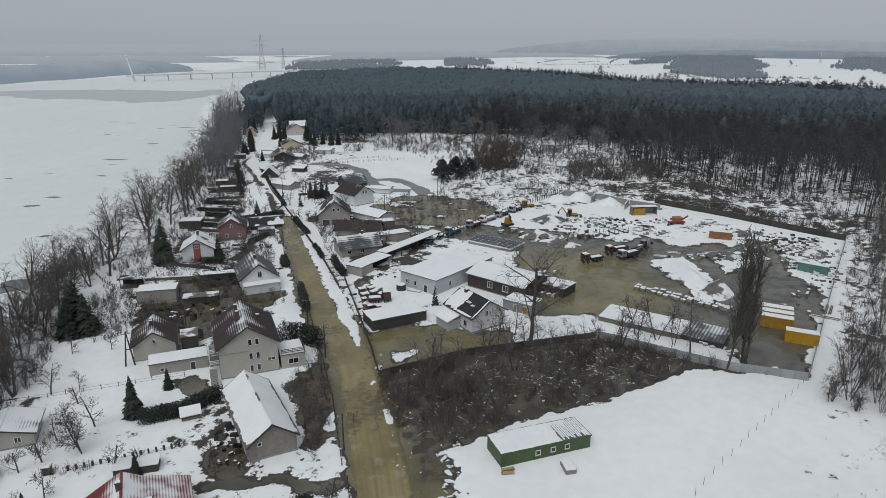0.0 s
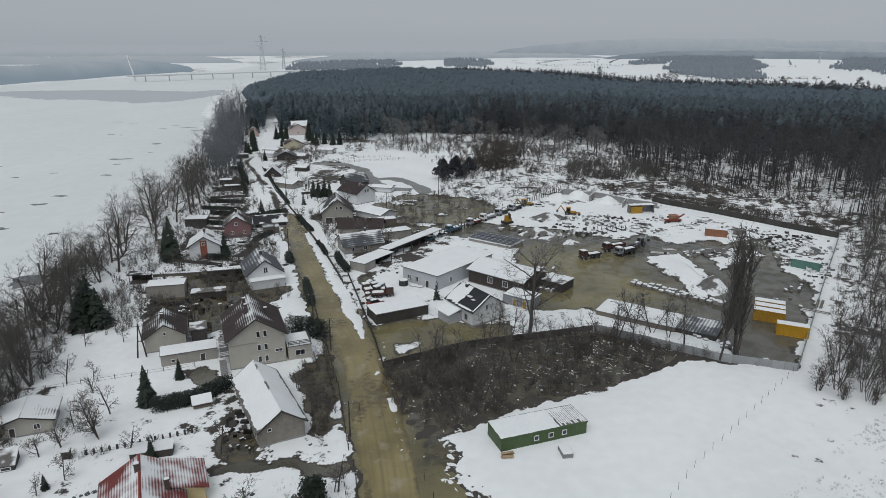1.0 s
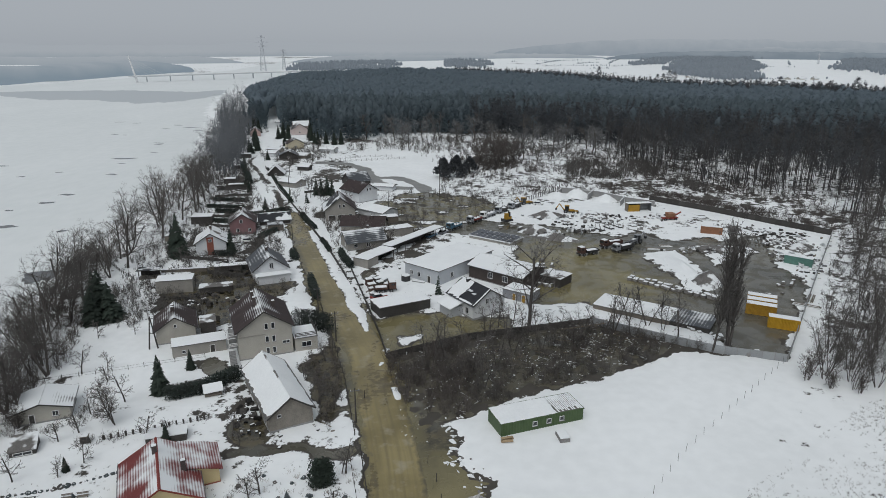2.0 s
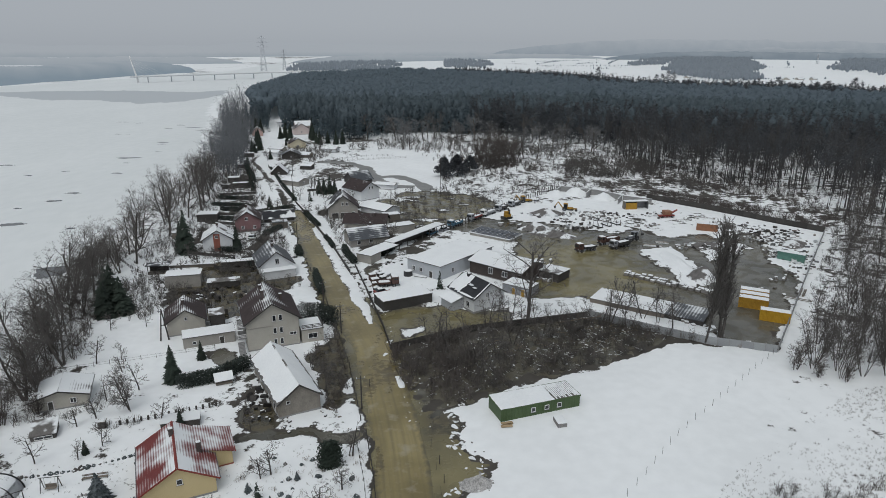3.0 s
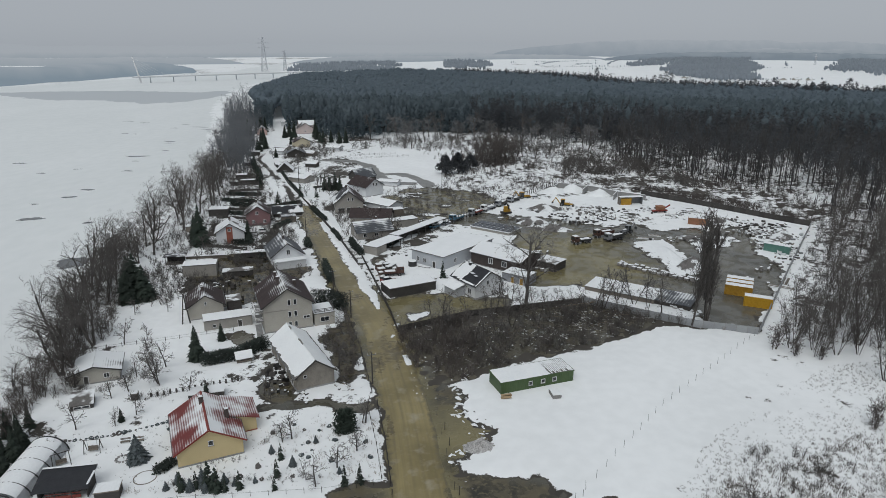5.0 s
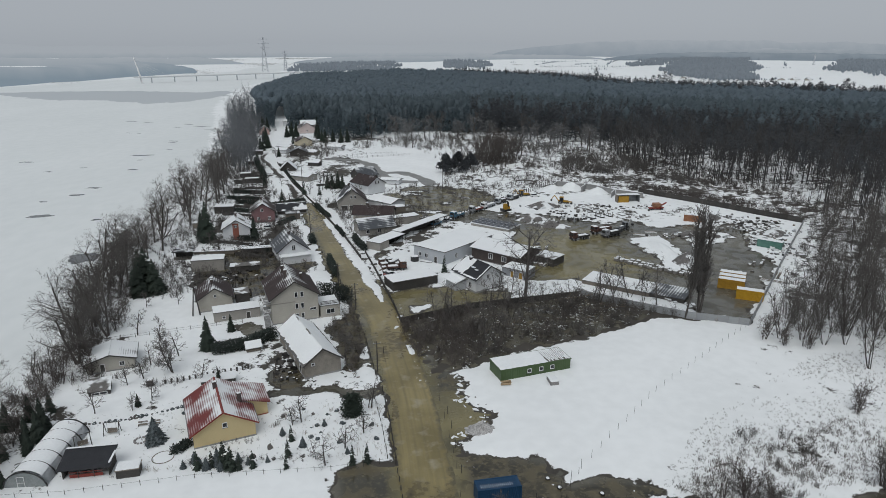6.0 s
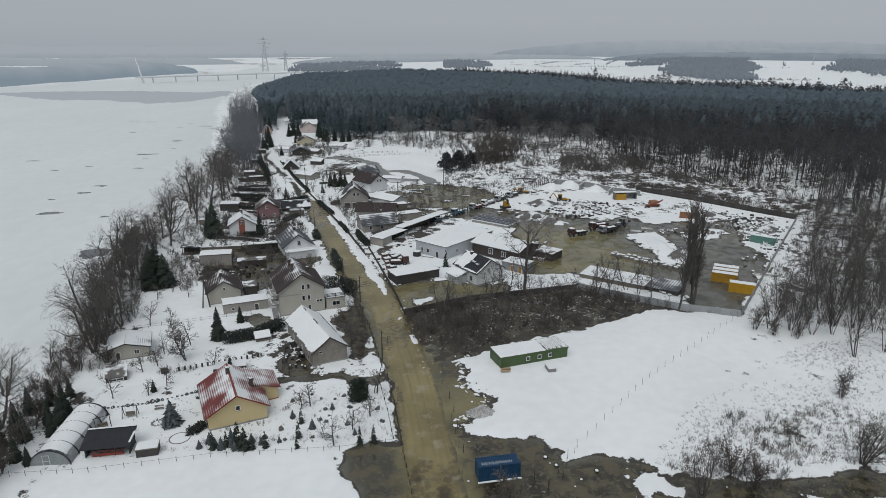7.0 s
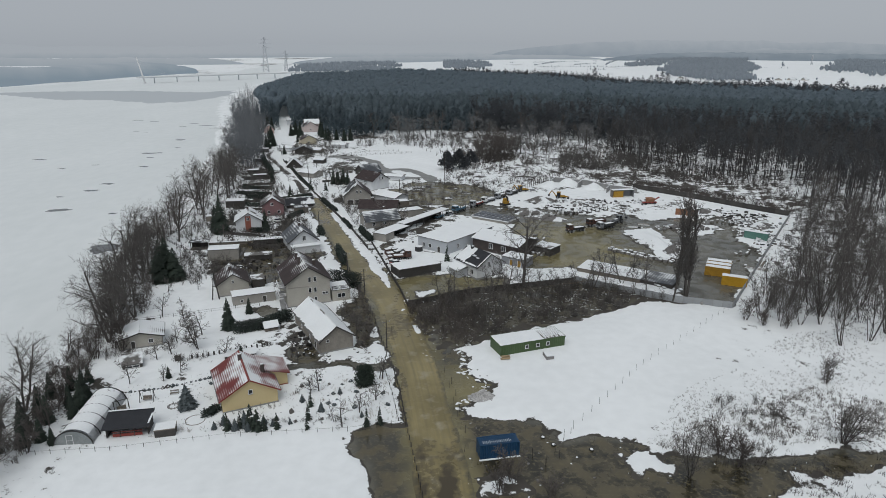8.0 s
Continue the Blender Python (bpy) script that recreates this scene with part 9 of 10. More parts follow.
pts = inside_points([(-40, 200), (-30, 172), (-24, 168), (2, 205), (-10, 250), (-40, 262), (-50, 240)], 260, 0, 7)
scatter("plot_scrub", "brown scrub and stalks between the house plots", "brush", bush_light, pts, npr.uniform(0.25, 0.8, len(pts)), M["twig_red"], 12)
pts = inside_points([(-24, 116), (-18, 92), (-20, 82), (-23, 92), (-29, 110)], 80, 0)
scatter("verge_scrub", "brown scrub on the wet verge", "brush", brush, pts, npr.uniform(0.3, 0.9, len(pts)), M["twig_red"], 11)
fallen = empty("fallen_tree", pose(30.5, 121.0, 0.2, 0, 0, -12), "pale fallen tree lying in the wet plot", "tree")
out = [[] for _ in range(6)]
grow(out, random.Random(8), Vector((-5, 0, 0.5)), Vector((1, 0.1, 0.05)), 10, 0.16, 0, [(8, 0.3, 0.5, 0), (4, 0.5, 0.5, 0), (0, 0, 0, 0)])
o = new("trunk", fast_mesh("trunk", *tubes([q for lev in out for q in lev], 5), M["dry"]))
o.parent = fallen


for k, (x, y, a, ln) in enumerate(((14, 108, 20, 5), (20, 111, -35, 4), (27, 112, 10, 6), (24, 116, -15, 5), (34, 113, 25, 5), (39, 116, -20, 6), (42, 113, 35, 4), (8, 104, 50, 4), (10, 112, -10, 5), (31, 118, 15, 7), (37, 120, -30, 5), (3, 100, 15, 4))):
    fb = empty("fallen_branch", pose(x, y, 0.25, 0, 0, a), "pale fallen branch with snow lying in wet brush", "branch", "fallen branches in the plot")
    out = [[] for _ in range(6)]
    grow(out, random.Random(80 + k), Vector((-ln / 2, 0, 0.1)), Vector((1, 0.1, 0.06)), ln, 0.06, 0, [(7, 0.4, 0.5, 0), (3, 0.5, 0.5, 0), (0, 0, 0, 0)])
    o = new("limb", fast_mesh("limb", *tubes([q for lev in out for q in lev], 4), M["dry"]))
    o.parent = fb

# broken snow and ice lying in the shallows
def floes(name, label, pts, sizes, seed):
    """Flat ragged pieces of snow and ice, joined."""
    rg, v, f = np.random.default_rng(seed), [], []
    for (x, y), s in zip(pts, sizes):
        k = 7
        a0, st = rg.uniform(0, 6.28), rg.uniform(0.12, 0.8)
        i = len(v)
        for top in (0, 1):
            for q in range(k):
                w = 2 * math.pi * q / k
                r = s * (0.35 + 1.1 * hashed(np.array(q * 1.7 + x), np.array(y), seed)) * (0.85 if top else 1.0)
                px, py = r * math.cos(w), r * st * math.sin(w)
                v.append((x + px * math.cos(a0) - py * math.sin(a0), y + px * math.sin(a0) + py * math.cos(a0), 0.07 * top + 0.06 * top * s))
        f += [(i + q, i + (q + 1) % k, i + k + (q + 1) % k, i + k + q) for q in range(k)]
        v.append((x, y, 0.09 + 0.07 * s))
        c = len(v) - 1
        f += [(i + k + q, i + k + (q + 1) % k, c, c) for q in range(k)]
    me = bpy.data.meshes.new(name)
    me.from_pydata([tuple(map(float, p)) for p in v], [], [tuple(dict.fromkeys(q)) for q in f])
    me.materials.append(snow)
    return tagged(new(name, me), label, "snow", kind="stuff")


wet = lambda p, lo, hi: p[(lambda d: (d > lo) & (d < hi))(flooded(p[:, 0], p[:, 1]))]
p = wet(inside_points(FLOODS["south"][7:] + [(-9, 30)], 3000), 0.2, 2.5)
floes("snow_floes", "broken pieces of snow along the edge of the flood", p[:40], npr.uniform(0.03, 0.24, 40), 1)
p = np.concatenate([inside_points([(30, 108), (46, 113), (54, 112.5), (46, 117), (34, 124), (24, 119)], 130, 0.3, 5), inside_points(FLOODS["plot"], 420, 0.5, 3)])
floes("snow_flecks", "flecks of snow caught in the wet brush", p, npr.uniform(0.03, 0.5, len(p)) ** 1.6, 3)
segs = []
for x, y in inside_points(FLOODS["plot"], 110, 0.6, 4):
    a, ln, z = npr.uniform(0, 6.283), npr.uniform(0.5, 2.4), npr.uniform(0.1, 0.6)
    dx, dy = math.cos(a) * ln, math.sin(a) * ln
    segs.append(((x, y, z), (x + dx, y + dy, z + npr.uniform(-0.1, 0.5)), 0.05, 0.02))
    segs.append(((x + dx * 0.5, y + dy * 0.5, z + 0.1), (x + dx * 0.8 - dy * 0.25, y + dy * 0.8 + dx * 0.25, z + 0.3), 0.03, 0.015))
tagged(new("snowy_branches", fast_mesh("snowy_branches", *tubes(segs, 4), snow)), "fallen branches lined with snow in the wet plot", "branches", kind="stuff")
p = wet(inside_points([(-1, 86), (8, 90), (9, 84), (6, 70), (0, 60), (-3, 66), (-2, 78)], 900), -0.6, 1.8)
floes("ice_slabs", "broken slabs of snowy ice at the field's edge", p[:60], npr.uniform(0.2, 0.8, 60), 7)
p = inside_points([(-13, 116), (-20, 135), (-16, 137), (-6, 92), (-3, 80), (-7, 80)], 26)
floes("snow_floes", "small lumps of snow on the road's edge", p, npr.uniform(0.08, 0.3, len(p)), 5)


# ---- the forest: many joined trees ----
FOREST = [(-152, 484), (-120, 470), (-96, 466), (-86, 424), (-72, 414), (-56, 420), (-40, 446), (-11, 457), (14, 451), (44, 428), (71, 407), (94, 393), (124, 375), (152, 359), (181, 352), (210, 346), (225, 320), (262, 290), (420, 290), (700, 400), (640, 620), (436, 690), (412, 735), (342, 790), (262, 850), (192, 1060), (66, 1205), (-94, 1320), (-246, 1100), (-212, 702), (-165, 560)]
WOOD_FRONT = [(93, 330), (102, 303), (111, 287), (120, 266), (137, 257), (143, 245), (146, 232), (141, 212), (146, 197), (160, 190), (240, 190), (262, 290), (225, 320), (210, 346), (181, 352), (152, 359), (124, 375), (94, 393)]


def crown(seed, h, w, sprays, low, size, thin=1.0, stem=0.0, point=0.7):
    """One forest tree: a crown of many small sprays of needles or twigs, as arrays of triangles."""
    rg = np.random.default_rng(seed)
    u = rg.random(sprays) ** 0.8
    prof = w * np.clip(1.0 - u, 0.03, 1) ** point * (0.55 + 0.45 * np.clip(u * 5, 0, 1))
    a = rg.uniform(0, 6.283, sprays)
    r = prof * rg.random(sprays) ** 0.45
    c = np.stack([r * np.cos(a), r * np.sin(a), h * (low + (1 - low) * u)], 1)
    out = np.stack([np.cos(a), np.sin(a), rg.uniform(-0.25, 0.7, sprays)], 1) + rg.normal(0, 0.35, (sprays, 3))
    out /= np.linalg.norm(out, axis=1)[:, None]
    side = np.cross(out, rg.normal(0, 1, (sprays, 3)) + (0, 0, 0.4))
    side /= np.linalg.norm(side, axis=1)[:, None]
    s = size * rg.uniform(0.6, 1.4, sprays)[:, None]
    v = np.stack([c + out * s, c - out * s * 0.5 + side * s * 0.75 * thin, c - out * s * 0.6 - side * s * 0.75 * thin], 1).reshape(-1, 3)
    f = np.arange(3 * sprays).reshape(-1, 3)
    if stem:
        t = np.array([(stem, 0, -0.3), (-stem / 2, stem * 0.87, -0.3), (-stem / 2, -stem * 0.87, -0.3), (0.03, 0, h * 0.8), (-0.02, 0.03, h * 0.8), (-0.02, -0.03, h * 0.8)])
        f = np.concatenate([f, np.array([(0, 1, 4), (0, 4, 3), (1, 2, 5), (1, 5, 4), (2, 0, 3), (2, 3, 5)]) + len(v)])
        v = np.concatenate([v, t])
    return v, f


def domed(seed, h, w, sprays, low, size):
    """A closed forest crown seen from afar: an uneven dome of foliage with sprays standing out of it."""
    rg = np.random.default_rng(seed)
    k, rings = 7, ((low, 0.55), (low + (1 - low) * 0.35, 1.0), (low + (1 - low) * 0.72, 0.68))
    v = [(0.2 * w * rg.normal(), 0.2 * w * rg.normal(), h)]
    for u, r in rings:
        for q in range(k):
            a, e = 2 * np.pi * (q + rg.uniform(-0.3, 0.3)) / k, w * r * rg.uniform(0.7, 1.25)
            v.append((e * np.cos(a), e * np.sin(a), h * (u + rg.uniform(-0.05, 0.05))))
    f = []
    for q in range(k):
        n = (q + 1) % k
        f += [(1 + q, 1 + n, 1 + k + n), (1 + q, 1 + k + n, 1 + k + q), (1 + k + q, 1 + k + n, 1 + 2 * k + n), (1 + k + q, 1 + 2 * k + n, 1 + 2 * k + q), (1 + 2 * k + q, 1 + 2 * k + n, 0)]
    cv, cf = crown(seed + 50, h * 1.03, w * 1.08, sprays, low, size, 0.8, 0.0, 0.45)
    return np.concatenate([np.array(v), cv]), np.concatenate([np.array(f), cf + len(v)])


def plant(name, label, models, pts, sizes, material, seed, ground=True, smooth=False):
    rg, vs, fs, n0 = np.random.default_rng(seed), [], [], 0
    z0 = ground_height(pts[:, 0], pts[:, 1]) if ground else np.zeros(len(pts))
    for (x, y), s, z in zip(pts, sizes, z0):
        v, f = models[rg.integers(len(models))]
        a = rg.uniform(0, 2 * np.pi)
        c, q = np.cos(a) * s, np.sin(a) * s
        vs.append(np.stack([x + v[:, 0] * c - v[:, 1] * q, y + v[:, 0] * q + v[:, 1] * c, z + v[:, 2] * s * (0.9 + 0.25 * rg.random())], 1))
        fs.append(f + n0)
        n0 += len(v)
    return tagged(new(name, fast_mesh(name, np.concatenate(vs), np.concatenate(fs), material, smooth)), label, "forest", kind="stuff")


def forest_points(step, seed):
    rg = np.random.default_rng(seed)
    X, Y = np.meshgrid(np.arange(-260, 720, step), np.arange(200, 1330, step))
    X, Y = X + rg.uniform(-0.45, 0.45, X.shape) * step, Y + rg.uniform(-0.45, 0.45, X.shape) * step
    p = np.stack([X.ravel(), Y.ravel()], 1)
    d = inside_distance(p[:, 0], p[:, 1], FOREST)
    lane = line_distance(p[:, 0], p[:, 1], ROAD[-5:-2] + [(-146, 560)])
    keep = (d > 0) & (lane > 4.8) & (np.abs(p[:, 0]) < 0.78 * p[:, 1] + 60)
    return p[keep], d[keep]


near_models = [domed(400 + k, 16.5 + 0.6 * k, 3.1, 36, 0.45, 0.8) for k in range(8)]
edge_pines = [crown(410 + k, 15 + 1.5 * k, 2.9, 110, 0.06, 0.85, 1.0, 0.2) for k in range(4)]
far_models = [domed(420 + k, 16.5 + 0.35 * k, 4.3, 8, 0.62, 0.9) for k in range(8)]
grove_models = [domed(430 + k, 16 + 0.6 * k, 5.0, 4, 0.15, 2.0) for k in range(5)]
p, d = forest_points(4.2, 1)
dist = np.hypot(p[:, 0], p[:, 1])
luck = hashed(np.round(p[:, 0]), np.round(p[:, 1]), 5)
# towards the meadow and the depot bare crowns stand before the pines
brown = (p[:, 0] > 20) & (d < 30 + 60 * fbm(p[:, 0], p[:, 1], 45, 31, 3)) & (luck < 0.8)
rim = ~brown & (d < 16) & (dist < 560)
pine = ~brown & ~rim
a = p[rim & (luck < 0.8)]
plant("pine_edge", "dark pines and young spruces at the forest's edge", edge_pines, a, np.random.default_rng(21).uniform(0.5, 1.15, len(a)), M["forest"], 22)
a = p[pine & (dist < 560)]
plant("pine_forest", "dark closed pine forest behind the village", near_models, a, np.random.default_rng(2).uniform(0.8, 1.15, len(a)), M["forest"], 3, smooth=True)
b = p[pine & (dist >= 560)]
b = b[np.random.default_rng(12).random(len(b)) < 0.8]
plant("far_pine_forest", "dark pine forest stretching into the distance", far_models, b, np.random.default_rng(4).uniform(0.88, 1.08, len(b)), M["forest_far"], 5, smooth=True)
bare_mass = [crown(440 + k, 19 + k, 3.0, 95, 0.08, 1.5, 0.22, 0.22, 0.5) for k in range(5)]
a = p[brown]
plant("mixed_wood", "brown-grey leafless wood before the pines", bare_mass, a, np.random.default_rng(9).uniform(0.75, 1.05, len(a)), M["forest_mix"], 10)
ALD = [(9, 0.17, 0.5, 0.04), (4, 0.5, 0.5, 0.05), (0, 0.5, 0.5, 0.0), (0, 0, 0, 0)]


def alder_model(seed, h, stems):
    rg = random.Random(seed)
    out = [[] for _ in range(6)]
    for q in range(stems):
        a = rg.uniform(0, 6.283)
        grow(out, rg, Vector((0.5 * q * math.cos(a), 0.5 * q * math.sin(a), -0.3)), Vector((rg.uniform(-0.03, 0.03), rg.uniform(-0.03, 0.03), 1)), h * rg.uniform(0.8, 1.05), 0.14, 0, ALD, 3, 0.022)
    keep = [(a, b, max(r0, 0.05), max(r1, 0.035)) for lev in out for a, b, r0, r1 in lev]
    return tubes(keep, 2)


# fine twigs closing above the alder stems
twig_tops = [crown(450 + k, 17 + k, 3.4, 80, 0.58, 1.2, 0.12, 0.0, 0.5) for k in range(4)]
ap = inside_points(WOOD_FRONT, 480, 12.0)
plant("alder_tops", "grey-brown closed tops of the leafless alder wood", twig_tops, ap, np.random.default_rng(17).uniform(0.75, 1.1, len(ap)), M["forest_mix"], 18)
alders = [alder_model(500 + k, 16 + k, 1 + k % 3) for k in range(6)]
ap = inside_points(WOOD_FRONT, 640, 0.5, 20)
plant("alder_wood", "leafless alder wood with thin dark stems on snow", alders, ap, np.random.default_rng(7).uniform(0.65, 1.15, len(ap)), M["forest_bare"], 8)
ap = inside_points(WOOD_FRONT, 900, 0.0, 12)
scatter("wood_floor_scrub", "low leafless undergrowth on the snowy wood floor", "brush", bush_light, ap, npr.uniform(0.4, 1.3, len(ap)), M["twig"], 15)
ap = inside_points([(86, 252), (104, 232), (121, 211), (131, 202), (137, 214), (126, 232), (108, 252), (94, 268), (84, 262)], 900, 0, 9)
scatter("fence_scrub", "dark brown sprawling brush behind the depot fence", "brush", bush_light, ap, npr.uniform(0.25, 0.75, len(ap)), M["twig_red"], 16)

# single bare trees along the wood's front
edge_models = [bare_tree(520 + k, 12 + k, 0.26, SLIM, M["bark"], M["twig"], "bare_tree", "", Matrix.Identity(4), 1, 2, 0.12, 0.035) for k in range(3)]
wide_models = [bare_tree(530 + k, 13 + k, 0.30, WIDE, M["bark"], M["twig_dusted"], "bare_tree", "", Matrix.Identity(4), 1 + k % 2, 2, 0.1, 0.035, 0.2) for k in range(3)]
spread_copies(wide_models, [(39, 366), (44, 343), (51, 342), (59, 344), (86, 366), (85, 354), (96, 351), (109, 360), (105, 310), (122, 338), (119, 312), (72, 372), (66, 384), (128, 352), (-33, 421), (-21, 380), (-27, 415), (-14, 418), (-5, 424), (8, 426), (20, 418), (30, 404)], "leafless snow-dusted tree with spreading limbs before the wood", "bare trees before the wood", 0.9, 1.3)
places = [(-40, 440), (-27, 430), (-12, 436), (12, 436), (-6, 428), (57, 408), (72, 398), (90, 388), (105, 372), (86, 380), (112, 352), (-52, 426), (-35, 440), (-4, 446), (20, 440), (34, 428), (52, 416), (76, 402), (92, 376)]
spread_copies(edge_models, places, "leafless snow-dusted tree before the forest", "bare trees before the forest", 1.0, 1.5)

# the pair of pines in the meadow
def lobed_pine(seed, h):
    """A pine crown of several uneven tiers of needle clumps on spreading boughs."""
    rg = np.random.default_rng(seed)
    vs, fs, n0 = [], [], 0
    for q in range(22):
        u = q / 21
        a, reach = rg.uniform(0, 6.283), (4.6 * (1 - u) ** 0.7 + 0.4) * rg.uniform(0.55, 1.0)
        v, f = crown(seed * 31 + q, 3.2 + 1.2 * (1 - u), 2.3 * (1 - 0.45 * u) + 0.4, 150, 0.0, 0.55, 0.8, 0.0, 0.5)
        vs.append(v + (reach * np.cos(a), reach * np.sin(a), h * (0.12 + 0.72 * u) - 0.8))
        fs.append(f + n0)
        n0 += len(v)
    return np.concatenate(vs), np.concatenate(fs)


pines = [lobed_pine(600 + k, 11.5) for k in range(3)]
for k, (x, y, s) in enumerate(((-0.5, 295, 0.95), (6, 299, 1.0), (12.5, 308, 0.8))):
    o = empty("pine", pose(x, y, float(ground_height(np.array(x), np.array(y))), 0, 0, 70 * k) @ Matrix.Diagonal((s, s, 0.86 * s, 1)), "round-crowned dark pine standing in the snowy meadow", "tree", "pines in the meadow")
    c = new("crown", fast_mesh("crown", *pines[k], M["forest_mix"]))
    c.parent = o
    part("trunk", bm_cyl((0, 0, -0.3), (0.2, 0, 9), 0.28, 0.12, 7), M["bark"], o)


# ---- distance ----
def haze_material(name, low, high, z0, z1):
    """Far woods and hills with winter mist painted in as glow, paler with height up to the sky's own tone."""
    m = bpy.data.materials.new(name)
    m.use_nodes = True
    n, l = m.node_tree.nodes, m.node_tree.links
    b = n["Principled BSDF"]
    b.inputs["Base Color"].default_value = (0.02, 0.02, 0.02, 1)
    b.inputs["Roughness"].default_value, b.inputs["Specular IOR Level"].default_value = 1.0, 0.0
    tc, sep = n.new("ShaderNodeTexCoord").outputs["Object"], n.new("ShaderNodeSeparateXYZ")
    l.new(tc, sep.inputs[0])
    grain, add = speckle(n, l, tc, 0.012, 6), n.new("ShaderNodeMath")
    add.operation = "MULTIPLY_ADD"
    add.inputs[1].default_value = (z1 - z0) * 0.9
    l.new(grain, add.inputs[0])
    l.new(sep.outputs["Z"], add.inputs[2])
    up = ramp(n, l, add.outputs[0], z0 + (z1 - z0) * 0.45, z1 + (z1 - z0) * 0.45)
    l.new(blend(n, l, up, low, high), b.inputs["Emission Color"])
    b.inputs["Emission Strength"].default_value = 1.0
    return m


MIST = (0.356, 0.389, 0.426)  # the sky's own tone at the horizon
hills = haze_material("backdrop_shore_haze", (0.205, 0.262, 0.312), MIST, 6, 42)
hills_mid = haze_material("backdrop_mid_haze", (0.215, 0.258, 0.300), MIST, 14, 80)
hills_belt = haze_material("backdrop_belt_haze", (0.180, 0.222, 0.262), MIST, 18, 120)
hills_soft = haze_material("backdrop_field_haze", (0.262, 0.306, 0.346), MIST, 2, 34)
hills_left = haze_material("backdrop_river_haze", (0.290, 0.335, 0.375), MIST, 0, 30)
hills_far = haze_material("backdrop_horizon_haze", (0.255, 0.298, 0.342), MIST, 20, 120)
# haze before the groves and hedgerows painted as a faint blue glow
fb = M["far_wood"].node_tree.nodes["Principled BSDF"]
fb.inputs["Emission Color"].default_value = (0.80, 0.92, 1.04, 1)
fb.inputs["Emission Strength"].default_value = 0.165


def ridge(name, label, pts, h, seed, rough, deep=140, skin=None, step=9, grain=24):
    """A wood or wooded rise along a line, falling to the ground at both ends."""
    c = along_line(pts, step)
    k = len(c)
    w = np.gradient(c, axis=0)
    w /= np.linalg.norm(w, axis=1)[:, None]
    nrm = np.stack([-w[:, 1], w[:, 0]], 1)
    u = np.linspace(0, 1, k)
    s = np.arange(k) * float(step)
    ends = np.clip(np.minimum(u, 1 - u) * 9, 0, 1) ** 0.6
    rows = [np.c_[c - nrm * 6, ground_height(*(c - nrm * 6).T) - 2.0]]
    for q, part_h in ((0.0, 0.75), (0.12, 0.95), (0.28, 1.0), (0.48, 1.05), (0.7, 1.0)):
        xy = c + nrm * deep * q
        rows.append(np.c_[xy, np.maximum(ground_height(*xy.T), 0) + (part_h * h * (0.55 + 0.75 * fbm(s, s * 0 + q * 90, 400, seed, 5)) + rough * fbm(s, s * 0 + q * 300, grain, seed + 3, 3)) * ends])
    rows.append(np.c_[c + nrm * deep, np.full(k, -2.0)])
    f = [np.stack([np.arange(k - 1) + q * k, np.arange(1, k) + q * k, np.arange(1, k) + (q + 1) * k, np.arange(k - 1) + (q + 1) * k], 1) for q in range(len(rows) - 1)]
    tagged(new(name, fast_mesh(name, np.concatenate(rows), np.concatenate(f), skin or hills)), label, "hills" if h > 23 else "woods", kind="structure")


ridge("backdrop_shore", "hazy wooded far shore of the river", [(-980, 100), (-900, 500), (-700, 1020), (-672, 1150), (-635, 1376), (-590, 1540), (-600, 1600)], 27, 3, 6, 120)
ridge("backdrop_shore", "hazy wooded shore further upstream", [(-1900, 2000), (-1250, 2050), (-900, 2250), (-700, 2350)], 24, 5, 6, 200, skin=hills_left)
# added bank glowing in the sky's tone, hides the bare ground's far edge
ridge("backdrop_hills", "mist-coloured bank closing the horizon beyond the river", [(-3600, 3000), (-2400, 3300), (-1300, 3600), (-700, 4100), (200, 4250), (900, 4300)], 72, 13, 5, skin=hills_left)
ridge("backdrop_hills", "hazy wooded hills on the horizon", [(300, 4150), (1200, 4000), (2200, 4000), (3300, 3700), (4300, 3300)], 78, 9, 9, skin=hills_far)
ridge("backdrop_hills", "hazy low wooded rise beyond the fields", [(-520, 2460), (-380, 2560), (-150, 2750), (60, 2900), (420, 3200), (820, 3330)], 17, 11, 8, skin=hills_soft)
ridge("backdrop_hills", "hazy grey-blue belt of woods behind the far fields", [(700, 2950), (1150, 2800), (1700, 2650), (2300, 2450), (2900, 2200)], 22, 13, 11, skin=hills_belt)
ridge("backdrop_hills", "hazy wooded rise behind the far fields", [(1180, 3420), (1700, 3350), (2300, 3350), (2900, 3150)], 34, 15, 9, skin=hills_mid)
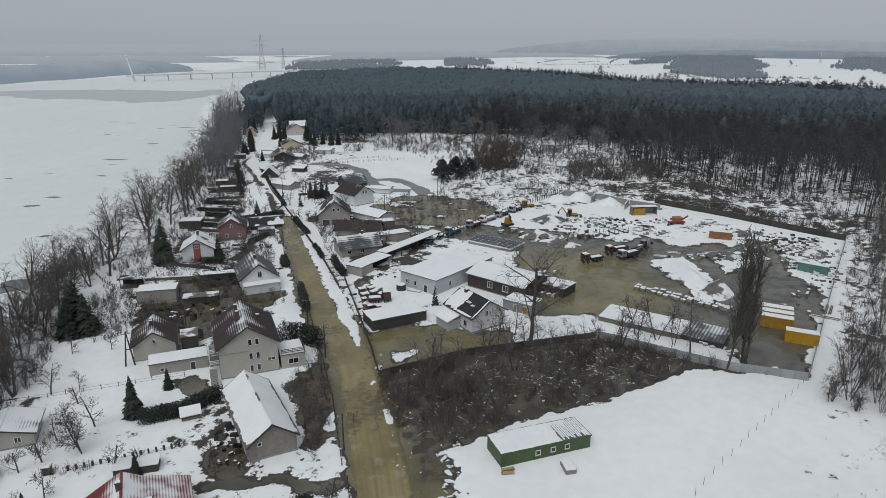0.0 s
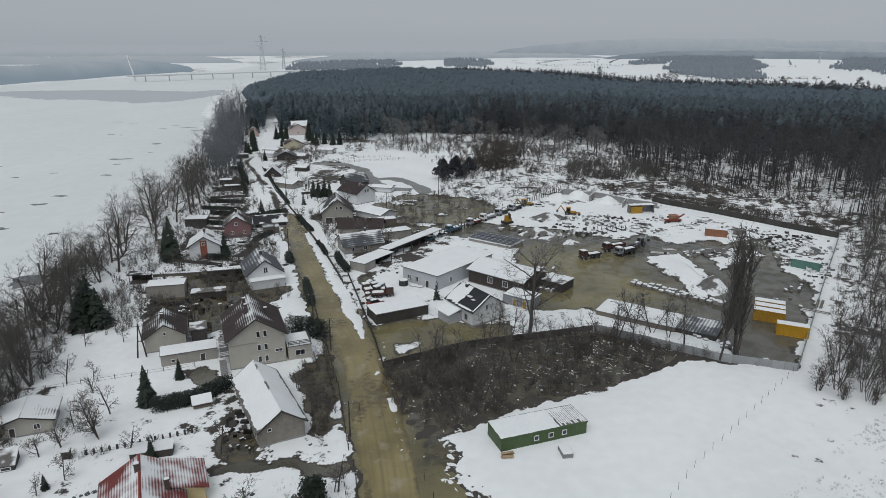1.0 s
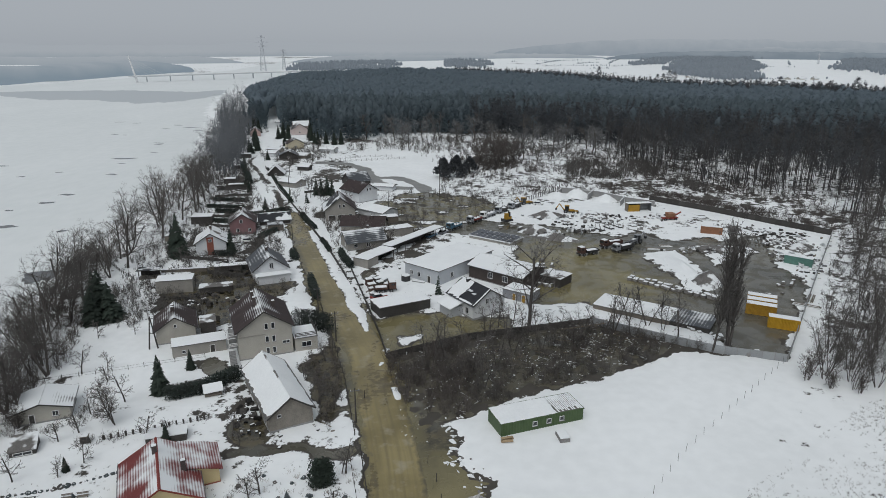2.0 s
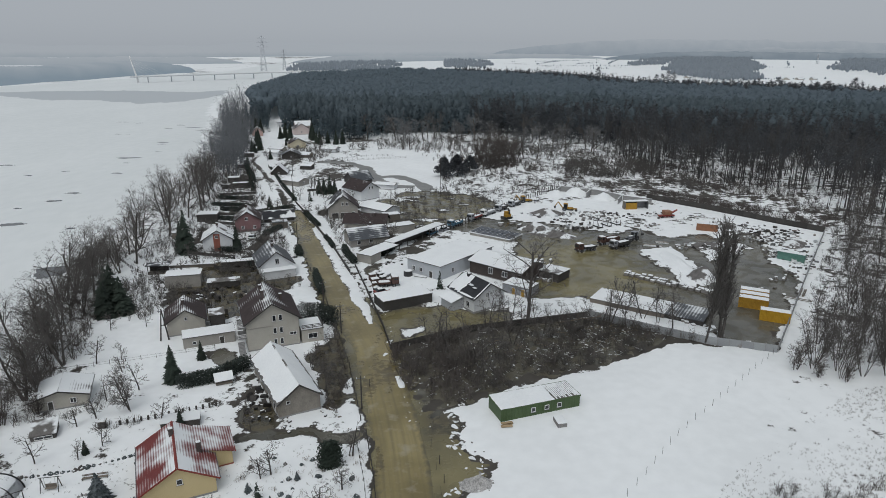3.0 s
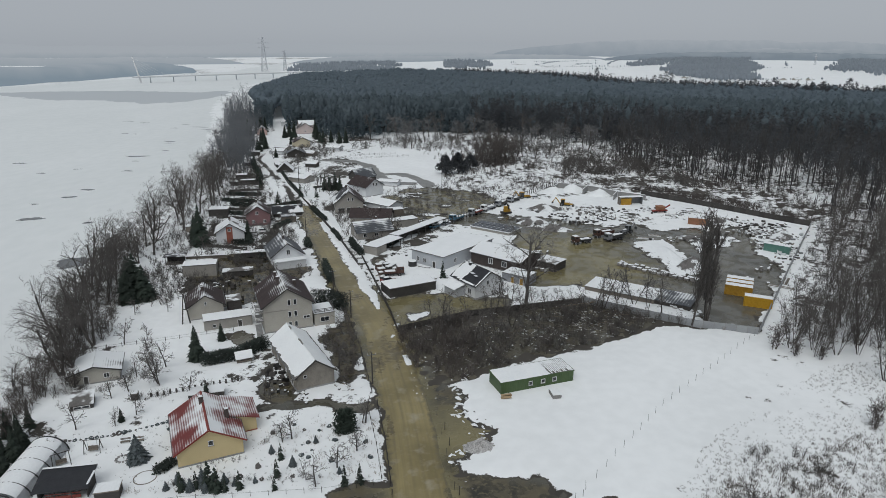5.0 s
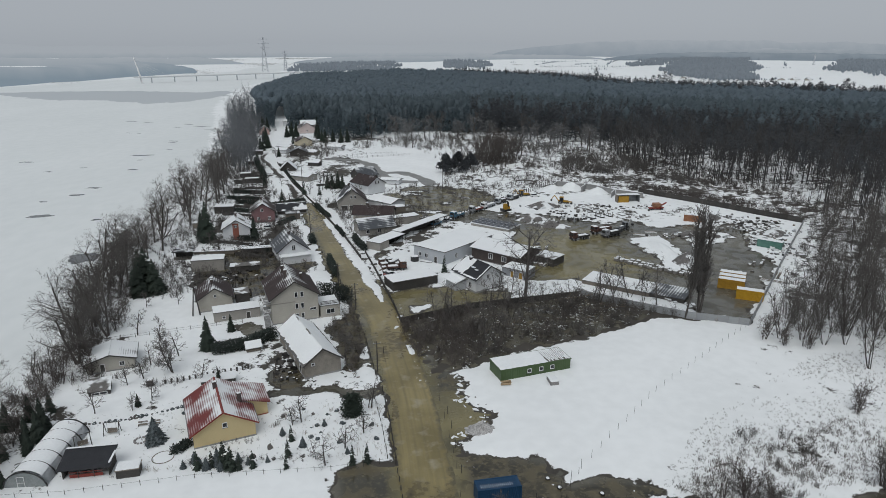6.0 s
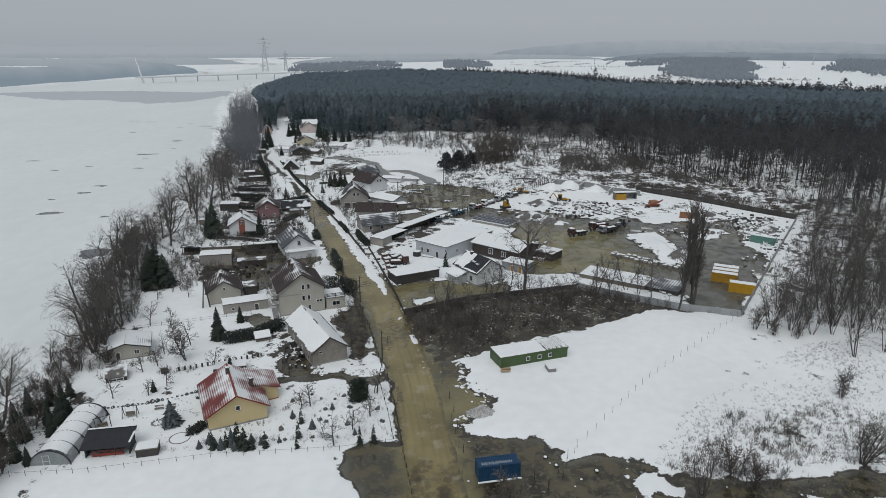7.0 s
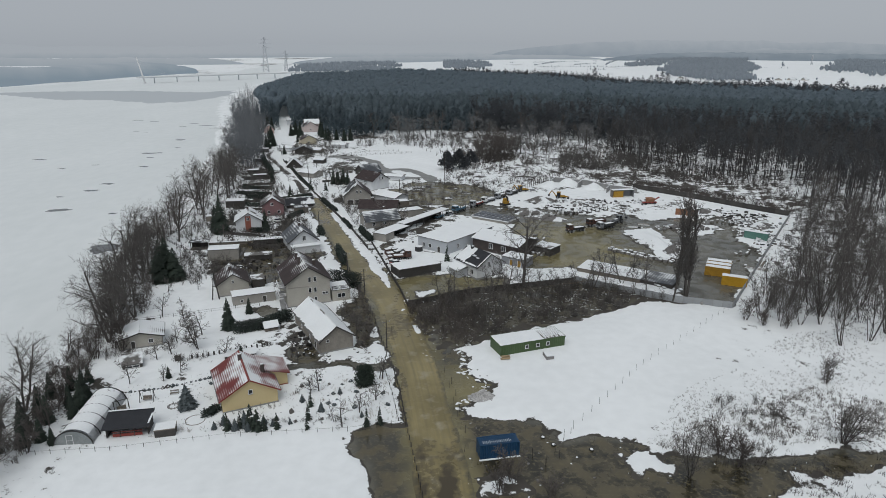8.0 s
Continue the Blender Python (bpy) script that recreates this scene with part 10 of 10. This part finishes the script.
# woods and hedgerows between the far fields
GROVES = ([(-375, 1647), (-476, 2219), (-201, 2517), (-133, 1978), (-133, 1667)], [(8, 1772), (22, 2649), (173, 2564), (143, 1784)], [(547, 1598), (1168, 3200), (1350, 2946), (577, 1215), (499, 1188), (488, 1390)],
          [(597, 2116), (1020, 3100), (1190, 3100), (837, 2454), (596, 2050)], [(971, 1631), (1700, 2800), (2100, 2900), (940, 1363), (844, 1357)])
for k, pts in enumerate(GROVES):
    rg = np.random.default_rng(60 + k)
    xs, ys = [q[0] for q in pts], [q[1] for q in pts]
    step = (10.0, 11.0, 9.0, 11.0, 12.0)[k]
    X, Y = np.meshgrid(np.arange(min(xs), max(xs), step), np.arange(min(ys), max(ys), step * 1.6))
    grove = np.stack([X.ravel(), Y.ravel()], 1) + rg.uniform(-0.5, 0.5, (X.size, 2)) * step
    thick = fbm(grove[:, 0], grove[:, 1], 110, 70 + k, 4)
    grove = grove[(inside_distance(grove[:, 0], grove[:, 1], pts) > 130 * (0.5 - thick)) & (thick > (0.44, 0.44, 0.36, 0.44, 0.44)[k])]
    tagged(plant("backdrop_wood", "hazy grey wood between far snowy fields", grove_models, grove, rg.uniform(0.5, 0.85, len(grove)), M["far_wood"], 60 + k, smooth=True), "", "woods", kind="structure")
# hedgerows and ditches between the strips of field
for k, pts in enumerate(([(446, 2560), (308, 2195)], [(741, 2819), (547, 2221)], [(557, 2385), (441, 2209)], [(250, 2475), (560, 2600), (900, 3000)], [(300, 2000), (470, 2050), (600, 2080)], [(720, 1240), (650, 1255), (600, 1235)], [(960, 1180), (900, 1160), (850, 1180)], [(420, 1390), (360, 1400), (330, 1430)], [(1000, 1900), (820, 1930), (700, 1900)], [(1090, 2100), (1290, 2500)], [(360, 1760), (470, 1750)])):
    rg = np.random.default_rng(90 + k)
    line = along_line(pts, 7)
    line = line + rg.uniform(-3, 3, line.shape)
    line = line[fbm(line[:, 0], line[:, 1], 60, 95 + k, 3) > 0.36]
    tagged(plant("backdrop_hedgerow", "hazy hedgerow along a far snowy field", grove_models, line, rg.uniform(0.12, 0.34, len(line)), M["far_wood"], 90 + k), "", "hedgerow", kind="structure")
crest = [crown(760 + k, 17 + k, 5.5, 150, 0.25, 2.2, 0.2, 0.4, 0.5) for k in range(3)]
pts = np.array([(338 + 6 * q, 1045 - 9 * q) for q in range(4)] + [(380 + 9 * q + 3 * (q % 3), 800 + (q * 17 % 23) - 3 * q) for q in range(12)] + [(270, 1150), (262, 1160), (150, 1180), (440, 770), (452, 768), (500, 730)], float)
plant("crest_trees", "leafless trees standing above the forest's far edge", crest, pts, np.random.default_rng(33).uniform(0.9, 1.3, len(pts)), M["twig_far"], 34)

# far farmhouses on the fields
for k, (x, y, w) in enumerate(((430, 1290, 16), (450, 1300, 12), (475, 1290, 18), (640, 1230, 20), (665, 1240, 14), (690, 1235, 14), (880, 1180, 18), (900, 1190, 12), (360, 1420, 14))):
    house("far farmhouse with a snowy roof among fields", x, y, 10 + 20 * k % 70, w * 0.6, w, 4, 7, M["plaster_tan"], ("felt", 0.9), ("felt", 0.9), 0.4)


def pylon(x, y, h, label):
    """A lattice power pylon with cross arms."""
    ob = empty("power_pylon", pose(x, y, 0, 0, 0, 25), label, "pylon", "power pylons")
    w = h * 0.08
    segs, tw = [], w * 0.16
    corner = lambda s, t, u: (s * (w * (1 - u) + tw * u), t * (w * (1 - u) + tw * u), h * u)
    for s in (-1, 1):
        for t in (-1, 1):
            segs.append((corner(s, t, 0), corner(s, t, 1), 0.45, 0.3))
    for k in range(9):
        u0, u1 = 1 - (1 - k / 9) ** 1.0, 1 - (1 - (k + 1) / 9) ** 1.0
        for s, t, q, r in ((-1, -1, 1, -1), (1, -1, 1, 1), (1, 1, -1, 1), (-1, 1, -1, -1)):
            segs += [(corner(s, t, u0), corner(q, r, u1), 0.25, 0.25), (corner(q, r, u0), corner(s, t, u1), 0.25, 0.25)]
    o = new("mast", fast_mesh("mast", *tubes(segs, 4), M["far_steel"]))
    o.parent = ob
    for u, ln in ((0.68, 0.15), (0.8, 0.19), (0.92, 0.13)):
        a = new("crossarm", fast_mesh("crossarm", *tubes([((-h * ln, 0, h * u), (h * ln, 0, h * u), 0.4, 0.4), ((-h * ln, 0, h * u), (0, 0, h * (u + 0.04)), 0.25, 0.25), ((h * ln, 0, h * u), (0, 0, h * (u + 0.04)), 0.25, 0.25)], 4), M["far_steel"]))
        a.parent = ob
    return ob


pylon(-457, 1690, 86, "tall hazy lattice pylon by the river")
pylon(-417, 1745, 52, "smaller hazy lattice pylon")
pylon(1290, 2300, 40, "lattice mast on the far hill")
# the road bridge over the ice, with the leaning white tower of its stayed span
br = empty("far_bridge", pose(-407.5, 1265, 0, 0, 0, 48.1), "long low bridge across the frozen river", "bridge")
part("deck", bm_box([(0, 0, 9.0, 378, 9, 0.9)]), M["far_steel"], br)
part("parapet", bm_box([(0, -4.4, 10.0, 378, 0.2, 0.8), (0, 4.4, 10.0, 378, 0.2, 0.8)]), M["white_paint"], br)
for k in range(9):
    part("pier", bm_box([(-160 + 42 * k, 0, 3.7, 0.7, 3, 9.4)], 0.1), M["far_steel"], br)
tower = part("tower", bm_cyl((-178, -2, 0), (-186, 2, 44), 1.7, 0.8, 8), M["white_paint"], br, "tall white leaning bridge tower")
for k in range(5):
    part("stay", bm_cyl((-185.4 + 0.5 * k, 2, 42 - 3.5 * k), (-130 + 2 - 9 * k, 0, 10.4), 0.09, sides=4), M["white_paint"], tower)
